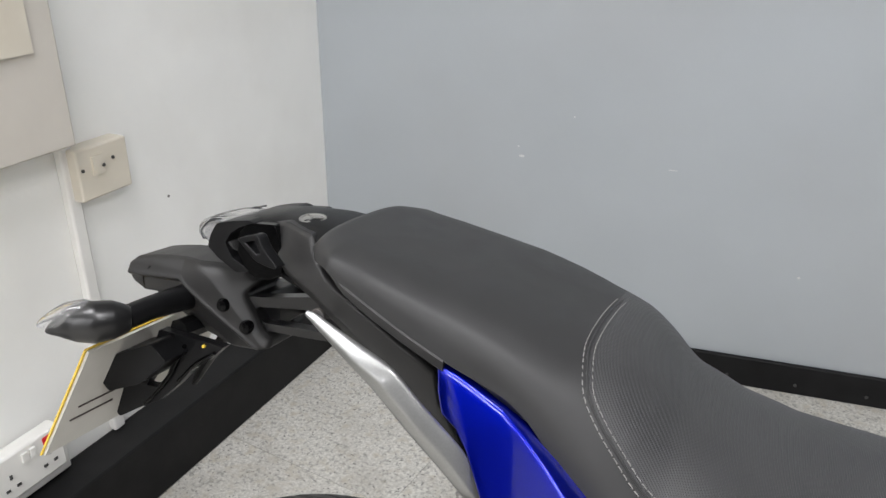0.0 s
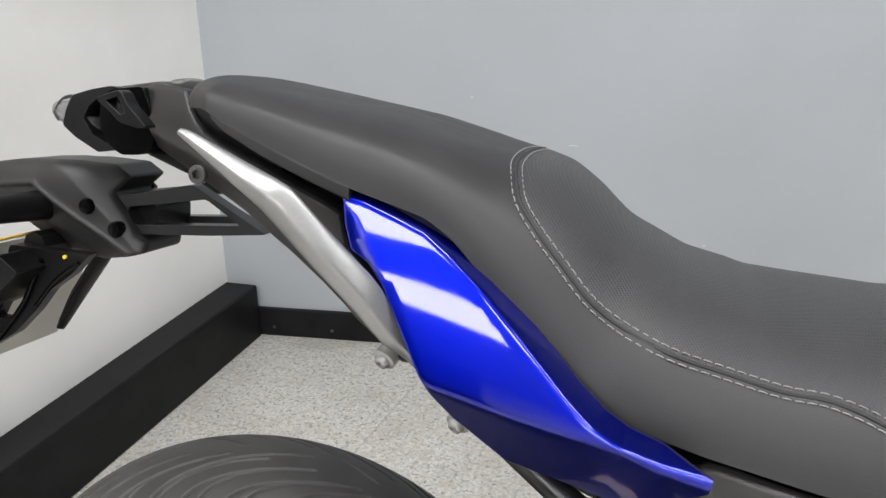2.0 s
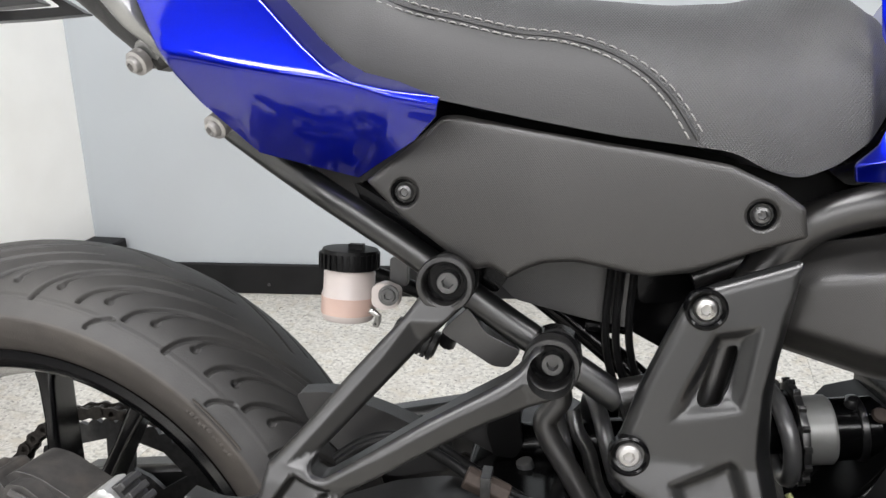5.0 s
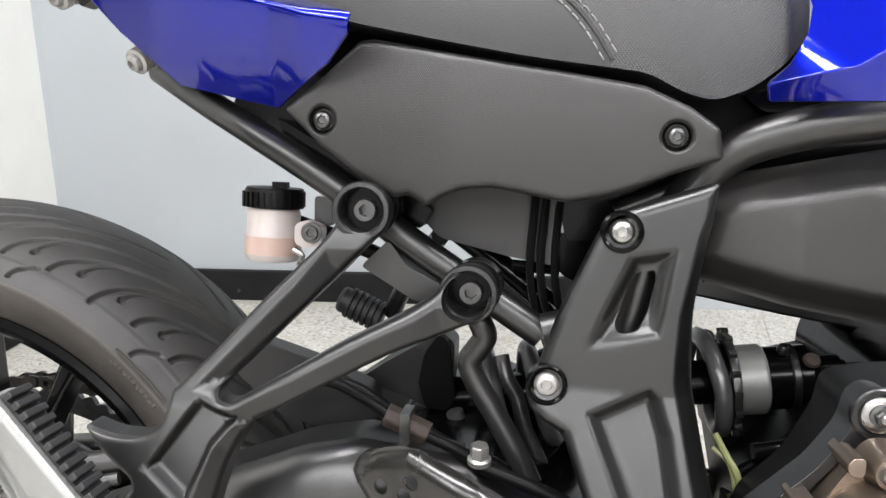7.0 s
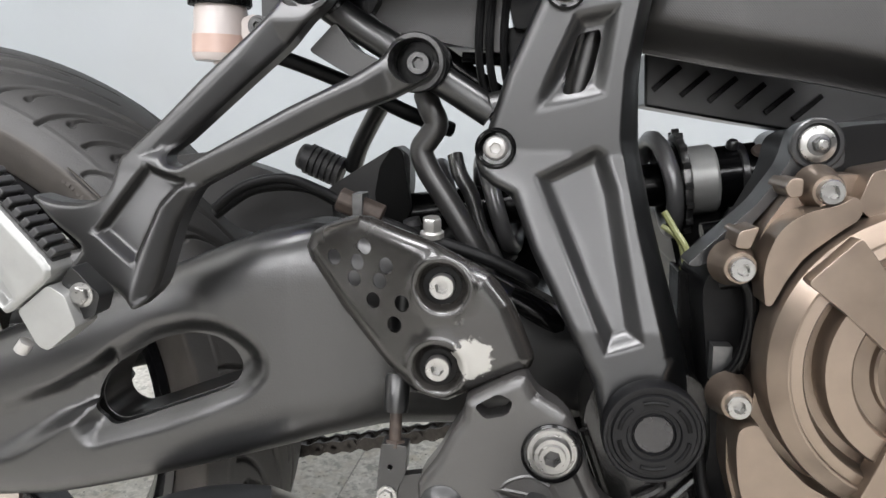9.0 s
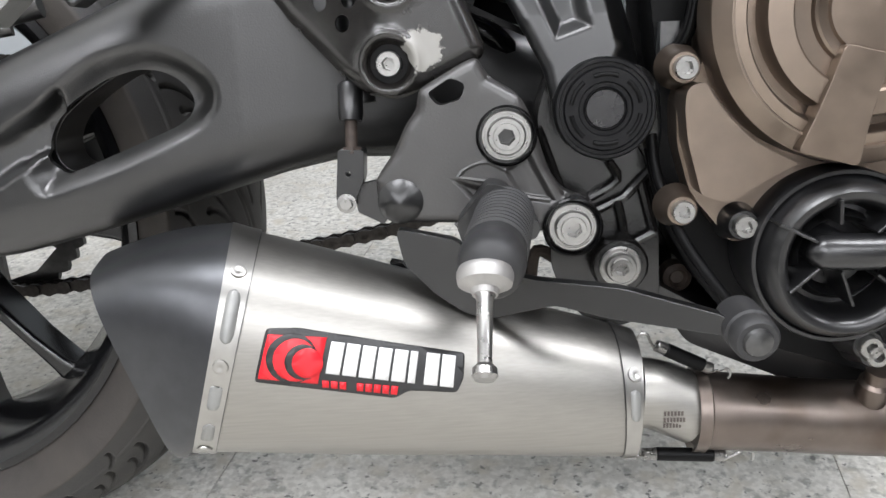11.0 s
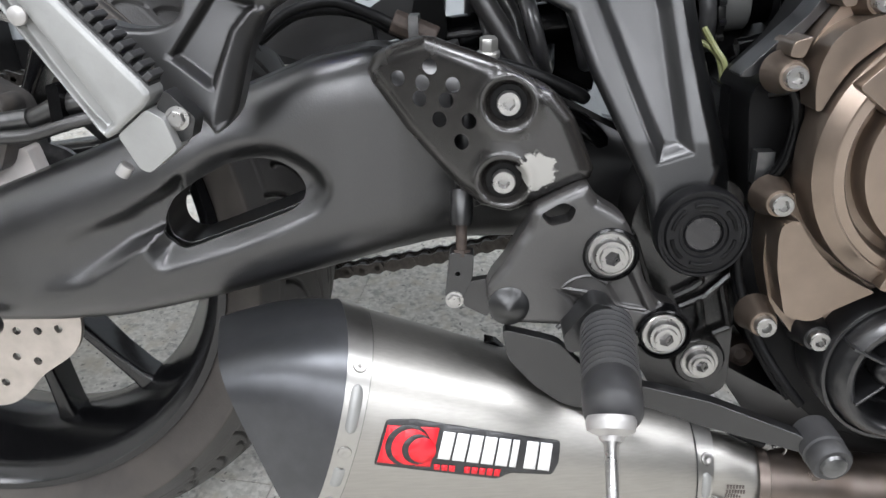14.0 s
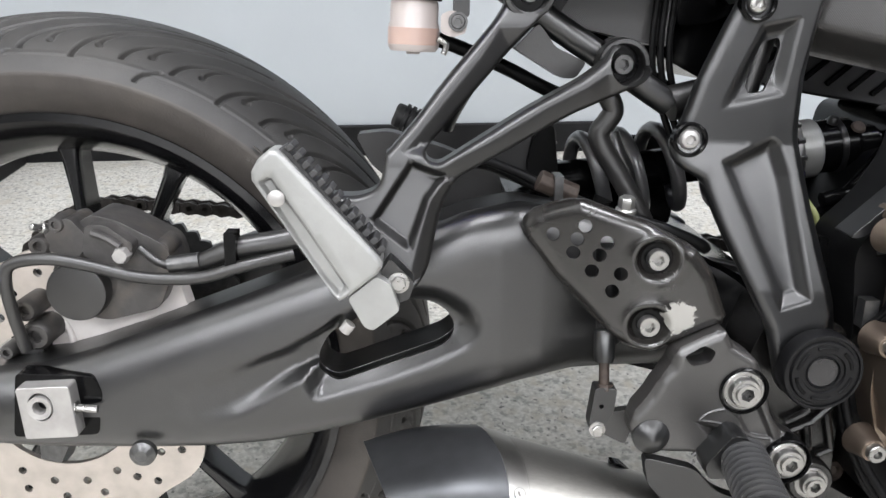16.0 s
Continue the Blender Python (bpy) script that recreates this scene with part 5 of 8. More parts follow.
RIDGES = [[(0.296, 0.2015), (0.3095, 0.2005), (0.339, 0.2145), (0.378, 0.236), (0.404, 0.2485), (0.4165, 0.2565), (0.45, 0.25), (0.41, 0.21), (0.33, 0.17)],
          [(0.3475, 0.284), (0.333, 0.263), (0.320, 0.2475), (0.303, 0.2275), (0.287, 0.2085), (0.31, 0.205), (0.345, 0.235), (0.385, 0.285)],
          [(0.312, 0.199), (0.3035, 0.182), (0.297, 0.158), (0.291, 0.132), (0.33, 0.12), (0.35, 0.19)]]


def bracket_form(x, z):
    """Ridged arms with a sunk web where they meet."""
    y = br_y(x, z) + rounded(inside(brk_round, x, z), 0.0036, 0.0036) + 0.008 * ramp01(inside(web, x, z), -0.003, 0.0025)
    fall = max(inside(q, x, z) for q in RIDGES)
    return y + 0.85 * (fall + math.hypot(fall, 0.0012)) / 2


peg_bracket = pressed_sheet("passenger_peg_bracket", brk_round, bracket_form, M_BRACKET, bike, "satin black forked passenger footrest bracket", [circle((p[0], p[2]), 0.0128, 28) for p in EYES], 0.004, 0.014, [(web, (-0.0035, -0.002, -0.0005, 0.001, 0.003))] + [(q, (-0.002, -0.0008, 0.0004, 0.0016, 0.003)) for q in RIDGES], (0.0003, 0.0009, 0.0018, 0.0036))
for at in EYES:
    part("eye", ring([(0.0160, 0.016), (0.0172, -0.001), (0.0171, -0.0032), (0.0164, -0.0042), (0.0140, -0.0044), (0.0132, -0.0036), (0.0129, -0.002), (0.0127, 0.010)], (at[0], at[1], at[2]), (0, 1, 0), 48), M_BRACKET, peg_bracket)
    part("eye_floor", lathe([(0.0130, 0), (0.0130, 0.003), (0.0098, 0.003), (0.0098, 0.0045), (0, 0.0045)], (at[0], at[1] + 0.012, at[2])), M_GLOSSBLACK, peg_bracket)
    screw(peg_bracket, (at[0] + 0.001, at[1] + 0.0075, at[2]), 0.0068, "socket", M_DARKSTEEL, h=0.006)
    part("collar", lathe([(0.0165, -0.0005), (0.0165, -0.02), (0.015, -0.022), (0, -0.022)], (at[0] + 0.002, at[1] + 0.014, at[2] + 0.001)), M_GLOSSBLACK, peg_bracket)
PEG = -0.268
silver = [(0.209, 0.209), (0.213, 0.216), (0.219, 0.2205), (0.224, 0.220), (0.276, 0.162), (0.278, 0.158), (0.275, 0.153), (0.257, 0.1385), (0.254, 0.137), (0.250, 0.141), (0.209, 0.204)]
groove = [(0.213, 0.203), (0.222, 0.187), (0.234, 0.167), (0.247, 0.1475), (0.2535, 0.1405), (0.2585, 0.1445), (0.250, 0.158), (0.238, 0.177), (0.226, 0.195), (0.219, 0.206)]


def peg_form(x, z):
    """The peg's flat face with a sunk step along its lower edge."""
    return PEG - 0.008 + rounded(inside(silver, x, z), 0.003, 0.003) + 0.006 * ramp01(inside(groove, x, z), -0.001, 0.0015)


footpeg = pressed_sheet("passenger_footpeg", fillet(silver, 0.003, 3), peg_form, M_PALEALU, bike, "folded silver alloy passenger footpeg with black rubber", (), 0.005, 0.018, [(groove, (-0.0012, 0.0, 0.001, 0.002))], (0.0005, 0.0015, 0.003))
block = [(0.258, 0.138), (0.274, 0.151), (0.282, 0.146), (0.287, 0.131), (0.272, 0.119), (0.267, 0.121)]
part("peg_root", plate(fillet(block, 0.002, 2), PEG - 0.004, PEG + 0.016), M_PALEALU, footpeg, bevel=0.002)
part("peg_screw", lathe([(0.0045, 0), (0.0045, 0.002), (0.003, 0.003), (0, 0.003)], (0.222, -0.275, 0.195)), M_DULLALU, footpeg)
r0, r1 = [(0.2255, 0.222), (0.277, 0.1625)]
rub = Vector((r1[0] - r0[0], r1[1] - r0[1]))
nrm = Vector((-rub.y, rub.x)).normalized()
b = plate([(r0[0], r0[1]), (r1[0], r1[1]), tuple(Vector(r1) - nrm * 0.009), tuple(Vector(r0) - nrm * 0.009)], PEG - 0.002, PEG + 0.014)
pad = part("peg_rubber", b, M_PEGRUBBER, footpeg, "ribbed black rubber pad", bevel=0.001)
for k in range(13):
    c = Vector(r0) + rub * ((k + 0.5) / 13)
    d = rub.normalized() * 0.0019
    q = [tuple(c - d), tuple(c + d), tuple(c + d + nrm * 0.0048), tuple(c - d + nrm * 0.0048)]
    part("rib", plate(q, PEG - 0.004, PEG + 0.012), M_PEGRUBBER, pad, bevel=0.0008)
rb = (0.286, -0.262, 0.145)
part("hinge_tab", plate(fillet([(0.276, 0.151), (0.281, 0.159), (0.295, 0.145), (0.292, 0.135), (0.284, 0.132)], 0.002), -0.264, -0.25), M_COATED, footpeg, bevel=0.001)
screw(footpeg, (rb[0], -0.264, rb[2]), 0.0045, "hex", h=0.004)
part("hinge_pin", lathe([(0.0035, 0), (0.0035, 0.006), (0, 0.006)], (0.259, -0.268, 0.122), (-0.6, 0, -0.8)), M_DULLALU, footpeg)


# heel guard: a pressed plate with a field of holes
def heel_y(x, z):
    return -0.166 - 0.034 * ramp01(x, 0.355, 0.455)


hg = [(0.367, 0.154), (0.371, 0.163), (0.382, 0.169), (0.403, 0.176), (0.445, 0.164), (0.478, 0.147), (0.49, 0.132), (0.503, 0.101), (0.501, 0.095), (0.474, 0.083), (0.455, 0.074), (0.437, 0.077), (0.422, 0.088), (0.39, 0.12), (0.37, 0.146)]
dots = [(0.387, 0.1505), (0.4065, 0.1585), (0.402, 0.149), (0.420, 0.149), (0.400, 0.1395), (0.416, 0.140), (0.412, 0.1285), (0.4295, 0.129), (0.425, 0.1165)]
bolts = [(0.452, -0.193, 0.14), (0.45, -0.195, 0.094)]


def heel_form(x, z):
    y = heel_y(x, z)
    e = inside(hg, x, z)
    y += rounded(e, 0.010, 0.009)
    for c in bolts:
        d = math.hypot(x - c[0], z - c[2])
        y += 0.0062 * (1 - ramp01(d, 0.0095, 0.0150)) - 0.0012 * math.exp(-((d - 0.0162) / 0.0022) ** 2)
    return y


guard = pressed_sheet("heel_guard", fillet(hg, 0.006, 3), heel_form, M_HEEL, bike, "glossy black pressed heel guard with holes and a bare scuff", [circle(c, 0.0043, 16, 1.1) for c in dots], 0.005, 0.0025, [(circle((c[0], c[2]), 0.0165, 36), (-0.003, -0.001, 0.001, 0.0025, 0.004, 0.006)) for c in bolts], (0.0006, 0.002, 0.004, 0.007, 0.010))
for c in bolts:
    part("washer", ring([(0.0105, 0), (0.0105, 0.0012), (0.0065, 0.0012), (0.0065, 0)], (c[0], heel_y(c[0], c[2]) + 0.0062, c[2])), M_GLOSSBLACK, guard)
    screw(guard, (c[0], heel_y(c[0], c[2]) + 0.0062, c[2]), 0.0070, "socket", h=0.007)

# rider's footrest hanger, pushrod, peg and brake pedal
hang = [(0.466, 0.08), (0.49, 0.093), (0.498, 0.096), (0.504, 0.085), (0.521, 0.075), (0.528, 0.06), (0.535, 0.035), (0.544, 0.021), (0.56, 0.015), (0.566, -0.002), (0.556, -0.015), (0.54, -0.013), (0.532, 0.001), (0.482, 0.006), (0.453, 0.007), (0.441, 0.018), (0.44, 0.032), (0.452, 0.048), (0.458, 0.061), (0.465, 0.07)]
pocket = [(0.492, 0.082), (0.489, 0.074), (0.477, 0.071), (0.471, 0.078), (0.484, 0.086)]
sunk = [[(0.485, 0.03), (0.512, 0.021), (0.53, -0.002), (0.533, -0.016), (0.503, -0.015), (0.488, 0.004), (0.498, 0.015)], [(0.512, 0.035), (0.525, 0.043), (0.538, 0.017), (0.521, 0.02)]]


def hanger_form(x, z):
    y = -0.2115 + rounded(inside(hang, x, z), 0.006, 0.006)
    for s in sunk:
        y += 0.0035 * ramp01(inside(s, x, z), -0.0015, 0.002)
    return y


hanger = pressed_sheet("footrest_hanger", fillet(hang, 0.006, 3), hanger_form, M_HANGER, bike, "dark cast footrest hanger plate", [fillet(pocket, 0.003)], 0.006, 0.016, [(q, (-0.002, -0.0005, 0.001, 0.0025)) for q in sunk], (0.0005, 0.0015, 0.003, 0.006))
part("rib", tube([(0.486, -0.2105, 0.032), (0.508, -0.2105, 0.028), (0.52, -0.2105, 0.021), (0.536, -0.2105, 0.018)], 0.0016, 8, 3), M_HANGER, hanger)
part("rib", tube([(0.486, -0.2105, 0.032), (0.491, -0.2105, 0.037), (0.502, -0.2105, 0.04), (0.512, -0.2105, 0.035)], 0.0016, 8, 3), M_HANGER, hanger)
part("rib", tube([(0.504, -0.2105, 0.026), (0.493, -0.2105, 0.014), (0.484, -0.2105, 0.005)], 0.0016, 8, 2), M_HANGER, hanger)
for (x, y, z), r in zip([(0.513, -0.213, 0.054), (0.548, -0.215, 0.003)], (0.0108, 0.0104)):
    part("bolt_boss", ring([(0.0165, -0.012), (0.0165, 0.0), (0.0155, 0.001), (0.0148, 0.0), (0.0148, -0.004)], (x, y, z)), M_GLOSSBLACK, hanger)
    screw(hanger, (x, y + 0.002, z), r, "flange", h=0.008)
plug = (0.454, -0.212, 0.02)
part("domed_plug", lathe([(0.0125, -0.004), (0.0125, 0.0), (0.0105, 0.002), (0.006, 0.0045), (0.002, 0.0065), (0, 0.0068)], plug, n=32), M_COATED, hanger, "domed satin black plug")
rod = [(0.425, -0.186, 0.063), (0.425, -0.19, 0.048), (0.424, -0.19, 0.043), (0.421, -0.19, 0.017)]
pushrod = part("brake_pushrod", tube([rod[0], rod[1]], 0.0036, 12, 1), M_RUST, bike, "rusty threaded brake pushrod with clevis")
part("rubber_boot", lathe([(0.0065, 0), (0.0072, 0.004), (0.0072, 0.02), (0.006, 0.022)], rod[0], (Vector(rod[0]) - Vector(rod[1])).normalized()), M_COATED, pushrod)
part("lock_nut", lathe([(0.006, 0), (0.006, 0.004), (0.003, 0.004)], rod[1], (Vector(rod[1]) - Vector(rod[0])).normalized(), 12, hexes=(0, 1)), M_RUST, pushrod)
clev = [(0.418, 0.048), (0.433, 0.047), (0.432, 0.031), (0.427, 0.02), (0.424, 0.012), (0.417, 0.014), (0.415, 0.02)]
part("clevis", plate(fillet(clev, 0.002, 3), -0.196, -0.184, [circle((0.423, 0.034), 0.0016, 10)]), M_COATED, pushrod, bevel=0.001)
screw(pushrod, (rod[3][0], -0.196, rod[3][2]), 0.0042, "hex", M_ZINC, h=0.004)
lever = [(0.427, 0.027), (0.444, 0.03), (0.446, 0.014), (0.442, 0.003), (0.426, 0.011)]
part("lever_lug", plate(fillet(lever, 0.003), -0.192, -0.185), M_CAST, pushrod, bevel=0.001)

ped = [(0.45, 0.005), (0.485, -0.002), (0.5, -0.018), (0.527, -0.022)] + [(0.57, -0.022), (0.617, -0.031), (0.618, -0.041), (0.564, -0.039), (0.536, -0.035)] + [(0.502, -0.047), (0.489, -0.045), (0.471, -0.033), (0.454, -0.015)]


def pedal_y(x, z):
    return interp(x, (0.44, 0.50, 0.56, 0.62), (-0.212, -0.218, -0.245, -0.272))


pedal = part("brake_pedal", plate(fillet(ped, 0.005, 3), pedal_y, lambda x, z: pedal_y(x, z) + 0.009), M_COATED, bike, "black brake pedal with ribbed rubber tip", bevel=0.0025)
tipc = (0.625, -0.262, -0.036)
tip_axis = Vector((0.06, -1, -0.12)).normalized()
part("pedal_tip", lathe([(0.0112, -0.006), (0.0116, -0.002), (0.0118, 0.012), (0.0106, 0.013), (0.0106, 0.0145), (0.0114, 0.0152), (0.0112, 0.021), (0.0098, 0.0228), (0.004, 0.023)], tipc, tip_axis, 28), M_PEGRUBBER, pedal)
part("tip_pin", lathe([(0.0074, 0), (0.0066, 0.0018), (0.004, 0.003), (0, 0.0034)], Vector(tipc) + tip_axis * 0.023, tip_axis, 16), M_DARKSTEEL, pedal)

p0, p1 = [(0.512, -0.216, 0.015), (0.502, -0.311, 0.006)]
pv0, pv1 = Vector(p0), Vector(p1)
pd = (pv1 - pv0)
b = lathe([(0.0118, pd.length * 0.06)] + [(0.0142 + 0.0016 * (1 if k % 4 in (1, 2) else -1), pd.length * (0.10 + 0.60 * k / 43)) for k in range(44)] + [(0.0152, pd.length * 0.72), (0.0156, pd.length * 0.86), (0.0150, pd.length * 0.94), (0.0125, pd.length * 0.99), (0.007, pd.length * 1.02), (0, pd.length * 1.03)], pv0, pd, 36)
rider_peg = part("rider_footpeg", b, M_PEGRUBBER, bike, "ribbed black rubber rider footpeg", angle=60)
f0, f1 = [(0.5, -0.318, -0), (0.499, -0.343, -0.03)]
fd = Vector(f1) - Vector(f0)
part("peg_end", lathe([(0.0115, -0.010), (0.0124, -0.008), (0.0124, -0.006), (0.0118, -0.003), (0.0062, -0.0005), (0.0055, 0.002), (0, 0.002)], f0, fd, 32), M_DULLALU, rider_peg, "bright alloy end cup")
part("feeler", lathe([(0.0048, 0), (0.0048, 0.002), (0.0036, 0.004), (0.0031, fd.length * 0.7), (0.0031, fd.length * 0.82), (0.0052, fd.length * 0.87), (0.0055, fd.length * 0.95), (0.004, fd.length), (0, fd.length * 1.01)], f0, fd, 20), M_ZINC, rider_peg, "worn zinc-plated feeler bolt")
yoke = [(0.502, 0.032), (0.511, 0.03), (0.53, 0.008), (0.527, 0.001), (0.488, 0), (0.485, 0.01)]
part("peg_yoke", plate(fillet(yoke, 0.003), -0.232, -0.21), M_COATED, rider_peg, bevel=0.002)

# side cover of textured plastic
cover = [(0.314, 0.364), (0.338, 0.383), (0.361, 0.404), (0.37, 0.405), (0.416, 0.397), (0.48, 0.388), (0.524, 0.381), (0.549, 0.37), (0.565, 0.359), (0.568, 0.342), (0.544, 0.334), (0.508, 0.319), (0.483, 0.315), (0.442, 0.322), (0.423, 0.32), (0.412, 0.315), (0.403, 0.309), (0.392, 0.316), (0.383, 0.313), (0.366, 0.323), (0.337, 0.343)]
wells = [(0.339, -0.149, 0.358), (0.542, -0.148, 0.354)]
fold = [(0.381, 0.404), (0.417, 0.374), (0.393, 0.321)]


def cover_form(x, z):
    e = inside(cover, x, z)
    y = -0.1505 + rounded(e, 0.005, 0.0045)
    y += 1.1 * (z - fold[1][1]) ** 2 + 0.13 * max(0.0, fold[1][0] - x)
    for c in wells:
        d = math.hypot(x - c[0], z - c[2])
        y += 0.003 * (1 - ramp01(d, 0.0075, 0.0095))
    return y


side_cover = pressed_sheet("side_cover", fillet(cover, 0.004, 3), cover_form, M_COVER, bike, "dark textured plastic side cover", (), 0.006, 0.003, [(circle((c[0], c[2]), 0.0095, 24), (-0.001, 0.0, 0.001, 0.002)) for c in wells], (0.0006, 0.0015, 0.003, 0.005))
for c in wells:
    part("bolt_seat", ring([(0.0085, -0.003), (0.0085, 0.0006), (0.0074, 0.0012), (0.0062, 0.0), (0.0062, -0.003)], (c[0], cover_form(c[0], c[2]), c[2])), M_GLOSSBLACK, side_cover)
    screw(side_cover, (c[0], cover_form(c[0], c[2]), c[2]), 0.0056, "button", M_DARKSTEEL, h=0.003)

part("cover_tongue", plate([(0.255, 0.372), (0.269, 0.348), (0.279, 0.342), (0.301, 0.334), (0.322, 0.325), (0.335, 0.352), (0.33, 0.39), (0.27, 0.395)], -0.07, -0.06), M_COVER, side_cover, bevel=0.001)
part("inner_guard", plate(fillet([(0.298, 0.361), (0.346, 0.334), (0.402, 0.305), (0.394, 0.292), (0.339, 0.316), (0.307, 0.341)], 0.004), -0.104, -0.07), M_GLOSSBLACK, side_cover, bevel=0.003)

# blue tail panel
fold = [(0.121, 0.545), (0.137, 0.5425), (0.160, 0.535), (0.182, 0.527), (0.200, 0.515), (0.224, 0.496), (0.248, 0.474), (0.266, 0.457), (0.283, 0.441), (0.299, 0.428), (0.315, 0.4205), (0.338, 0.4165)]
outer = [(0.123, 0.551), (0.140, 0.5495), (0.164, 0.542), (0.187, 0.534), (0.205, 0.521), (0.230, 0.501), (0.254, 0.479), (0.272, 0.462), (0.289, 0.446), (0.304, 0.434), (0.318, 0.427), (0.339, 0.422)]
tail_line = [(0.1205, 0.548)] + outer + [(0.365, 0.413), (0.363, 0.403), (0.348, 0.389), (0.307, 0.365), (0.271, 0.372), (0.24, 0.378), (0.209, 0.408), (0.197, 0.424), (0.191, 0.436), (0.181, 0.452), (0.169, 0.472), (0.158, 0.490), (0.146, 0.5035), (0.132, 0.511), (0.1255, 0.526)]
under_ridge = [(0.19, 0.438), (0.197, 0.435), (0.218, 0.432), (0.241, 0.428), (0.270, 0.424), (0.297, 0.421), (0.317, 0.418), (0.337, 0.412), (0.365, 0.408), (0.415, 0.408), (0.415, 0.25), (0.16, 0.25), (0.16, 0.438)]
over_fold = [(0.05, 0.551)] + fold + [(0.365, 0.414), (0.42, 0.410), (0.42, 0.70), (0.05, 0.70)]
rear_facet = [(0.05, 0.502), (0.146, 0.504), (0.168, 0.510), (0.188, 0.5165), (0.21, 0.524), (0.30, 0.56), (0.30, 0.70), (0.05, 0.70)]


def tail_form(x, z):
    """One nearly flat flank between a fold along the seat and a ridge above the lower edge."""
    y = -0.1111 * x + 0.2874 * z - 0.2585
    d = inside(under_ridge, x, z)
    y += 1.15 * (d + math.hypot(d, 0.0018)) / 2
    d = inside(over_fold, x, z)
    y += 2.3 * (d + math.hypot(d, 0.0007)) / 2
    d = inside(rear_facet, x, z)
    y += 0.03 * (d + math.hypot(d, 0.006)) / 2
    # a slight belly across the flank
    along_, across = (x - 0.217) * 0.76 - (z - 0.48) * 0.65, (x - 0.217) * 0.65 + (z - 0.48) * 0.76
    return y + 0.45 * across * across + 0.02 * along_ * along_ + rounded(inside(tail_line, x, z), 0.0022, 0.0018) * (1 - ramp01(x, 0.19, 0.21))


rows_fold = (-0.006, -0.0035, -0.0018, 0.0, 0.0018, 0.0035, 0.006)
tail_panel = pressed_sheet("tail_panel", tail_line, tail_form, M_BLUE, bike, "glossy metallic blue tail fairing panel", (), 0.006, 0.003, [(under_ridge, rows_fold), (over_fold, (-0.004, -0.0016, -0.0006, 0.0, 0.0006, 0.0016, 0.004))], (0.0006, 0.0013, 0.0022))
flange = [(0.122, 0.549), (0.127, 0.556), (0.150, 0.551), (0.178, 0.539), (0.200, 0.526), (0.215, 0.513), (0.212, 0.507), (0.200, 0.517), (0.160, 0.537)]


def flange_form(x, z):
    return -0.1111 * x + 0.2874 * z - 0.2435 + 0.35 * (z - 0.54) + 0.25 * (x - 0.15)


pressed_sheet("panel_flange", flange, flange_form, M_BLUE, tail_panel, "", (), 0.006, 0.002)
# added black sheet that stands for the shade in the gap round the panel
part("gap_shade_backing", plate([(0.1185, 0.547), (0.1235, 0.510), (0.144, 0.492), (0.166, 0.455), (0.186, 0.424), (0.215, 0.412), (0.36, 0.385), (0.362, 0.413), (0.315, 0.428), (0.28, 0.452), (0.235, 0.497), (0.20, 0.522), (0.15, 0.546)], -0.098, -0.088), M_SHADOWBLACK, tail_panel)

# seat: one body of crowned cross-sections
top_line = [(-0.033, 0.602), (-0.026, 0.615), (-0.015, 0.624), (0.033, 0.616), (0.136, 0.598), (0.209, 0.579), (0.233, 0.574), (0.256, 0.567), (0.28, 0.55), (0.304, 0.527), (0.35, 0.503), (0.388, 0.494), (0.394, 0.491), (0.432, 0.488), (0.495, 0.484), (0.535, 0.486), (0.562, 0.492), (0.581, 0.498), (0.601, 0.493), (0.618, 0.481)]
low_line = [(0.008, 0.597), (0.021, 0.589), (0.075, 0.568), (0.126, 0.55), (0.182, 0.535), (0.203, 0.521), (0.229, 0.494), (0.267, 0.455), (0.291, 0.423), (0.309, 0.412), (0.32, 0.421), (0.364, 0.412), (0.413, 0.403), (0.461, 0.395), (0.525, 0.388), (0.544, 0.378), (0.562, 0.374), (0.583, 0.382), (0.603, 0.398), (0.623, 0.421)]
X0, X1 = top_line[0][0] - 0.003, min(top_line[-1][0], low_line[-1][0])


def soft(seq, x, d=0.006):
    return sum(interp(x + d * k, [p[0] for p in seq], [p[1] for p in seq]) for k in (-1, -0.5, 0, 0.5, 1)) / 5


SEAT_Y = 0.014


def seat_half(x):
    return interp(x, (X0, X0 + 0.006, X0 + 0.02, X0 + 0.045, 0.10, 0.20, 0.28, 0.36, 0.46, 0.54, 0.60, X1), (0.034, 0.056, 0.076, 0.096, 0.112, 0.124, 0.136, 0.148, 0.152, 0.146, 0.130, 0.105))


def seat_power(x):
    return interp(x, (X0, 0.05, 0.15, 0.22, 0.3, 0.5), (2.8, 3.8, 3.7, 3.0, 2.5, 2.4))


def seat_point(x, a):
    """A point of the seat's skin: a from 0 (right edge) over the top to pi (left edge)."""
    lo, hi, w, p = soft(low_line, x), soft(top_line, x), seat_half(x), seat_power(x)
    hi = max(hi, lo + 0.004)
    lo += 0.5 * (hi - lo) * (1 - ramp01(x, X0 - 0.004, X0 + 0.022))
    c, s = math.cos(a), math.sin(a)
    hollow = 1 - 0.014 * math.exp(-((abs(s) ** (2 / p) - 0.76) / 0.10) ** 2) * ramp01(x, 0.0, 0.05) * (1 - ramp01(x, 0.17, 0.24))
    c *= hollow
    s *= hollow
    return Vector((x, SEAT_Y - (w + SEAT_Y) * math.copysign(abs(c) ** (2 / p), c), lo + (hi - lo) * abs(s) ** (2 / p)))


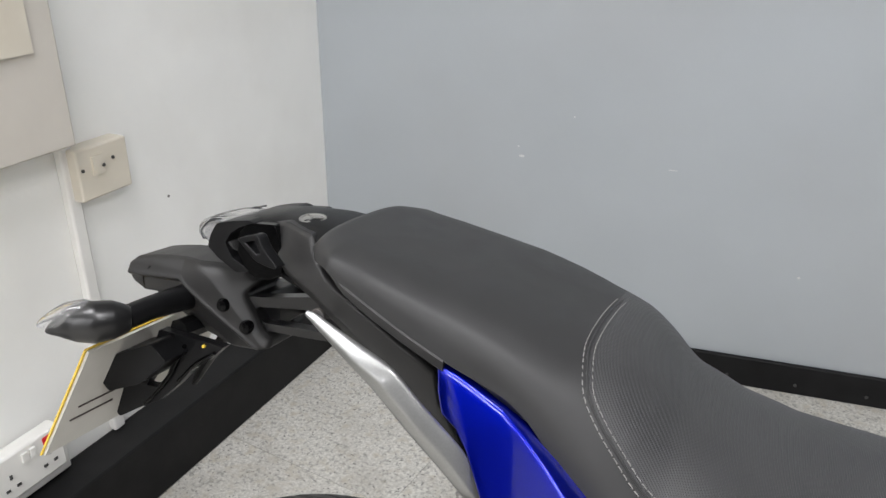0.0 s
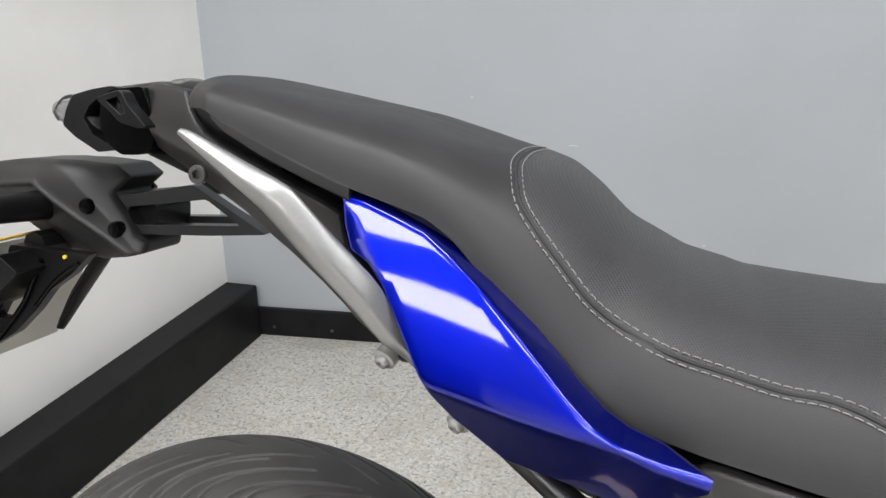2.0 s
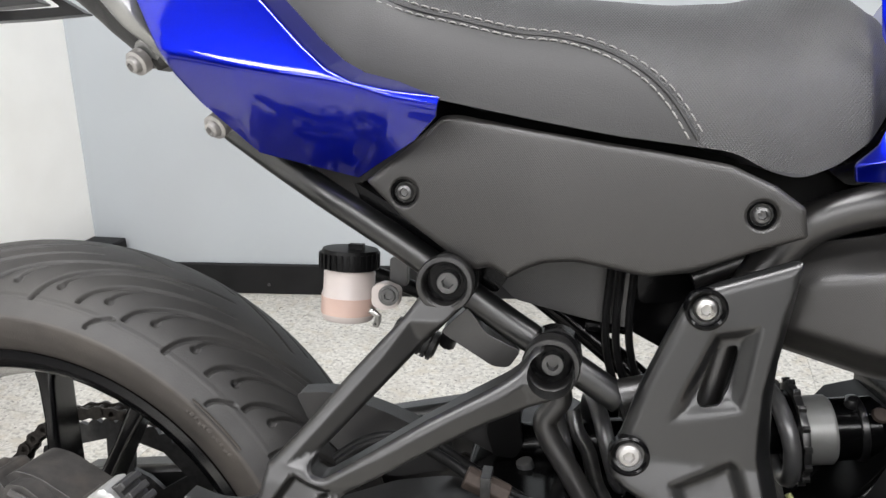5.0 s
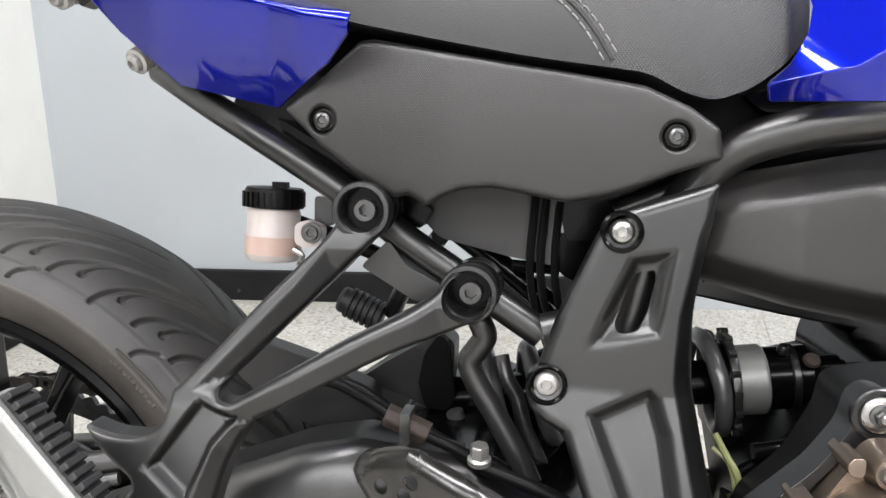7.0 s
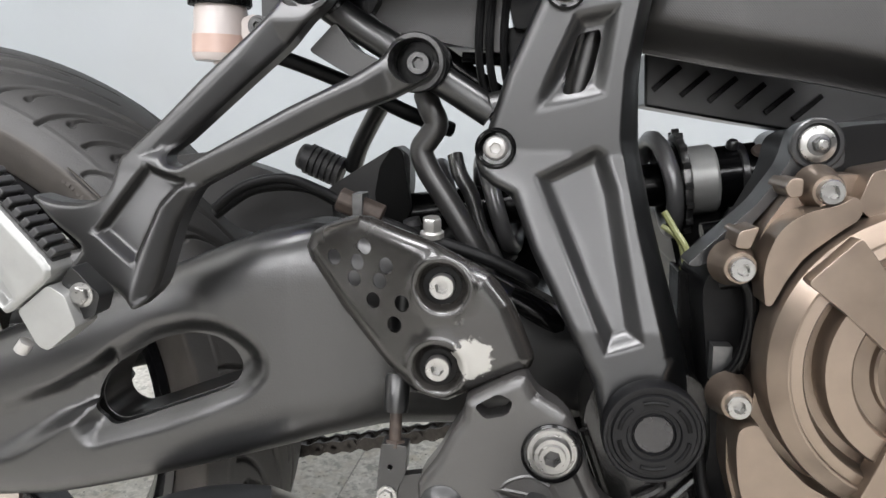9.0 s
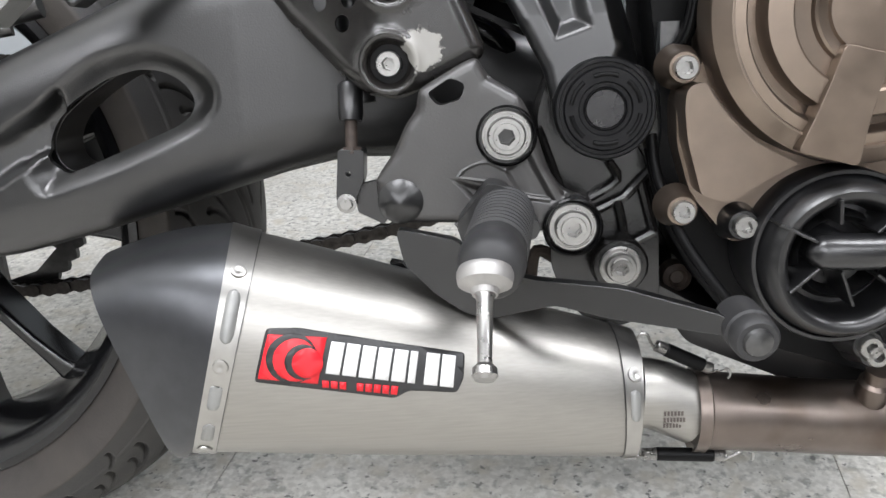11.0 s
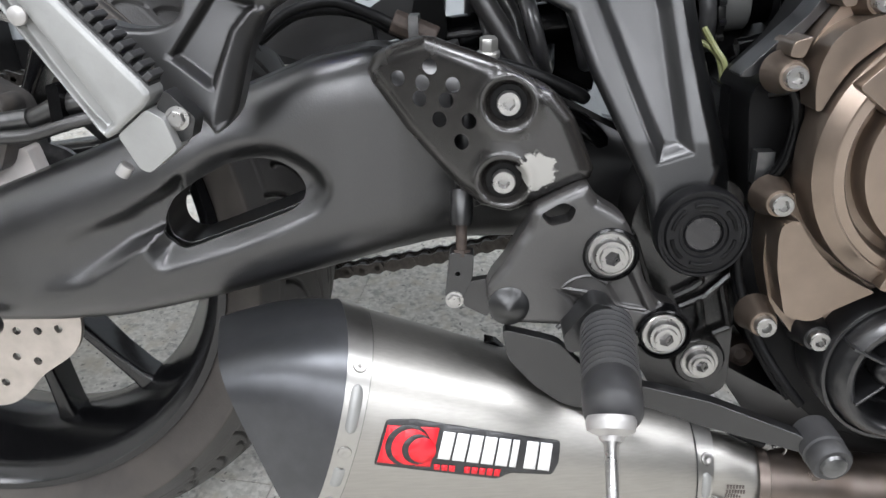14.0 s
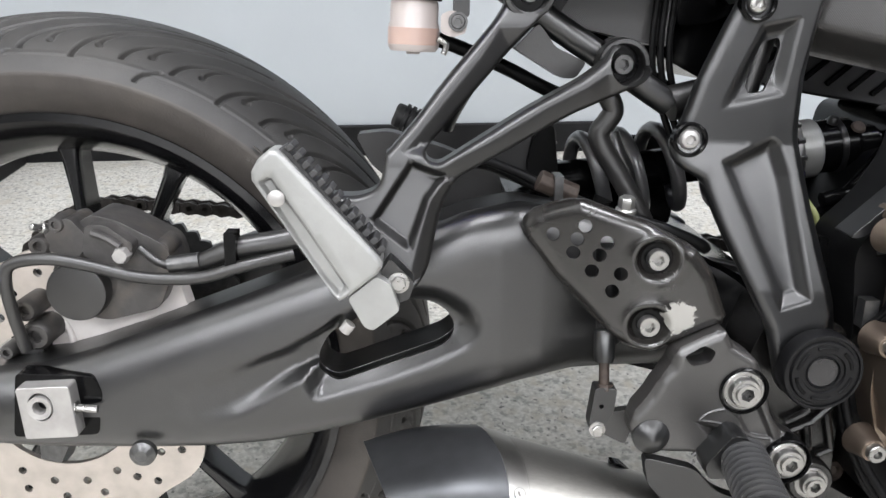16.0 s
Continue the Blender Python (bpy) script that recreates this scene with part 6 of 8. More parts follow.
def seat_skin(x, z):
    """The right flank of the seat at x and z."""
    lo, hi, w, p = soft(low_line, x), soft(top_line, x), seat_half(x), seat_power(x)
    u = max(0.0, min(0.9999, (z - lo) / max(1e-4, hi - lo)))
    return Vector((x, SEAT_Y - (w + SEAT_Y) * (1 - u ** p) ** (1 / p), z))


seam = [(0.227, 0.56), (0.23, 0.568), (0.239, 0.549), (0.253, 0.531), (0.27, 0.512), (0.287, 0.493), (0.306, 0.479), (0.336, 0.467), (0.37, 0.459), (0.403, 0.452), (0.427, 0.45), (0.452, 0.443), (0.474, 0.431), (0.49, 0.416), (0.505, 0.394)]
NX, NA = 190, 64
xs = [X0 + (X1 - X0) * (1 - math.cos(math.pi * min(1.0, k / NX))) / 2 * 0.35 + (X1 - X0) * (k / NX) * 0.65 for k in range(NX + 1)]
b = bmesh.new()
grid = []
for x in xs:
    row = [b.verts.new(seat_point(x, math.pi * k / NA)) for k in range(NA + 1)]
    grid.append(row)
for i in range(NX):
    for k in range(NA):
        f = b.faces.new((grid[i][k], grid[i + 1][k], grid[i + 1][k + 1], grid[i][k + 1]))
        c = f.calc_center_median()
        behind = c.x < 0.2295 or (c.x < seam[-1][0] and c.z < interp(c.x, [p[0] for p in seam], [p[1] for p in seam]))
        f.material_index = 0 if behind else 1
for end in (grid[0], grid[-1]):
    b.faces.new(end)
b.faces.new([r[0] for r in grid] + [r[-1] for r in grid][::-1])
seat = part("seat", b, [M_SEAT, M_SEATGRIP], bike, "black vinyl two-level seat with pale double stitching", angle=60)


def along(line, step):
    out, left = [], 0.0
    for p, q in zip(line, line[1:]):
        d = (q - p).length
        t = left
        while t < d:
            out.append(p + (q - p) * (t / d))
            t += step
        left = t - d
    return out


crest = [(0.232, 0.05), (0.230, 0.02), (0.229, -0.02), (0.229, -0.05), (0.2305, -0.075)]


def on_seat(x, y):
    """The seat's upper skin over a place of the plan."""
    lo, hi, w, p = soft(low_line, x), soft(top_line, x), seat_half(x), seat_power(x)
    u = min(0.9999, abs(y - SEAT_Y) / (w + SEAT_Y))
    return Vector((x, y, lo + (hi - lo) * (1 - u ** p) ** (1 / p)))


seam_pts = [on_seat(x, y) for x, y in crest] + [seat_skin(p[0], p[1]) for p in seam if p[0] > 0.2335 and p[1] < 0.552]
seam_line = smooth_line(seam_pts, 10)


def skin_normal(p):
    d = 0.002
    if p.z > soft(top_line, p.x) - 0.012:
        n = (on_seat(p.x + d, p.y) - on_seat(p.x, p.y)).cross(on_seat(p.x, p.y + d) - on_seat(p.x, p.y))
    else:
        n = (seat_skin(p.x + d, p.z) - seat_skin(p.x, p.z)).cross(seat_skin(p.x, p.z + d) - seat_skin(p.x, p.z))
    n.normalize()
    return n if n.dot(Vector((0, -0.5, 0.6))) > 0 else -n


part("seam_welt", tube(along(seam_line, 0.005), 0.0013, 8, 1), M_SEAT, seat)
b = bmesh.new()
spots = along(seam_line, 0.0066)
for side in (-1, 1):
    for q, r in zip(spots, spots[1:]):
        t = (r - q).normalized()
        nrm = skin_normal((q + r) / 2)
        o = nrm.cross(t).normalized() * (0.0040 * side)
        c = (q + r) / 2 + o + nrm * 0.0004
        tube([c - t * 0.0024 - nrm * 0.0004, c - t * 0.0012 + nrm * 0.0003, c + t * 0.0012 + nrm * 0.0003, c + t * 0.0024 - nrm * 0.0004], 0.00046, 6, 1, b)
part("stitching", b, M_THREAD, seat, "pale double row of stitching")
# seat base coloured near black for the shade under the seat edge
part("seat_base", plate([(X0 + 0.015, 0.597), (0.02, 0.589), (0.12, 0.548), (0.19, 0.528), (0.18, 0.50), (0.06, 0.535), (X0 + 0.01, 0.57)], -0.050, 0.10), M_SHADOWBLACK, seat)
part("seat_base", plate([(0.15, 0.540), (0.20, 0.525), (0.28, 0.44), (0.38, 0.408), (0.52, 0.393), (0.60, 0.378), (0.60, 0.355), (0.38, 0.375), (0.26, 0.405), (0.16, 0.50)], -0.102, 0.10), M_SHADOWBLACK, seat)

# silver grab rail
rail_keys = [((0.031, 0.586), (0.029, 0.582), -0.160), ((0.037, 0.5855), (0.034, 0.5785), -0.160), ((0.046, 0.581), (0.042, 0.5725), -0.160), ((0.105, 0.554), (0.087, 0.538), -0.158), ((0.128, 0.527), (0.113, 0.508), -0.151), ((0.155, 0.496), (0.146, 0.470), -0.139), ((0.165, 0.478), (0.158, 0.4535), -0.133), ((0.187, 0.440), (0.172, 0.440), -0.121), ((0.199, 0.428), (0.185, 0.426), -0.116), ((0.235, 0.398), (0.222, 0.391), -0.100)]
sections = []
for (p, q, y), (p2, q2, y2) in zip(rail_keys, rail_keys[1:]):
    n = max(2, round(math.dist(p, p2) / 0.004))
    for k in range(n):
        f = k / n
        sections.append([p[0] + (p2[0] - p[0]) * f, p[1] + (p2[1] - p[1]) * f, q[0] + (q2[0] - q[0]) * f, q[1] + (q2[1] - q[1]) * f, y + (y2 - y) * f])
for _ in range(3):
    sections = [sections[0]] + [[(a + 2 * m + c) / 4 for a, m, c in zip(*trio)] for trio in zip(sections, sections[1:], sections[2:])] + [sections[-1]]
rows = []
for px, pz, qx, qz, y in sections:
    p, q = Vector((px, 0, pz)), Vector((qx, 0, qz))
    w = (p - q).length
    rise = min(0.009, 0.5 * w)
    ring_ = []
    # top facet, soft ridge, lower facet, rounded edges and a flat back
    for f, d in ((0.0, 0.0), (0.025, 0.14), (0.08, 0.30), (0.20, 0.56), (0.34, 0.84), (0.39, 0.93), (0.43, 0.985), (0.47, 1.0), (0.52, 0.985), (0.57, 0.95), (0.70, 0.83), (0.84, 0.68), (0.94, 0.52), (0.985, 0.30), (1.0, 0.0)):
        v = p.lerp(q, f)
        ring_.append(Vector((v.x, y - rise * d, v.z)))
    for f in (0.9, 0.25):
        v = p.lerp(q, f)
        ring_.append(Vector((v.x, y + min(0.010, 0.5 * w), v.z)))
    rows.append(ring_)
grab = part("grab_rail", loft(rows), M_SILVER, bike, "silver painted passenger grab rail", angle=60)
screw(grab, (-0.008, -0.078, 0.548), 0.0072, "socket", M_CALIPER, h=0.004)
for at in [(0.152, -0.110, 0.433), (0.205, -0.108, 0.393)]:
    part("rail_lug", lathe([(0.0100, -0.012), (0.0105, -0.007), (0.0095, -0.0055), (0, -0.0055)], (at[0] + 0.003, at[1], at[2] + 0.003), (-0.3, -0.8, -0.5)), M_SILVER, grab)
    part("washer", lathe([(0.0085, -0.006), (0.0085, 0.0), (0.007, 0.001), (0, 0.001)], at, (-0.3, -0.8, -0.5)), M_DULLALU, grab)
    screw(grab, at, 0.0062, "button", M_DULLALU, axis=(-0.3, -0.8, -0.5), h=0.005)

# tail unit
def tail_row(x, top, low, w, p=3.2):
    out = []
    for k in range(28):
        a = 2 * math.pi * k / 28
        s, c = math.sin(a), math.cos(a)
        out.append((x + (0.012 if s < 0 else 0) * abs(s), 0.012 + w * math.copysign(abs(c) ** (2 / p), c), (top + low) / 2 + (top - low) / 2 * math.copysign(abs(s) ** (2 / p), s)))
    return out


tail = part("tail_unit", loft([tail_row(-0.128, 0.606, 0.585, 0.040), tail_row(-0.12, 0.612, 0.572, 0.043), tail_row(-0.09, 0.616, 0.566, 0.046), tail_row(-0.05, 0.617, 0.562, 0.056), tail_row(-0.01, 0.612, 0.555, 0.068), tail_row(0.05, 0.595, 0.54, 0.082)]), M_PLASTIC, bike, "black plastic tail cowl with lamp", angle=50)
lens = part("tail_lamp", loft([tail_row(-0.187, 0.594, 0.580, 0.030), tail_row(-0.180, 0.599, 0.574, 0.040), tail_row(-0.165, 0.602, 0.570, 0.046), tail_row(-0.140, 0.604, 0.570, 0.048)]), M_LENS, tail, "clear ribbed tail lamp lens")
for k in range(11):
    y = -0.030 + k * 0.0085
    part("lens_rib", tube([(-0.158, y, 0.6015), (-0.178 + 0.5 * max(0, abs(y - 0.012) - 0.02), y, 0.5985), (-0.1865 + 0.5 * max(0, abs(y - 0.012) - 0.02), y, 0.588), (-0.183 + 0.5 * max(0, abs(y - 0.012) - 0.02), y, 0.580)], 0.0009, 6, 3), M_CARBON, lens)
badge = part("oval_badge", lathe([(0.0135, -0.002), (0.0135, 0.0008), (0.0125, 0.0012), (0.0112, 0.0008), (0.0112, 0.0), (0, 0.0)], (-0.058, -0.012, 0.6160), (0.08, -0.2, 1), 28, squash=0.75), M_ALU, tail, "bright oval badge")
for k in range(3):
    a = radians(90 + 120 * k)
    part("badge_bar", tube([(-0.058, -0.012, 0.6163), (-0.058 + 0.0115 * math.cos(a), -0.012 - 0.0095 * math.sin(a), 0.6163 - 0.0018 * math.sin(a))], 0.0012, 6, 1), M_ZINC, badge)
tri = [(-0.102, 0.601), (-0.081, 0.608), (-0.077, 0.606), (-0.073, 0.597), (-0.056, 0.580), (-0.063, 0.579), (-0.081, 0.583), (-0.088, 0.590)]
trih = [(-0.092, 0.599), (-0.082, 0.6025), (-0.0755, 0.591), (-0.079, 0.5895)]
part("tail_hook", plate(fillet(tri, 0.003, 2), -0.072, -0.058, [trih]), M_PLASTIC, tail, bevel=0.002)
lamp_side = [(-0.160, 0.577), (-0.156, 0.590), (-0.149, 0.602), (-0.131, 0.607), (-0.112, 0.6105), (-0.104, 0.609), (-0.112, 0.606), (-0.122, 0.602), (-0.133, 0.594), (-0.139, 0.584), (-0.131, 0.570), (-0.108, 0.560), (-0.126, 0.556), (-0.147, 0.567)]
part("lamp_surround", plate(fillet(lamp_side, 0.002, 2), -0.040, 0.064), M_PLASTIC, tail, bevel=0.002)
inner_side = [(-0.122, 0.598), (-0.112, 0.608), (-0.082, 0.611), (-0.072, 0.585), (-0.074, 0.564), (-0.086, 0.556), (-0.104, 0.555), (-0.114, 0.561), (-0.124, 0.577)]
part("lamp_backing", plate(fillet(inner_side, 0.003, 2), -0.040, 0.064), M_GLOSSBLACK, tail, bevel=0.003)
strip = [(-0.096, 0.609), (-0.075, 0.614), (-0.038, 0.610), (-0.031, 0.597), (-0.022, 0.587), (-0.010, 0.578), (0.010, 0.5695), (0.036, 0.5605), (0.066, 0.549), (0.100, 0.5375), (0.1145, 0.531), (0.117, 0.521), (0.121, 0.507), (0.145, 0.478), (0.178, 0.434), (0.162, 0.429), (0.128, 0.452), (0.094, 0.475), (0.073, 0.487), (0.048, 0.500), (0.020, 0.517), (-0.013, 0.532), (-0.045, 0.547), (-0.082, 0.563), (-0.088, 0.578)]
cowl_crease = [(-0.10, 0.612), (-0.091, 0.596), (-0.082, 0.584), (-0.072, 0.5765), (-0.05, 0.568), (-0.024, 0.560), (0.02, 0.540), (0.07, 0.512), (0.12, 0.475), (0.18, 0.42)]
below_crease = cowl_crease + [(0.18, 0.30), (-0.20, 0.30), (-0.20, 0.63)]


def strip_form(x, z):
    d = inside(below_crease, x, z)
    return interp(x, (-0.1, -0.02, 0.06, 0.125, 0.25), (-0.036, -0.064, -0.087, -0.105, -0.112)) + 0.25 * max(0.0, z - 0.57) + 0.95 * (d + math.hypot(d, 0.0016)) / 2 + rounded(inside(strip, x, z), 0.004, 0.004)


pressed_sheet("side_strip", fillet(strip, 0.003, 3), strip_form, M_HOUSING, tail, "satin black plastic side of the tail cowl", (), 0.007, 0.014, [(below_crease, (-0.004, -0.0018, 0.0, 0.0018, 0.004))], (0.001, 0.0025, 0.004))
rows = []
for k in range(19):
    x = -0.012 + 0.139 * k / 18
    z = soft(low_line, max(x, 0.010)) + max(0.0, 0.010 - x) * 0.75
    y = -(seat_half(x) + 0.0015) * (1 - 0.12 * (1 - ramp01(x, -0.012, 0.03)))
    h = 0.003 + 0.004 * ramp01(x, 0.0, 0.06)
    rows.append([(x, y + 0.012, z + 0.001), (x, y + 0.0015, z + 0.0012), (x, y, z), (x, y, z - h), (x, y + 0.0012, z - h - 0.0012), (x, y + 0.012, z - h - 0.0012)])
part("seat_lip", loft(rows), M_HOUSING, seat, "black plastic lip under the seat edge", angle=30)
part("under_tray", plate([(-0.11, 0.56), (0.05, 0.555), (0.14, 0.53), (0.2, 0.45), (0.16, 0.44), (0.06, 0.50), (-0.03, 0.53)], -0.02, 0.05), M_PLASTIC, tail, bevel=0.004)

# number plate carrier with lamp housing, indicator and plate
arm_out = [(-0.165, 0.511), (-0.128, 0.516), (-0.07, 0.528), (-0.044, 0.514), (0.002, 0.489), (-0.053, 0.484), (-0.136, 0.479), (-0.155, 0.493)]
arm_hole = [(-0.135, 0.504), (-0.056, 0.516), (-0.023, 0.495), (-0.126, 0.488), (-0.136, 0.496)]
carrier = part("plate_carrier", plate(fillet(arm_out, 0.004, 3), 0.008, 0.024, [fillet(arm_hole, 0.003, 3)]), M_PUMP, bike, "black plastic number plate carrier", bevel=0.003)
part("far_arm", plate(fillet(arm_out, 0.004, 3), 0.07, 0.084, [fillet(arm_hole, 0.003, 3)]), M_PUMP, carrier, bevel=0.003)
part("cross_bridge", plate(fillet([(-0.165, 0.511), (-0.128, 0.516), (-0.114, 0.504), (-0.115, 0.481), (-0.154, 0.48)], 0.004, 3), 0.02, 0.075), M_PLASTIC, carrier, bevel=0.003)
house = [(-0.304, 0.514), (-0.301, 0.525), (-0.290, 0.5335), (-0.270, 0.538), (-0.249, 0.541), (-0.217, 0.543), (-0.190, 0.543), (-0.157, 0.540), (-0.139, 0.530), (-0.148, 0.517), (-0.133, 0.497), (-0.122, 0.480), (-0.112, 0.474), (-0.112, 0.465), (-0.133, 0.459), (-0.165, 0.4535), (-0.204, 0.4545), (-0.230, 0.459), (-0.245, 0.472), (-0.258, 0.487), (-0.268, 0.495), (-0.285, 0.493), (-0.300, 0.502)]
house_round = fillet(house, 0.003, 3)
ridge_a = [(-0.32, 0.511), (-0.263, 0.516), (-0.227, 0.520), (-0.218, 0.512), (-0.187, 0.494), (-0.151, 0.475), (-0.10, 0.446)]
ridge_b = [(-0.214, 0.548), (-0.193, 0.534), (-0.181, 0.525), (-0.157, 0.504), (-0.130, 0.478), (-0.10, 0.448)]
ridge_c = [(-0.30, 0.494), (-0.251, 0.489), (-0.219, 0.484), (-0.188, 0.472), (-0.164, 0.458), (-0.14, 0.44)]
below = ridge_a + [(-0.10, 0.30), (-0.32, 0.30)]
above = ridge_b + [(-0.05, 0.448), (-0.05, 0.70), (-0.214, 0.70)]
lowest = ridge_c + [(-0.14, 0.30), (-0.30, 0.30)]
crown = [(-0.34, 0.531), (-0.27, 0.534), (-0.225, 0.530), (-0.205, 0.536), (-0.16, 0.532), (-0.10, 0.531), (-0.10, 0.62), (-0.34, 0.62)]


def house_form(x, z):
    """A faceted shell: sharp ridges run down it, with faces falling away to both sides."""
    y = -0.006 + rounded(inside(house_round, x, z), 0.005, 0.005) + 0.05 * max(0.0, -0.20 - x)
    for poly, fall in ((below, 0.30), (above, 0.62), (lowest, 0.45), (crown, 0.8)):
        d = inside(poly, x, z)
        y += fall * (d + math.hypot(d, 0.006 if poly is crown else 0.0010)) / 2
    # a shallow step under the long ridge, and a groove along it
    d = inside(below, x, z)
    return y + 0.0022 * ramp01(d, -0.0005, 0.0025) - 0.0016 * math.exp(-((d + 0.002) / 0.0025) ** 2)


fold_rows = (-0.003, -0.0012, 0.0, 0.0012, 0.003)
housing = pressed_sheet("lamp_housing", house_round, house_form, M_HOUSING, carrier, "matt black number plate lamp housing", (), 0.006, 0.05, [(below, (-0.006, -0.004, -0.002, -0.0008, 0.0004, 0.0014, 0.0026, 0.005)), (above, fold_rows), (lowest, fold_rows), (crown, fold_rows)], (0.0008, 0.002, 0.0035, 0.005))
part("housing_seam", tube([(-0.284, house_form(-0.284, 0.496) - 0.0002, 0.496), (-0.281, house_form(-0.281, 0.512) - 0.0002, 0.512), (-0.268, house_form(-0.268, 0.527) - 0.0002, 0.527)], 0.0009, 6, 4), M_SOFTRUBBER, housing)
for at in [(-0.167, 0, 0.504), (-0.138, 0, 0.485)]:
    part("housing_screw", lathe([(0.0075, -0.004), (0.0075, 0.002), (0.006, 0.0045), (0, 0.005)], (at[0], house_form(at[0], at[2]), at[2]), n=16), M_GLOSSBLACK, housing)
stalk = [(-0.222, 0.004, 0.500), (-0.226, -0.045, 0.501), (-0.231, -0.078, 0.498)]
ind_pts = [(-0.226, -0.076, 0.498), (-0.236, -0.088, 0.4985), (-0.247, -0.103, 0.498), (-0.260, -0.114, 0.496), (-0.274, -0.122, 0.492), (-0.284, -0.127, 0.488)]
ind_r = [0.012, 0.0195, 0.0215, 0.0175, 0.0085, 0.0015]
indicator = part("indicator", tube(ind_pts, ind_r, 24, 6, flat=((0, 0, 1), 0.86)), M_PUMP, bike, "black indicator with clear lens on a rubber stalk")
part("stalk", tube(stalk, [0.0145, 0.0125, 0.0125], 16, 5), M_PLASTIC, indicator)
part("lens", tube([(x - 0.008, y - 0.002, z + 0.0055) for x, y, z in ind_pts[1:]], [0.009, 0.0172, 0.0158, 0.0085, 0.0020], 24, 6, flat=((0, 0, 1), 0.86)), M_LENS, indicator, "clear indicator lens")
part("indicator", tube([(x, 0.024 - y, z) for x, y, z in ind_pts], ind_r, 20, 6, flat=((0, 0, 1), 0.86)), M_PUMP, bike, "black indicator on the far side")
part("far_housing", tube([(-0.216, 0.085, 0.516), (-0.20, 0.085, 0.518), (-0.18, 0.085, 0.517), (-0.160, 0.085, 0.512)], [0.003, 0.008, 0.0085, 0.003], 14, 5), M_HOUSING, carrier)
tp, bp = [(-0.259, -0.1, 0.463), (-0.329, -0.1, 0.327)]
tl = Vector((tp[0], 0.13, tp[2] + 0.004))
bl = Vector((bp[0], 0.13, bp[2] + 0.004))
tr_, br_ = Vector(tp), Vector(bp)
nb = (tr_ - br_).cross(tl - br_).normalized()
if nb.x < 0:
    nb = -nb
for nm, off, mt, lb in (("number_plate", 0.0, M_PLATEBACK, "pale plastic number plate seen from behind"),):
    b = bmesh.new()
    fr = [b.verts.new(v + nb * 0.0015) for v in (tr_, tl, bl, br_)]
    bk = [b.verts.new(v - nb * 0.0015) for v in (tr_, tl, bl, br_)]
    b.faces.new(fr)
    b.faces.new(bk[::-1])
    for i in range(4):
        b.faces.new((fr[i - 1], fr[i], bk[i], bk[i - 1]))
    plate_ob = part(nm, b, mt, bike, lb)
b = bmesh.new()
fr = [b.verts.new(v - nb * 0.0017 + (v - (tr_ + bl) / 2).normalized() * 0.003) for v in (tr_, tl, bl, br_)]
bk = [b.verts.new(v - nb * 0.0035 + (v - (tr_ + bl) / 2).normalized() * 0.003) for v in (tr_, tl, bl, br_)]
b.faces.new(fr)
b.faces.new(bk[::-1])
for i in range(4):
    b.faces.new((fr[i - 1], fr[i], bk[i], bk[i - 1]))
part("reflective_front", b, M_YELLOW, plate_ob, "yellow reflective front sheet")
up = (tr_ - br_).normalized()
for k, (f, w) in enumerate(((0.42, 0.05), (0.30, 0.06))):
    c = br_ + (tr_ - br_) * f + Vector((0, 0.045, 0)) + nb * 0.0018
    part("print_bar", box(c, (0.0006, w, 0.002)), M_INK, plate_ob)
stay = [(-0.223, -0.01, 0.464), (-0.239, -0.015, 0.432), (-0.263, -0.02, 0.395), (-0.28, -0.03, 0.358)]
web = [(-0.241, 0.465), (-0.156, 0.463), (-0.176, 0.443), (-0.199, 0.427), (-0.217, 0.405), (-0.242, 0.381), (-0.276, 0.361), (-0.301, 0.345), (-0.306, 0.348), (-0.292, 0.389), (-0.255, 0.428)]
web_hole = [(-0.261, 0.394), (-0.247, 0.417), (-0.232, 0.431), (-0.224, 0.431), (-0.231, 0.414), (-0.245, 0.396)]
bracket_web = part("plate_bracket", plate(fillet(web, 0.003, 2), -0.02, -0.008, [fillet(web_hole, 0.002, 2)]), M_PLASTIC, carrier, bevel=0.0015)
part("bracket_rib", tube([(-0.205, -0.022, 0.455), (-0.215, -0.022, 0.435), (-0.23, -0.022, 0.408), (-0.262, -0.022, 0.371)], 0.0022, 8), M_GLOSSBLACK, bracket_web)
part("bracket_rib", tube([(-0.166, -0.022, 0.455), (-0.191, -0.022, 0.437), (-0.214, -0.022, 0.411)], 0.0022, 8), M_GLOSSBLACK, bracket_web)
part("brass_insert", lathe([(0.0018, -0.002), (0.0018, 0.002), (0, 0.002)], (-0.181, -0.02, 0.459)), M_YELLOW, bracket_web, "small brass threaded insert")
part("plate_stay", tube([(x + 0.01, y + 0.10, z) for x, y, z in stay], [0.014, 0.013, 0.012, 0.006], 8, 3, flat=((0, 1, 0), 0.5)), M_PLASTIC, carrier)
part("cross_stay", tube([stay[0], (stay[0][0] + 0.004, 0.04, stay[0][2]), (stay[0][0] + 0.008, 0.09, stay[0][2])], 0.013, 8, 1), M_PLASTIC, carrier)
blk = [(-0.303, 0.416), (-0.293, 0.431), (-0.222, 0.464), (-0.201, 0.449), (-0.236, 0.416), (-0.28, 0.396)]
part("reflector_block", plate(fillet(blk, 0.004, 2), -0.055, 0.0), M_PLASTIC, carrier, "black plastic block behind the plate", bevel=0.003)

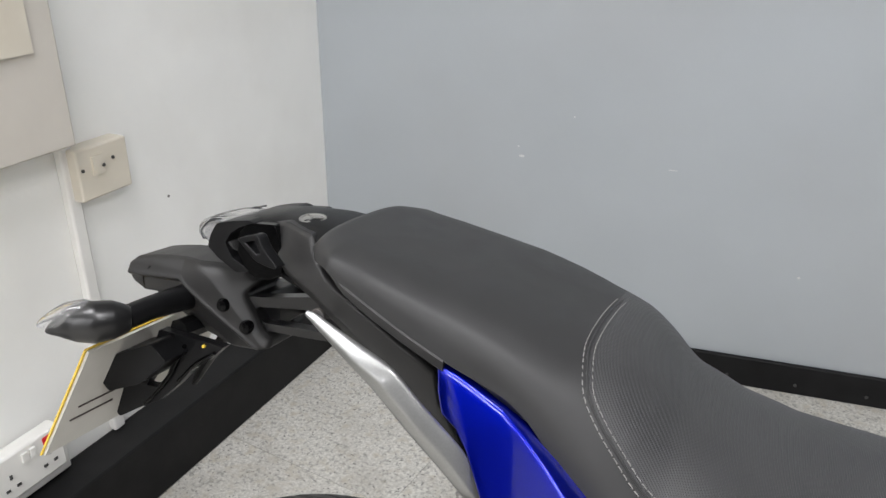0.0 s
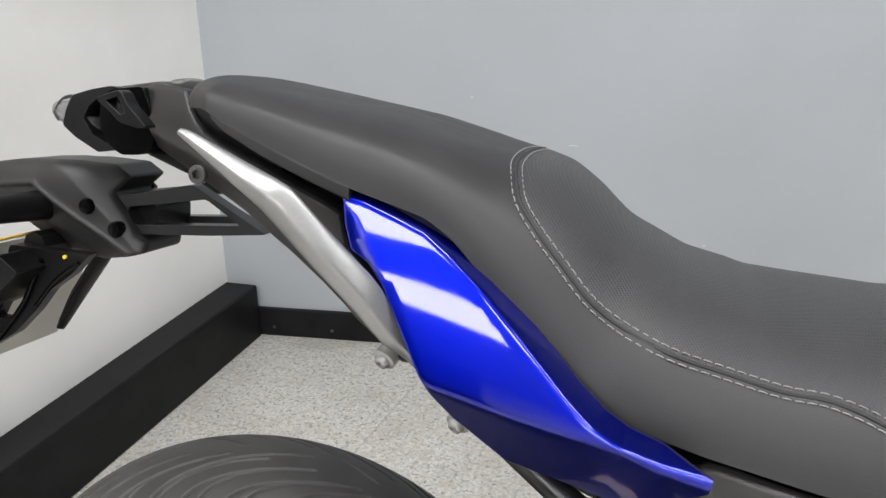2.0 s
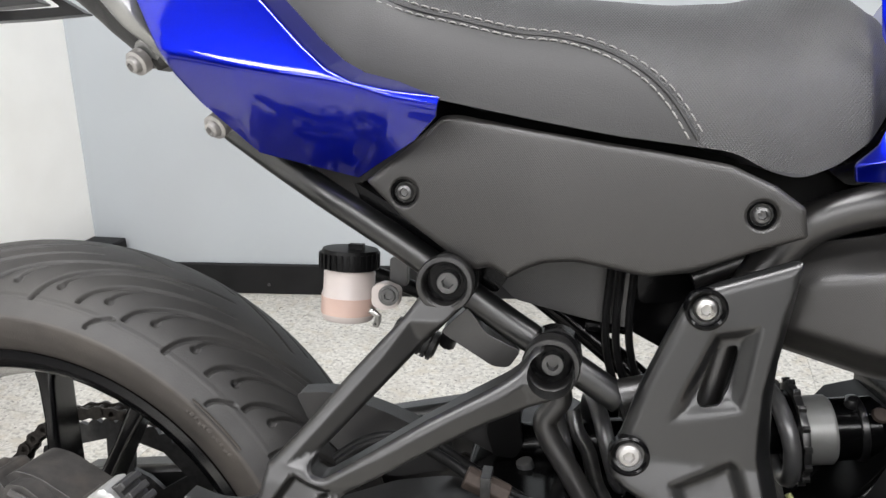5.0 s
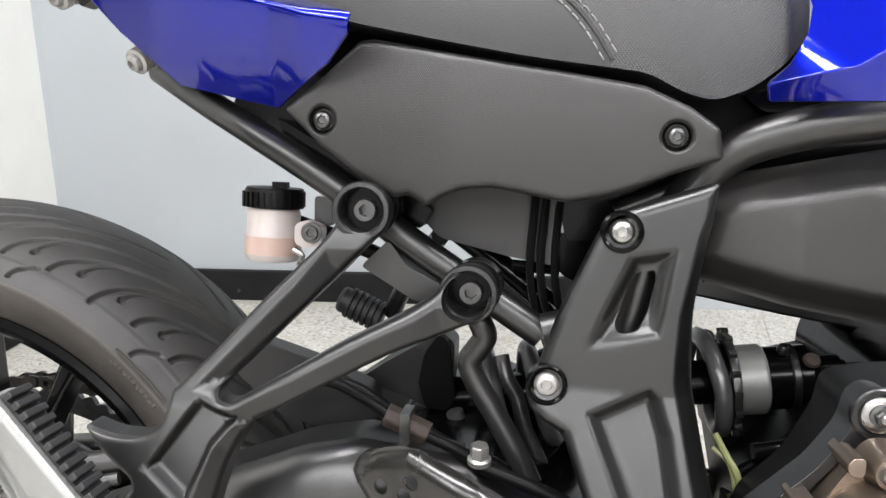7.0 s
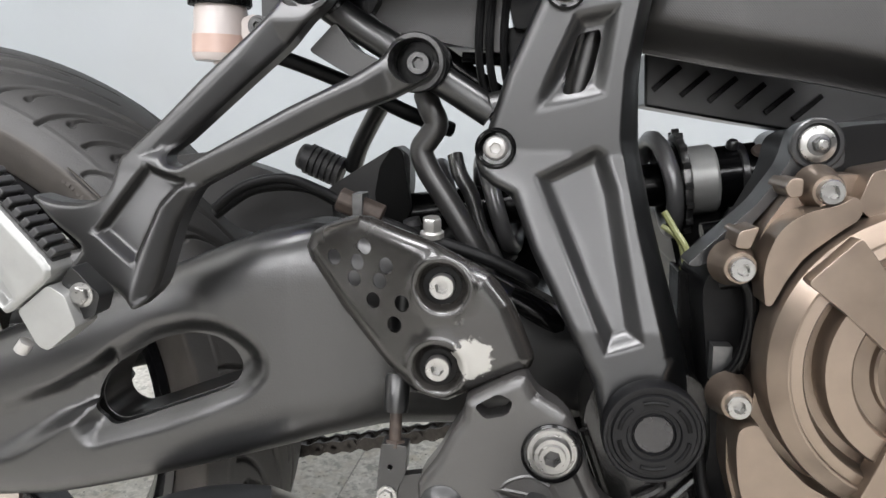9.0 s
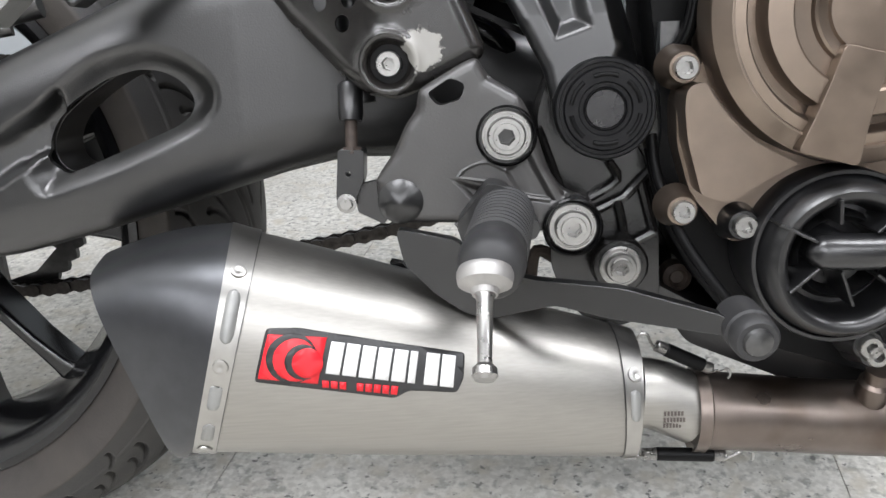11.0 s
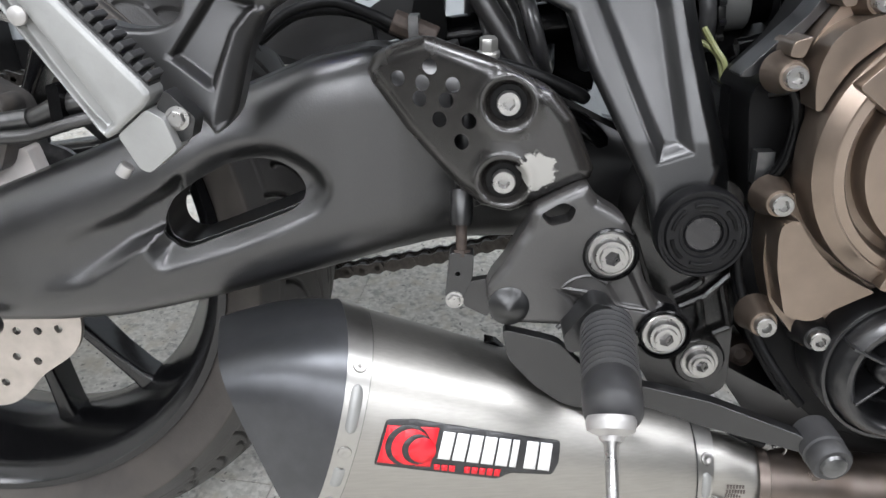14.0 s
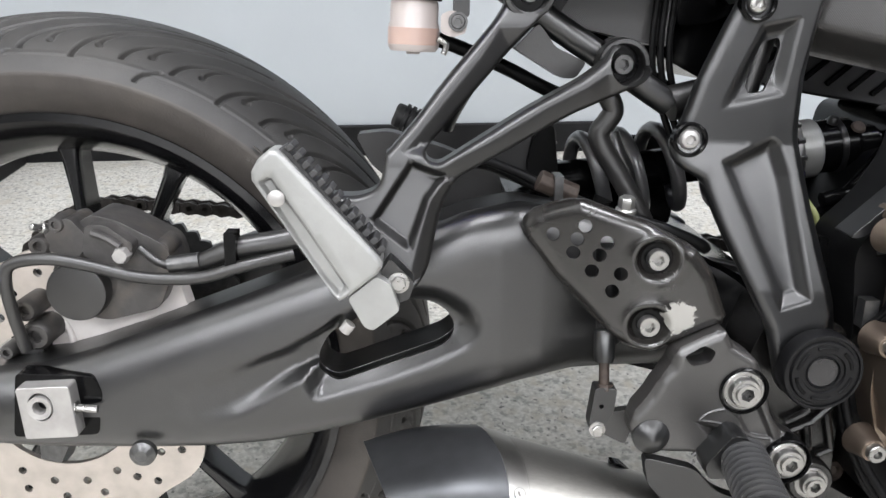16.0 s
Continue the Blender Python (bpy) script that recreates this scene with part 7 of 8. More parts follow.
# fuel tank corner, airbox flank and what lies under it
tk = [(0.586, -0.15, 0.383), (0.588, -0.148, 0.373), (0.635, -0.15, 0.374), (0.682, -0.155, 0.375), (0.668, -0.175, 0.418), (0.67, -0.16, 0.469), (0.597, -0.13, 0.477), (0.601, -0.126, 0.454), (0.613, -0.128, 0.426), (0.609, -0.134, 0.412), (0.598, -0.147, 0.395), (0.595, -0.158, 0.384), (0.626, -0.168, 0.391)]
b = bmesh.new()
vs = [b.verts.new(p) for p in tk]
for f in ((0, 1, 2, 12, 11), (2, 3, 4, 12), (0, 11, 10), (11, 12, 9, 10), (12, 4, 5, 6, 8, 9), (6, 7, 8)):
    b.faces.new([vs[i] for i in f])
bmesh.ops.recalc_face_normals(b, faces=b.faces)
if sum(f.normal.y for f in b.faces) > 0:
    bmesh.ops.reverse_faces(b, faces=b.faces)
me = bpy.data.meshes.new("tank_cover")
b.to_mesh(me)
b.free()
me.materials.append(M_BLUE)
me.polygons.foreach_set("use_smooth", [True] * len(me.polygons))
part("tank_cover", me, M_BLUE, bike, "glossy metallic blue tank side cover", thick=0.004, bevel=0.006, seg=4)
tank_rows = []
for x, top, w in ((0.66, 0.50, 0.10), (0.70, 0.56, 0.125), (0.78, 0.62, 0.14), (0.90, 0.64, 0.14)):
    tank_rows.append([(x, w * math.copysign(abs(math.cos(a)) ** 0.8, math.cos(a)), 0.43 + (top - 0.43) * math.copysign(abs(math.sin(a)) ** 0.8, math.sin(a)) if math.sin(a) > 0 else 0.43 + 0.03 * math.sin(a)) for a in (2 * math.pi * k / 24 for k in range(24))])
part("fuel_tank", loft(tank_rows), M_BLUE, bike, "blue fuel tank behind the seat nose", angle=60)

box_line = [(0.547, 0.274), (0.558, 0.322), (0.575, 0.333), (0.622, 0.343), (0.657, 0.35), (0.722, 0.36), (0.735, 0.237), (0.666, 0.251), (0.614, 0.259)]
upper_fold = [(0.576, 0.321), (0.655, 0.327), (0.72, 0.332)]


def box_y(x, z):
    e = inside(box_line, x, z)
    y = -0.145 + 0.022 * (1 - ramp01(e, 0.0, 0.022))
    fz = interp(x, [p[0] for p in upper_fold], [p[1] for p in upper_fold])
    return y + 0.55 * max(0.0, z - fz) + 0.35 * max(0.0, 0.612 - x)


pressed_sheet("airbox_cover", fillet(box_line, 0.012, 4), box_y, M_COVER, bike, "large dark textured plastic airbox side cover", (), 0.008, 0.004, (), (0.003, 0.006, 0.010, 0.015, 0.022))
tray = [(0.583, 0.28), (0.63, 0.28), (0.693, 0.263), (0.815, 0.247), (0.818, 0.222), (0.765, 0.225), (0.705, 0.221), (0.65, 0.229), (0.585, 0.24)]
tray_ob = part("airbox_floor", plate(tray, 0.015, 0.08), M_PUMP, bike, "black ribbed airbox floor", bevel=0.002)
for k in range(6):
    c = [(0.6, 0.261), (0.704, 0.24)]
    x = c[0][0] + (c[1][0] - c[0][0]) * k / 5
    z = c[0][1] + (c[1][1] - c[0][1]) * k / 5
    part("floor_rib", box((x, 0.013, z), (0.004, 0.004, 0.026), rot=Matrix.Rotation(radians(48), 4, "Y")), M_GLOSSBLACK, tray_ob)

core = [(0.499, 0.389), (0.565, 0.374), (0.609, 0.384), (0.681, 0.386), (0.788, 0.388), (0.794, 0.333), (0.576, 0.319), (0.564, 0.336), (0.514, 0.319)]
part("tank_apron", plate(fillet([(0.582, 0.38), (0.597, 0.383), (0.619, 0.415), (0.645, 0.403), (0.642, 0.371), (0.595, 0.37)], 0.004), -0.115, 0.08), M_GLOSSBLACK, bike, "", bevel=0.003)
part("upper_frame_shroud", plate(core, -0.07, 0.07), M_GLOSSBLACK, bike, bevel=0.003)

# battery box and the loom under the side cover
bb = [(0.387, 0.303), (0.381, 0.326), (0.422, 0.331), (0.478, 0.326), (0.48, 0.271), (0.45, 0.276), (0.405, 0.286)]
battery = part("battery_box", plate(fillet(bb, 0.004), -0.09, 0.06), M_COVER, bike, "black plastic battery box", bevel=0.003)
fill = [(0.478, 0.322), (0.512, 0.329), (0.553, 0.343), (0.574, 0.35), (0.572, 0.318), (0.539, 0.301), (0.507, 0.288), (0.486, 0.287)]
part("frame_web", plate(fillet([(0.473, 0.288), (0.548, 0.304), (0.558, 0.275), (0.539, 0.253), (0.517, 0.246), (0.483, 0.263)], 0.004), -0.064, 0.02), M_GLOSSBLACK, battery, bevel=0.003)
part("loom_cover", plate(fillet(fill, 0.004), -0.084, 0.0), M_GLOSSBLACK, battery, bevel=0.003)
part("box_lip", tube([(0.452, -0.08, 0.269), (0.483, -0.08, 0.268)], 0.004, 8, 1), M_GLOSSBLACK, battery)
for k, (a, y) in enumerate(((1000, -0.1), (1018, -0.098), (1042, -0.09))):
    pts = [(p[0], y, p[2]) for p in [(0.101, -0.1, 0.335), (0.099, -0.1, 0.299), (0.098, -0.1, 0.281), (0.099, -0.1, 0.261), (0.104, -0.1, 0.241), (0.114, -0.1, 0.215), (0.126, -0.1, 0.19)]]
    dx = 0.098
    x = interp(a, (0, 1568), [0.098, 0.672])
    part("cable", tube([(x + p[0] - dx, p[1], p[2]) for p in pts], 0.0026, 8, 4), M_SOFTRUBBER, battery)

# brake fluid reservoir
rc = (0.292, -0.09, 0.29)
res_axis = Vector((0.03, 0, 1)).normalized()
reservoir = part("brake_reservoir", lathe([(0.0165, -0.024), (0.0185, -0.021), (0.0185, -0.006), (0.0175, -0.004), (0.0175, 0.008), (0.0165, 0.0115)], rc, res_axis, 36), M_BOTTLE, bike, "milky brake fluid reservoir with black cap")
part("fluid_band", lathe([(0.0178, -0.0195), (0.01878, -0.0193), (0.01878, -0.0075), (0.0178, -0.0073)], rc, res_axis, 36), M_FLUID, reservoir, "pink brake fluid showing through")
cap_p = [(0.0196, 0.0115), (0.0196, 0.0225), (0.0186, 0.0245), (0.012, 0.025), (0, 0.025)]
res_cap = part("reservoir_cap", lathe(cap_p, rc, res_axis, 48), M_SOFTRUBBER, reservoir, "ribbed black screw cap")
for k in range(28):
    a = 2 * math.pi * k / 28
    part("cap_rib", box(Vector(rc) + Vector((0.0197 * math.cos(a), 0.0197 * math.sin(a), 0.017)), (0.0022, 0.0018, 0.010), rot=Matrix.Rotation(a, 4, "Z")), M_SOFTRUBBER, res_cap)
part("cap_stop", box(Vector(rc) + Vector((0.006, -0.004, 0.026)), (0.010, 0.006, 0.005)), M_SOFTRUBBER, res_cap)
part("spout", lathe([(0.005, -0.026), (0.005, -0.022)], rc, res_axis, 12), M_BOTTLE, reservoir)
tab = [(0.311, 0.292), (0.319, 0.295), (0.33, 0.291), (0.329, 0.279), (0.319, 0.276), (0.311, 0.279)]
part("reservoir_tab", plate(fillet(tab, 0.003, 3), -0.104, -0.094), M_BOTTLE, reservoir, bevel=0.001)
rb = (0.323, -0.106, 0.287)
part("tab_washer", lathe([(0.0068, -0.002), (0.0068, 0.001), (0, 0.001)], rb), M_DARKSTEEL, reservoir)
screw(reservoir, rb, 0.005, "socket", M_DARKSTEEL, h=0.003)
part("clip", tube([(0.309, -0.1, 0.275), (0.315, -0.1, 0.271), (0.313, -0.1, 0.264)], 0.0022, 8, 3), M_ZINC, reservoir)
stem = [(0.32, 0.31), (0.332, 0.309), (0.332, 0.29), (0.32, 0.292)]
part("reservoir_stay", plate(fillet(stem, 0.003), -0.09, -0.082), M_COATED, reservoir, bevel=0.001)

# rear shock: coil spring lying lengthwise, with its collars
s0, s1 = [(0.393, -0.02, 0.155), (0.607, -0.02, 0.185)]
sv0, sv1 = Vector(s0), Vector(s1)
sd = sv1 - sv0
u, v, w = basis(sd)
shock = part("shock_absorber", lathe([(0.016, 0), (0.016, sd.length * 0.95), (0.026, sd.length * 0.96), (0.03, sd.length * 0.98), (0.03, sd.length * 1.0), (0.021, sd.length * 1.01), (0.021, sd.length * 1.24), (0.014, sd.length * 1.25), (0.014, sd.length * 1.35)], s0, sd, 28), M_GLOSSBLACK, bike, "black rear shock absorber with grey coil spring")
coil = []
for k in range(6 * 18 + 13):
    a = 2 * math.pi * k / 18
    coil.append(sv0 + sd * min(0.958, 0.10 + 0.86 * k / 108) + (u * math.cos(a) + v * math.sin(a)) * 0.034)
part("coil_spring", tube(coil, 0.0062, 12, 1), material("grey_spring_paint", (0.13, 0.13, 0.132), 0.3, metal=0.5, vary=0.1, scale=60.0), shock, "grey painted coil spring")
collar = part("spring_collar", ring([(0.022, -0.002), (0.0355, -0.002), (0.0362, 0.0), (0.0355, 0.003), (0.022, 0.004)], sv1, sd, 36), M_DARKSTEEL, shock, "notched steel spring collar")
for k in range(16):
    a = 2 * math.pi * k / 16
    r_ = u * math.cos(a) + v * math.sin(a)
    part("collar_tooth", tube([sv1 + r_ * 0.0365 - sd.normalized() * 0.002, sv1 + r_ * 0.0365 + sd.normalized() * 0.003], 0.0026, 6, 1), M_DARKSTEEL, collar)
part("label_band", lathe([(0.0232, -0.002), (0.0250, 0.0), (0.0250, 0.017), (0.0232, 0.019)], sv1 + sd.normalized() * 0.006, sd, 32), M_PALEALU, shock, "silver band")
part("damper_cap", lathe([(0.0225, 0.0), (0.0225, 0.034), (0.017, 0.040), (0.010, 0.042), (0.010, 0.06), (0, 0.06)], sv1 + sd.normalized() * 0.020, sd, 28), M_GLOSSBLACK, shock)
part("damper_ring", ring([(0.0222, 0.0), (0.0238, 0.001), (0.0238, 0.005), (0.0222, 0.006)], sv1 + sd.normalized() * 0.040, sd, 32), M_PUMP, shock)
part("damper_stud", lathe([(0.0045, 0), (0.0045, 0.004), (0.003, 0.006), (0, 0.006)], sv1 + sd.normalized() * 0.034 + Vector((0, -0.010, 0.021)), (0, -0.4, 0.9), 12), M_PUMP, shock)
part("red_dot", lathe([(0.006, 0), (0.005, 0.002), (0, 0.0022)], sv1 + sd.normalized() * 0.05 + Vector((0, -0.022, 0.017)), (0, -0.7, 0.7)), M_RUST, shock)
hose = [(0.430, -0.100, 0.245), (0.434, -0.105, 0.236), (0.438, -0.105, 0.226), (0.433, -0.105, 0.217), (0.4285, -0.105, 0.209), (0.4335, -0.106, 0.196), (0.4465, -0.108, 0.1765), (0.459, -0.110, 0.156), (0.466, -0.110, 0.143), (0.473, -0.110, 0.128)]
part("breather_hose", tube(hose, 0.0078, 18), M_HOSE, bike, "thick black rubber hose")
part("inner_hose", tube([(0.447, -0.07, 0.205), (0.451, -0.075, 0.192), (0.459, -0.075, 0.178), (0.465, -0.075, 0.157), (0.473, -0.075, 0.141), (0.480, -0.075, 0.125)], 0.0055, 12), M_DARKSTEEL, bike)
part("cable", tube([(0.291, -0.11, 0.169), (0.311, -0.11, 0.184), (0.338, -0.11, 0.19), (0.366, -0.12, 0.183), (0.394, -0.13, 0.171), (0.423, -0.13, 0.16), (0.452, -0.14, 0.151), (0.48, -0.14, 0.142), (0.502, -0.14, 0.132)], 0.0036, 10), M_SOFTRUBBER, bike, "black brake cable")
part("cable", tube([(0.283, -0.09, 0.163), (0.311, -0.09, 0.181), (0.347, -0.09, 0.183), (0.38, -0.1, 0.17), (0.418, -0.1, 0.15), (0.486, -0.1, 0.115), (0.528, -0.1, 0.086)], 0.004, 10), M_SOFTRUBBER, bike)
conn = [(0.381, -0.135, 0.18), (0.408, -0.135, 0.169)]
connector = part("cable_clip", tube([conn[0], conn[1]], 0.008, 8, 1, flat=((0, 0, 1), 1.0)), M_RUST, bike, "weathered brown cable connector", bevel=0.001)
part("clip_band", box(Vector(conn[0]) * 0.5 + Vector(conn[1]) * 0.5, (0.006, 0.019, 0.019)), M_DARKSTEEL, connector)
banjo = (0.441, -0.15, 0.16)
master = part("brake_union", lathe([(0.0072, 0), (0.0072, 0.003), (0.0058, 0.004), (0.0058, 0.011), (0.005, 0.012), (0, 0.012)], banjo, (0, -0.2, 1), 12, hexes=(2, 3, 4)), M_ALU, bike, "bright brake hose union bolt")
part("union_hose", tube([(0.439, -0.15, 0.158), (0.456, -0.15, 0.153), (0.477, -0.15, 0.146), (0.497, -0.148, 0.137), (0.502, -0.145, 0.133)], 0.0042, 10), M_SOFTRUBBER, master)
cyl = [(0.426, -0.17, 0.142), (0.43, -0.172, 0.072)]
part("master_cylinder", tube([cyl[0], cyl[1]], 0.0085, 16, 1), M_COATED, bike, "black rear brake master cylinder", bevel=0.001)
for pts, r in ([(0.487, -0.12, 0.116), (0.508, -0.12, 0.106), (0.524, -0.11, 0.089)], 0.009), ([(0.502, -0.11, 0.092), (0.528, -0.1, 0.071)], 0.012), ([(0.61, -0.09, 0.158), (0.631, -0.09, 0.163), (0.645, -0.1, 0.175)], 0.006), ([(0.603, -0.09, 0.143), (0.633, -0.08, 0.161), (0.659, -0.08, 0.195)], 0.005):
    part("cable", tube(pts, r, 10, 5), M_GLOSSBLACK, bike)
part("olive_wire", tube([(0.584, -0.1, 0.172), (0.591, -0.105, 0.16), (0.597, -0.11, 0.15), (0.599, -0.11, 0.138)], 0.0022, 8), M_OLIVE, bike, "thin olive green wire")
part("olive_wire", tube([(0.583, -0.1, 0.163), (0.593, -0.105, 0.155), (0.597, -0.11, 0.139)], 0.0018, 8), M_OLIVE, bike)

# added black plate that stands for the deep shade behind the shock
part("dark_shock_backing", plate(fillet([(0.437, 0.142), (0.447, 0.158), (0.463, 0.177), (0.484, 0.188), (0.52, 0.190), (0.54, 0.15), (0.53, 0.085), (0.455, 0.09), (0.43, 0.11)], 0.005, 3), 0.040, 0.052), M_SHADOWBLACK, bike, bevel=0.002)

# mudguard pieces behind the bracket
fin = [(0.336, 0.168), (0.358, 0.184), (0.4, 0.21), (0.41, 0.202), (0.41, 0.179), (0.406, 0.151), (0.393, 0.15), (0.371, 0.16)]
hugger = part("mudguard", plate(fillet(fin, 0.004), -0.03, 0.0), M_HOUSING, bike, "dark plastic inner mudguard", bevel=0.004)
# a black plate on the face draws the shaded hollow; nothing is cut in
part("mudguard_hollow_shade", plate(fillet([(0.399, 0.210), (0.406, 0.206), (0.4125, 0.163), (0.407, 0.153), (0.391, 0.154), (0.385, 0.173), (0.389, 0.195)], 0.004), -0.040, -0.031), M_SHADOWBLACK, hugger, bevel=0.002)
part("mudguard_flap", plate(fillet([(0.246, 0.202), (0.272, 0.205), (0.314, 0.193), (0.359, 0.175), (0.363, 0.153), (0.321, 0.144), (0.291, 0.151), (0.258, 0.179)], 0.006), -0.07, -0.05), M_HOUSING, hugger, bevel=0.006)
rubber = [(0.268, 0.17, 0.193), (0.313, 0.17, 0.174)]
farpeg = part("passenger_footpeg", tube([rubber[0], rubber[1]], 0.0135, 14, 1), M_PEGRUBBER, bike, "ribbed black rubber footpeg on the far side", bevel=0.004)
for k in range(6):
    c = Vector(rubber[0]).lerp(Vector(rubber[1]), 0.25 + 0.13 * k)
    part("rib", ring([(0.012, -0.0026), (0.0160, -0.0020), (0.0160, 0.0020), (0.012, 0.0026)], c, Vector(rubber[1]) - Vector(rubber[0]), 16), M_PEGRUBBER, farpeg)
part("far_bracket", tube([(0.375, 0.12, 0.265), (0.347, 0.15, 0.227), (0.331, 0.16, 0.199), (0.323, 0.17, 0.179)], 0.009, 10), M_COATED, bike)
part("rear_harness", tube([(0.274, 0, 0.285), (0.323, 0, 0.269), (0.368, 0, 0.251), (0.403, 0, 0.234), (0.436, 0.02, 0.221)], 0.0062, 12), M_SOFTRUBBER, bike)

# rear brake caliper on its silver bracket
brack = [(0.005, 0.020), (0.008, 0.052), (0.020, 0.072), (0.034, 0.084), (0.06, 0.078), (0.085, 0.082), (0.115, 0.093), (0.121, 0.070), (0.10, 0.052), (0.066, 0.038), (0.031, 0.020)]
caliper = part("brake_caliper", plate(fillet([(0.04, 0.135), (0.06, 0.15), (0.078, 0.146), (0.113, 0.127), (0.118, 0.11), (0.105, 0.079), (0.066, 0.069), (0.037, 0.076), (0.025, 0.096)], 0.006, 3), -0.128, -0.085), M_CALIPER, bike, "grimy grey rear brake caliper", bevel=0.005, seg=3)
pale = part("caliper_bracket", plate(fillet(brack, 0.004), -0.11, -0.092), M_BRACKETALU, caliper, "pale alloy caliper bracket", bevel=0.003)
part("bracket_ridge", tube([(0.019, -0.109, 0.070), (0.027, -0.109, 0.056), (0.029, -0.109, 0.040), (0.022, -0.109, 0.026)], [0.002, 0.0032, 0.0036, 0.002], 10, 5), M_BRACKETALU, pale)
part("bracket_ridge", tube([(0.072, -0.109, 0.046), (0.082, -0.109, 0.057), (0.094, -0.109, 0.0635), (0.110, -0.109, 0.066)], [0.002, 0.0034, 0.0034, 0.002], 10, 5), M_BRACKETALU, pale)
part("piston_cover", lathe([(0.0222, -0.02), (0.0222, 0.006), (0.0212, 0.0085), (0.0195, 0.009), (0, 0.009)], (0.049, -0.13, 0.094), n=36), M_HOSE, caliper, "round black piston cover")
part("caliper_body", plate(fillet([(0.029, 0.143), (0.048, 0.149), (0.062, 0.132), (0.052, 0.119), (0.031, 0.124)], 0.004), -0.135, -0.1), M_CALIPER, caliper, bevel=0.003)
part("caliper_arm", plate(fillet([(0.061, 0.145), (0.075, 0.145), (0.094, 0.131), (0.089, 0.118), (0.072, 0.113), (0.057, 0.124)], 0.004), -0.14, -0.1), M_CALIPER, caliper, bevel=0.004)
for at, r in zip([(0.025, -0.13, 0.128), (0.009, -0.13, 0.079), (0.015, -0.13, 0.059), (-0.008, -0.13, 0.046), (0.039, -0.13, 0.144), (0.108, -0.12, 0.123)], (0.008, 0.009, 0.011, 0.006, 0.006, 0.008)):
    part("caliper_pin", lathe([(r, -0.02), (r, 0.004), (r * 0.8, 0.007), (r * 0.45, 0.007), (r * 0.4, 0.003), (0, 0.003)], at, n=18), M_CALIPER, caliper)
part("brake_hose", tube([(0.009, -0.14, 0.05), (0.006, -0.145, 0.078), (0.006, -0.15, 0.106), (0.012, -0.15, 0.119), (0.036, -0.15, 0.123), (0.063, -0.15, 0.119), (0.101, -0.15, 0.11), (0.141, -0.15, 0.11), (0.173, -0.15, 0.119), (0.207, -0.14, 0.125)], 0.0045, 12), M_HOSE, caliper, "black rubber brake hose")
part("brake_hose", tube([(0.097, -0.135, 0.127), (0.114, -0.14, 0.117), (0.138, -0.14, 0.118), (0.167, -0.14, 0.129), (0.199, -0.135, 0.134), (0.222, -0.13, 0.139)], [0.003, 0.003, 0.006, 0.008, 0.008, 0.008], 12), M_HOSE, caliper)
part("hose_crimp", tube([(0.119, -0.142, 0.117), (0.141, -0.142, 0.12)], 0.0065, 12, 1), M_DARKSTEEL, caliper)
part("bleed_nipple", lathe([(0.0042, -0.004), (0.0042, 0.002), (0.0026, 0.003), (0.0026, 0.010), (0.0015, 0.011), (0, 0.011)], (0.030, -0.134, 0.141), (-0.5, -0.8, 0.3), 12, hexes=(0, 1)), M_ZINC, caliper, "small zinc bleed nipple")
part("banjo_bolt", lathe([(0.0062, -0.004), (0.0062, 0.003), (0.005, 0.005), (0, 0.005)], (0.086, -0.142, 0.124), n=12, hexes=(0, 1)), M_DULLALU, caliper, "dull alloy union bolt")
part("caliper_rib", tube([(0.066, -0.142, 0.140), (0.076, -0.142, 0.136), (0.085, -0.142, 0.130)], 0.003, 8, 3), M_CALIPER, caliper)
part("hose_clip", box((0.165, -0.145, 0.128), (0.008, 0.016, 0.03)), M_GLOSSBLACK, caliper)
mb = [(-0.015, 0.02), (-0.001, 0.063), (0.014, 0.045), (0.011, 0.016)]
part("bracket_lug", plate(fillet(mb, 0.003), -0.125, -0.09), M_COATED, caliper, bevel=0.002)

# engine: dark case, bronze clutch cover, black water pump
case = [(0.592, 0.144), (0.619, 0.171), (0.635, 0.203), (0.637, 0.222), (0.664, 0.228), (0.774, 0.235), (0.855, -0.123), (0.741, -0.104), (0.669, -0.083), (0.626, -0.042), (0.597, 0.02), (0.603, 0.047), (0.599, 0.087)]
engine = part("engine", plate(fillet(case, 0.012, 4), -0.178, -0.115), M_SOFTRUBBER, bike, "black engine case with bronze clutch cover", bevel=0.006)
cl = [(0.631, 0.198), (0.64, 0.203), (0.671, 0.204), (0.718, 0.202), (0.763, 0.153), (0.801, 0.038), (0.711, 0.022), (0.668, 0.018), (0.652, -0.009), (0.637, -0.012), (0.63, -0.002), (0.614, 0.017), (0.606, 0.045), (0.605, 0.071), (0.6185, 0.085), (0.617, 0.112), (0.620, 0.138), (0.612, 0.154), (0.616, 0.175)]
clutch = part("clutch_cover", plate(fillet(cl, 0.006, 3), -0.200, -0.175), M_BRONZE, engine, "bronze painted clutch cover", bevel=0.004, seg=3)
pads = [[(0.614, 0.14), (0.612, 0.153), (0.613, 0.164), (0.617, 0.175), (0.623, 0.182), (0.632, 0.187), (0.645, 0.190), (0.652, 0.195), (0.656, 0.189), (0.654, 0.183), (0.648, 0.179), (0.638, 0.171), (0.63, 0.164), (0.623, 0.153), (0.617, 0.14)],
        [(0.606, 0.076), (0.615, 0.079), (0.619, 0.072), (0.628, 0.06), (0.64, 0.048), (0.658, 0.038), (0.665, 0.035), (0.655, 0.03), (0.642, 0.023), (0.634, 0.017), (0.628, 0.016), (0.615, 0.019), (0.612, 0.03), (0.607, 0.048), (0.605, 0.066)]]
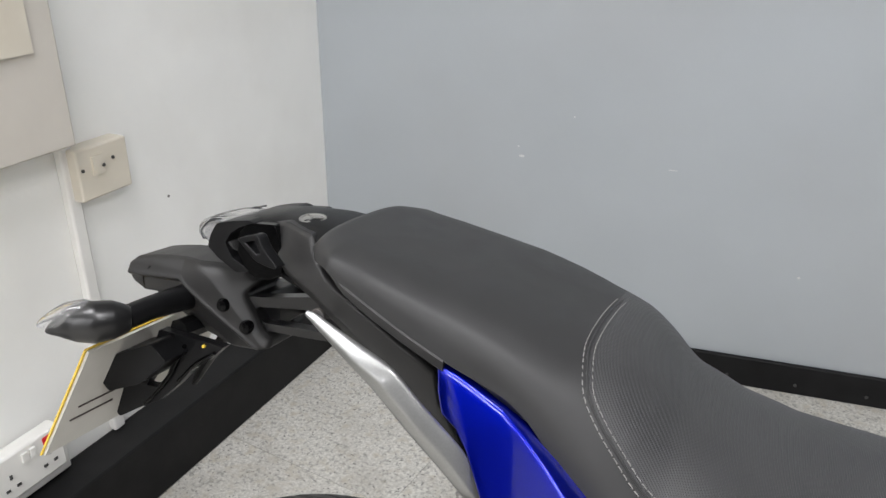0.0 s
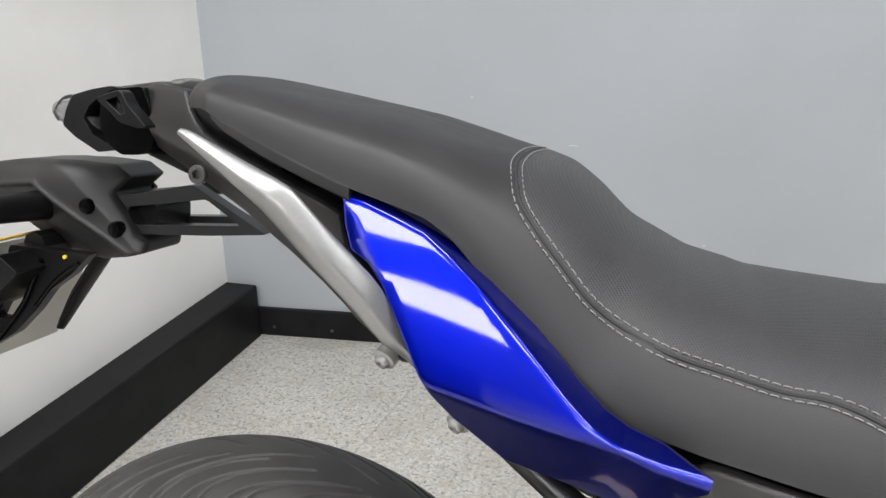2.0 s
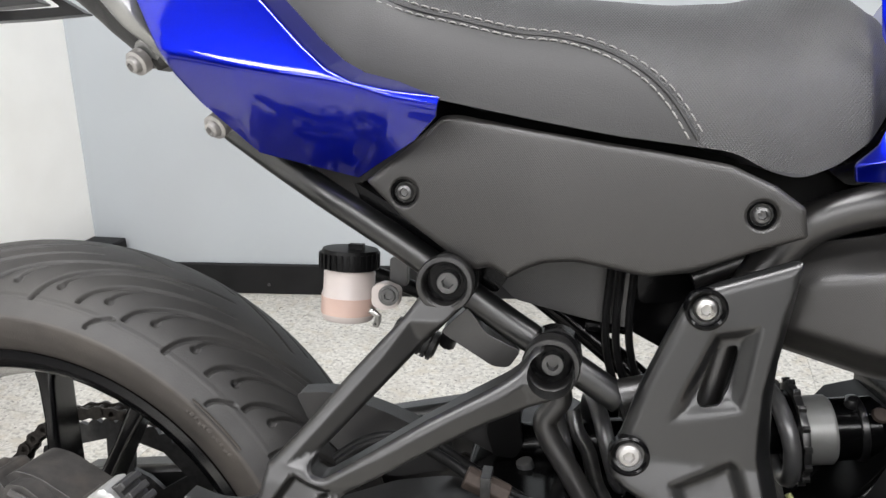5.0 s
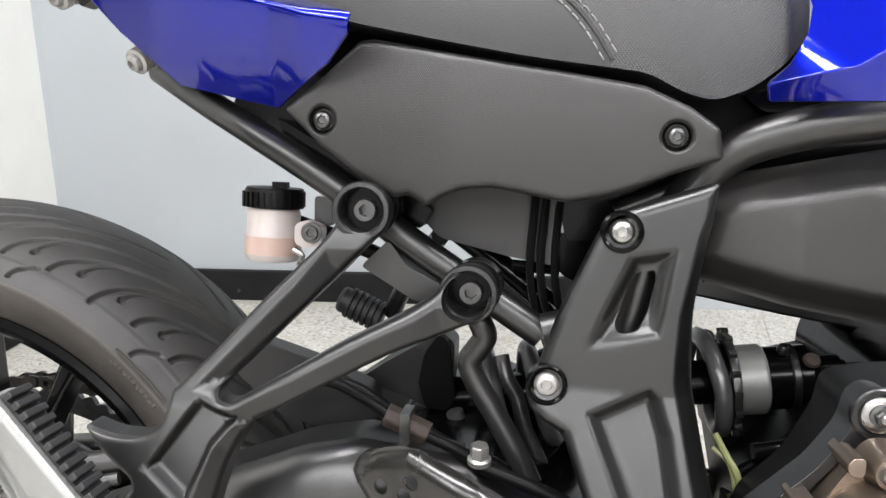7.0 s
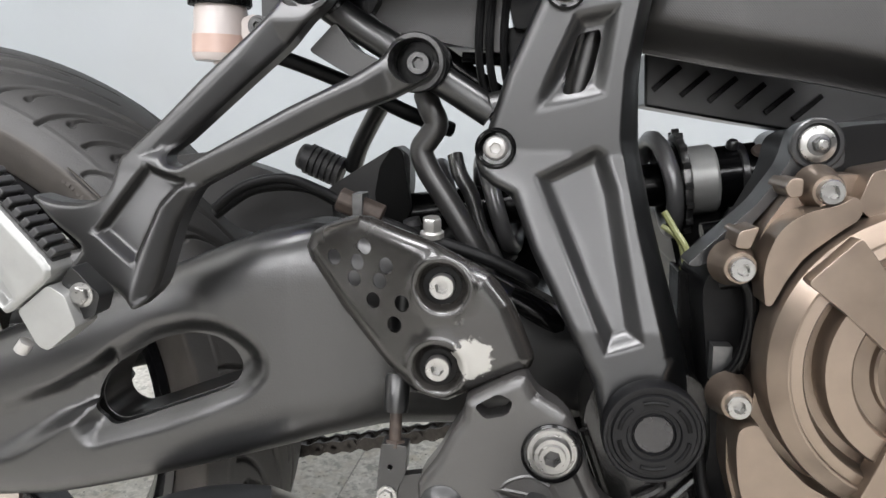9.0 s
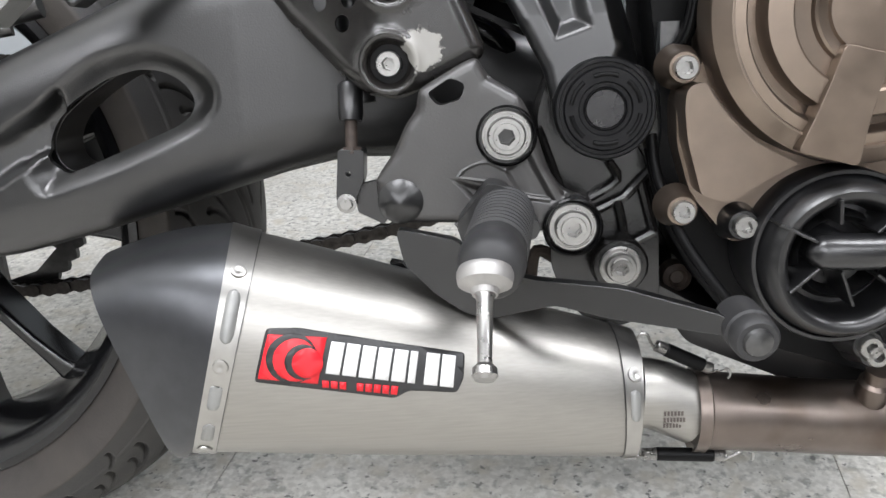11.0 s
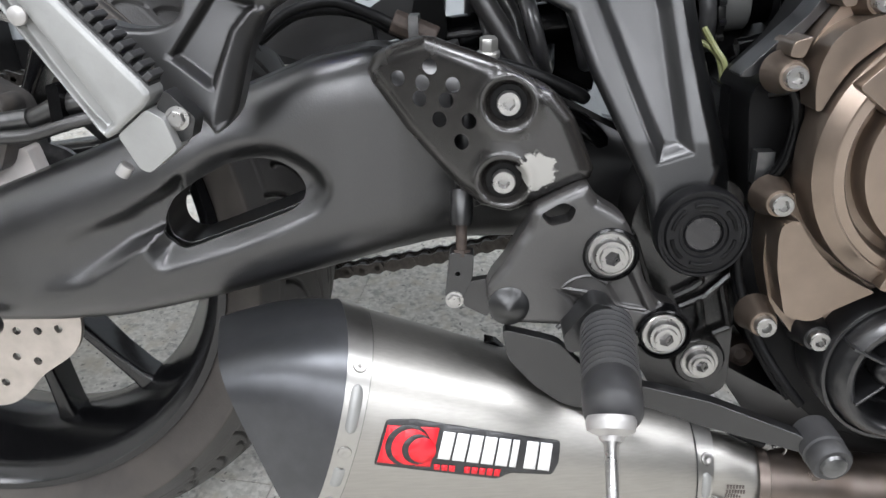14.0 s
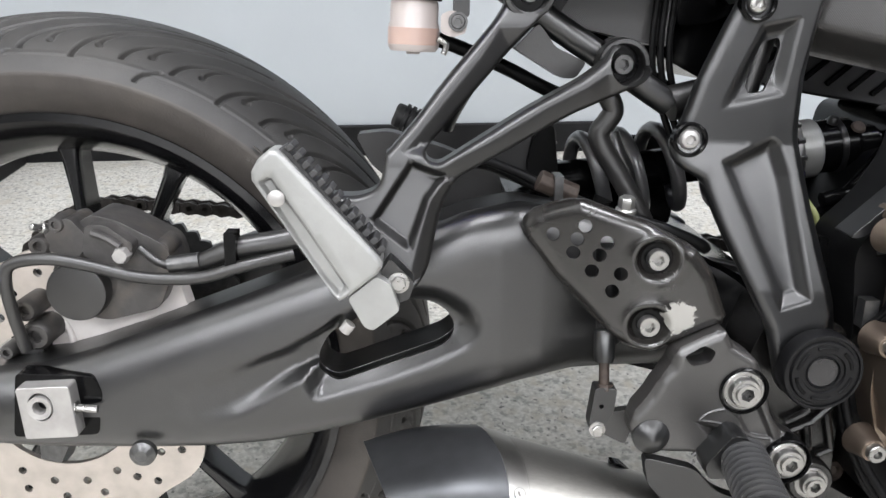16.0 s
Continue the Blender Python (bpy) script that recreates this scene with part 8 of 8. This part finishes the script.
for pad_line in pads:
    part("cover_pad", plate(fillet(pad_line, 0.004, 4), -0.2205, -0.195), M_BRONZE, clutch, bevel=0.0032, seg=4)
for tab in ([(0.622, 0.197), (0.625, 0.202), (0.631, 0.202), (0.631, 0.193), (0.625, 0.192)], [(0.6, 0.167), (0.602, 0.175), (0.612, 0.178), (0.608, 0.166)]):
    part("cast_tab", plate(fillet(tab, 0.002, 2), -0.210, -0.18), M_BRONZE, clutch, bevel=0.0022, seg=3)
cc = (0.693, -0.226, 0.112)
R = 0.0785
turned = [(1.0, -0.026), (1.0, -0.006), (0.985, -0.002), (0.96, -0.0005), (0.88, 0.004), (0.866, 0.004), (0.855, 0.002), (0.79, 0.003), (0.775, 0.0012), (0.75, -0.008), (0.69, -0.008), (0.682, 0.002), (0.665, 0.0052), (0.52, 0.0066), (0.506, 0.0055), (0.49, 0.0012), (0.39, 0.0012), (0.376, 0.004), (0.36, 0.005), (0.30, 0.004), (0.288, 0.006), (0, 0.007)]
dome = part("clutch_dome", lathe([(R * r, h) for r, h in turned], cc, n=96), M_BRONZE, clutch, angle=25)
for k in range(3):
    a = radians(135 + 120 * k)
    q = [(r * math.cos(a + d), r * math.sin(a + d)) for r, d in ((0.30, -0.50), (0.30, 0.50), (0.52, 0.30), (0.72, 0.235), (0.99, 0.205), (0.99, -0.205), (0.72, -0.235), (0.52, -0.30))]
    part("dome_boss", plate(fillet([(cc[0] + R * x, cc[2] + R * z) for x, z in q], 0.003, 3), lambda x, z: cc[1] - 0.0085 - 0.0035 * (1 - math.hypot(x - cc[0], z - cc[2]) / R), cc[1] + 0.005), M_BRONZE, dome, bevel=0.0035, seg=3)
part("cast_shoulder", plate(fillet([(0.655, 0.189), (0.661, 0.206), (0.70, 0.214), (0.73, 0.212), (0.735, 0.180), (0.70, 0.188), (0.676, 0.184), (0.664, 0.181)], 0.003, 3), -0.214, -0.18), M_BRONZE, clutch, bevel=0.003)
for at in [(0.642, -0.213, 0.196), (0.603, -0.213, 0.157), (0.606, -0.213, 0.086), (0.607, -0.213, 0.01), (0.64, -0.213, 0.001), (0.708, -0.22, -0.067), (0.712, -0.22, -0.072)]:
    black = at[2] < 0.005
    part("bolt_lug", lathe([(0.0125, -0.018), (0.0105, -0.012), (0.0092, -0.006), (0.0085, -0.0015), (0.0078, 0), (0, 0)], at, n=28), M_PUMP if black else M_BRONZE, clutch)
    screw(clutch, at, 0.0062, "socket", h=0.0055)
wc = (0.690, -0.220, -0.0165)
RW = 0.048
pump = part("water_pump", lathe([(RW, -0.04), (RW, 0.0), (RW * 0.985, 0.0012), (RW * 0.945, 0.0012), (RW * 0.93, -0.001), (RW * 0.91, 0.001), (RW * 0.89, 0.006), (RW * 0.85, 0.0105), (RW * 0.79, 0.0135), (RW * 0.73, 0.0135), (RW * 0.67, 0.011), (RW * 0.63, 0.005), (RW * 0.60, -0.004), (RW * 0.585, -0.010), (RW * 0.53, -0.010), (RW * 0.50, -0.004), (RW * 0.46, -0.002), (RW * 0.42, -0.006), (RW * 0.38, -0.012), (0, -0.012)], wc, n=72), M_PUMP, engine, "satin black water pump cover", angle=45)
hub = (0.6785, -0.0105)
for p, q in (((0.651, 0.006), (0.671, -0.004)), ((0.681, 0.018), (0.6815, 0.005)), ((0.6725, -0.018), (0.658, -0.031)), ((0.684, -0.02), (0.691, -0.039)), ((0.715, 0.014), (0.70, 0.0)), ((0.718, -0.034), (0.702, -0.022))):
    d = (Vector(q) - Vector(p)).normalized()
    n_ = Vector((-d.y, d.x)) * 0.0009
    fin_ = [(p[0] - n_.x, p[1] - n_.y), (q[0] - n_.x, q[1] - n_.y), (q[0] + n_.x, q[1] + n_.y), (p[0] + n_.x, p[1] + n_.y)]
    part("pump_rib", plate(fin_, -0.2365, -0.208), M_PUMP, pump, bevel=0.0006)
part("pump_outlet", tube([(hub[0] - 0.0095, -0.228, hub[1]), (hub[0] - 0.008, -0.229, hub[1]), (hub[0] - 0.004, -0.230, hub[1]), (hub[0] + 0.004, -0.2305, hub[1]), (hub[0] + 0.03, -0.231, hub[1]), (hub[0] + 0.12, -0.228, hub[1] + 0.004)], [0.002, 0.0065, 0.0092, 0.0098, 0.0096, 0.0096], 24, 5), M_PUMP, pump, "round black coolant outlet pipe")
part("hub_foot", lathe([(0.0115, -0.012), (0.0112, 0.004), (0.0095, 0.008), (0, 0.009)], (hub[0] + 0.002, wc[1], hub[1]), n=28), M_PUMP, pump)
lug = [(0.634, 0.225), (0.641, 0.23), (0.651, 0.228), (0.657, 0.217), (0.658, 0.207), (0.634, 0.201), (0.606, 0.166), (0.59, 0.153), (0.581, 0.153), (0.616, 0.187), (0.63, 0.208)]
mount = part("engine_mount", plate(fillet(lug, 0.005, 3), -0.188, -0.165), M_PUMP, engine, "dark cast engine mount", bevel=0.003)
mb = (0.643, -0.189, 0.218)
part("mount_boss", ring([(0.0135, -0.004), (0.0135, 0.0005), (0.0127, 0.0012), (0.0108, 0.0012), (0.0100, 0.0)], mb, n=40), M_PUMP, mount)
part("mount_washer", lathe([(0.0092, -0.001), (0.0092, 0.0012), (0.0084, 0.0018), (0, 0.0018)], mb), M_ZINC, mount)
screw(mount, (mb[0], mb[1] - 0.0018, mb[2]), 0.0042, "hex", M_DARKSTEEL, h=0.006)
part("stud", lathe([(0.0026, 0), (0.0026, 0.0092), (0.0018, 0.010), (0, 0.010)], mb, n=14), M_ZINC, mount)
part("crankcase_back", plate(fillet([(0.604, 0.154), (0.636, 0.165), (0.693, 0.184), (0.732, 0.195), (0.791, 0.2), (0.799, 0.12), (0.657, 0.099), (0.614, 0.115)], 0.006), 0.0, 0.1), M_SOFTRUBBER, engine, bevel=0.004)
part("engine_core", plate([(0.613, 0.124), (0.64, 0.155), (0.663, 0.186), (0.693, 0.195), (0.811, 0.197), (0.89, -0.128), (0.765, -0.107), (0.689, -0.084), (0.646, -0.047), (0.622, 0.006), (0.627, 0.036), (0.624, 0.073)], -0.12, 0.1), M_SOFTRUBBER, engine, bevel=0.004)
part("head", plate(fillet([(0.687, 0.2), (0.692, 0.218), (0.711, 0.225), (0.786, 0.242), (0.796, 0.161), (0.689, 0.172)], 0.01), -0.12, 0.1), M_GLOSSBLACK, engine, bevel=0.005)
part("nipple", tube([(0.69, -0.13, 0.215), (0.702, -0.13, 0.215), (0.724, -0.13, 0.215)], 0.006, 12, 1), M_ALU, engine)
for pts in ([(0.595, -0.185, 0.049), (0.598, -0.19, 0.026), (0.609, -0.2, -0.005), (0.624, -0.21, -0.029), (0.636, -0.215, -0.044)], [(0.595, -0.18, 0.041), (0.603, -0.185, 0.006), (0.619, -0.195, -0.026), (0.633, -0.205, -0.045)]):
    part("cable", tube(pts, 0.0032, 10), M_SOFTRUBBER, engine, "black cable down the engine case")
edge = [(0.599, -0.19, 0.145), (0.611, -0.195, 0.146), (0.615, -0.195, 0.128), (0.611, -0.195, 0.104), (0.601, -0.19, 0.089)]
part("case_rib", tube(edge, 0.004, 10), M_GLOSSBLACK, engine)
# small steel block put in to give the glint at the case edge
glint = (0.603, -0.185, 0.1)
part("case_glint_block", box(glint, (0.010, 0.01, 0.02)), M_DARKSTEEL, engine)
part("sump", plate(fillet([(0.594, -0.041), (0.663, -0.079), (0.765, -0.103), (0.852, -0.118), (0.855, -0.135), (0.703, -0.119), (0.625, -0.086)], 0.006), -0.16, 0.1), M_CAST, engine, bevel=0.004)
rust = (0.622, -0.14, -0.048)
part("drain_bolt", lathe([(0.009, -0.01), (0.009, 0.004), (0.006, 0.006), (0.004, 0.003), (0, 0.003)], rust), M_RUST, engine)
part("footrest_stay", tube([(0.545, -0.16, -0.03), (0.531, -0.165, -0.022), (0.527, -0.165, -0.039)], 0.004, 8), M_RUST, bike)

# ---- floor tiles ----
TILE, GAP, TURNED = 0.60, 0.0012, radians(-7.9)
b = bmesh.new()
box((0, 0, 0), (TILE - GAP, TILE - GAP, 0.01), b)
tile_mesh = finish(b, "tile", M_GRANITE)
ca, sa = math.cos(TURNED), math.sin(TURNED)
ox, oy = 0.221, -0.0145
for i in range(-6, 13):
    for k in range(-14, 5):
        u, v = (i + 0.5) * TILE, (k + 0.5) * TILE
        x, y = ox + u * ca - v * sa, oy + u * sa + v * ca
        if (wall_x(y) - 0.3 if y > -1.0 else -2.6) < x < EAST - 0.6 and SOUTH - 0.3 < y < wall_y(x) + 0.25:
            ob = part("tile", tile_mesh, M_GRANITE, floor)
            ob.matrix_basis = Matrix.Translation((x, y, -0.005)) @ Matrix.Rotation(TURNED, 4, "Z")
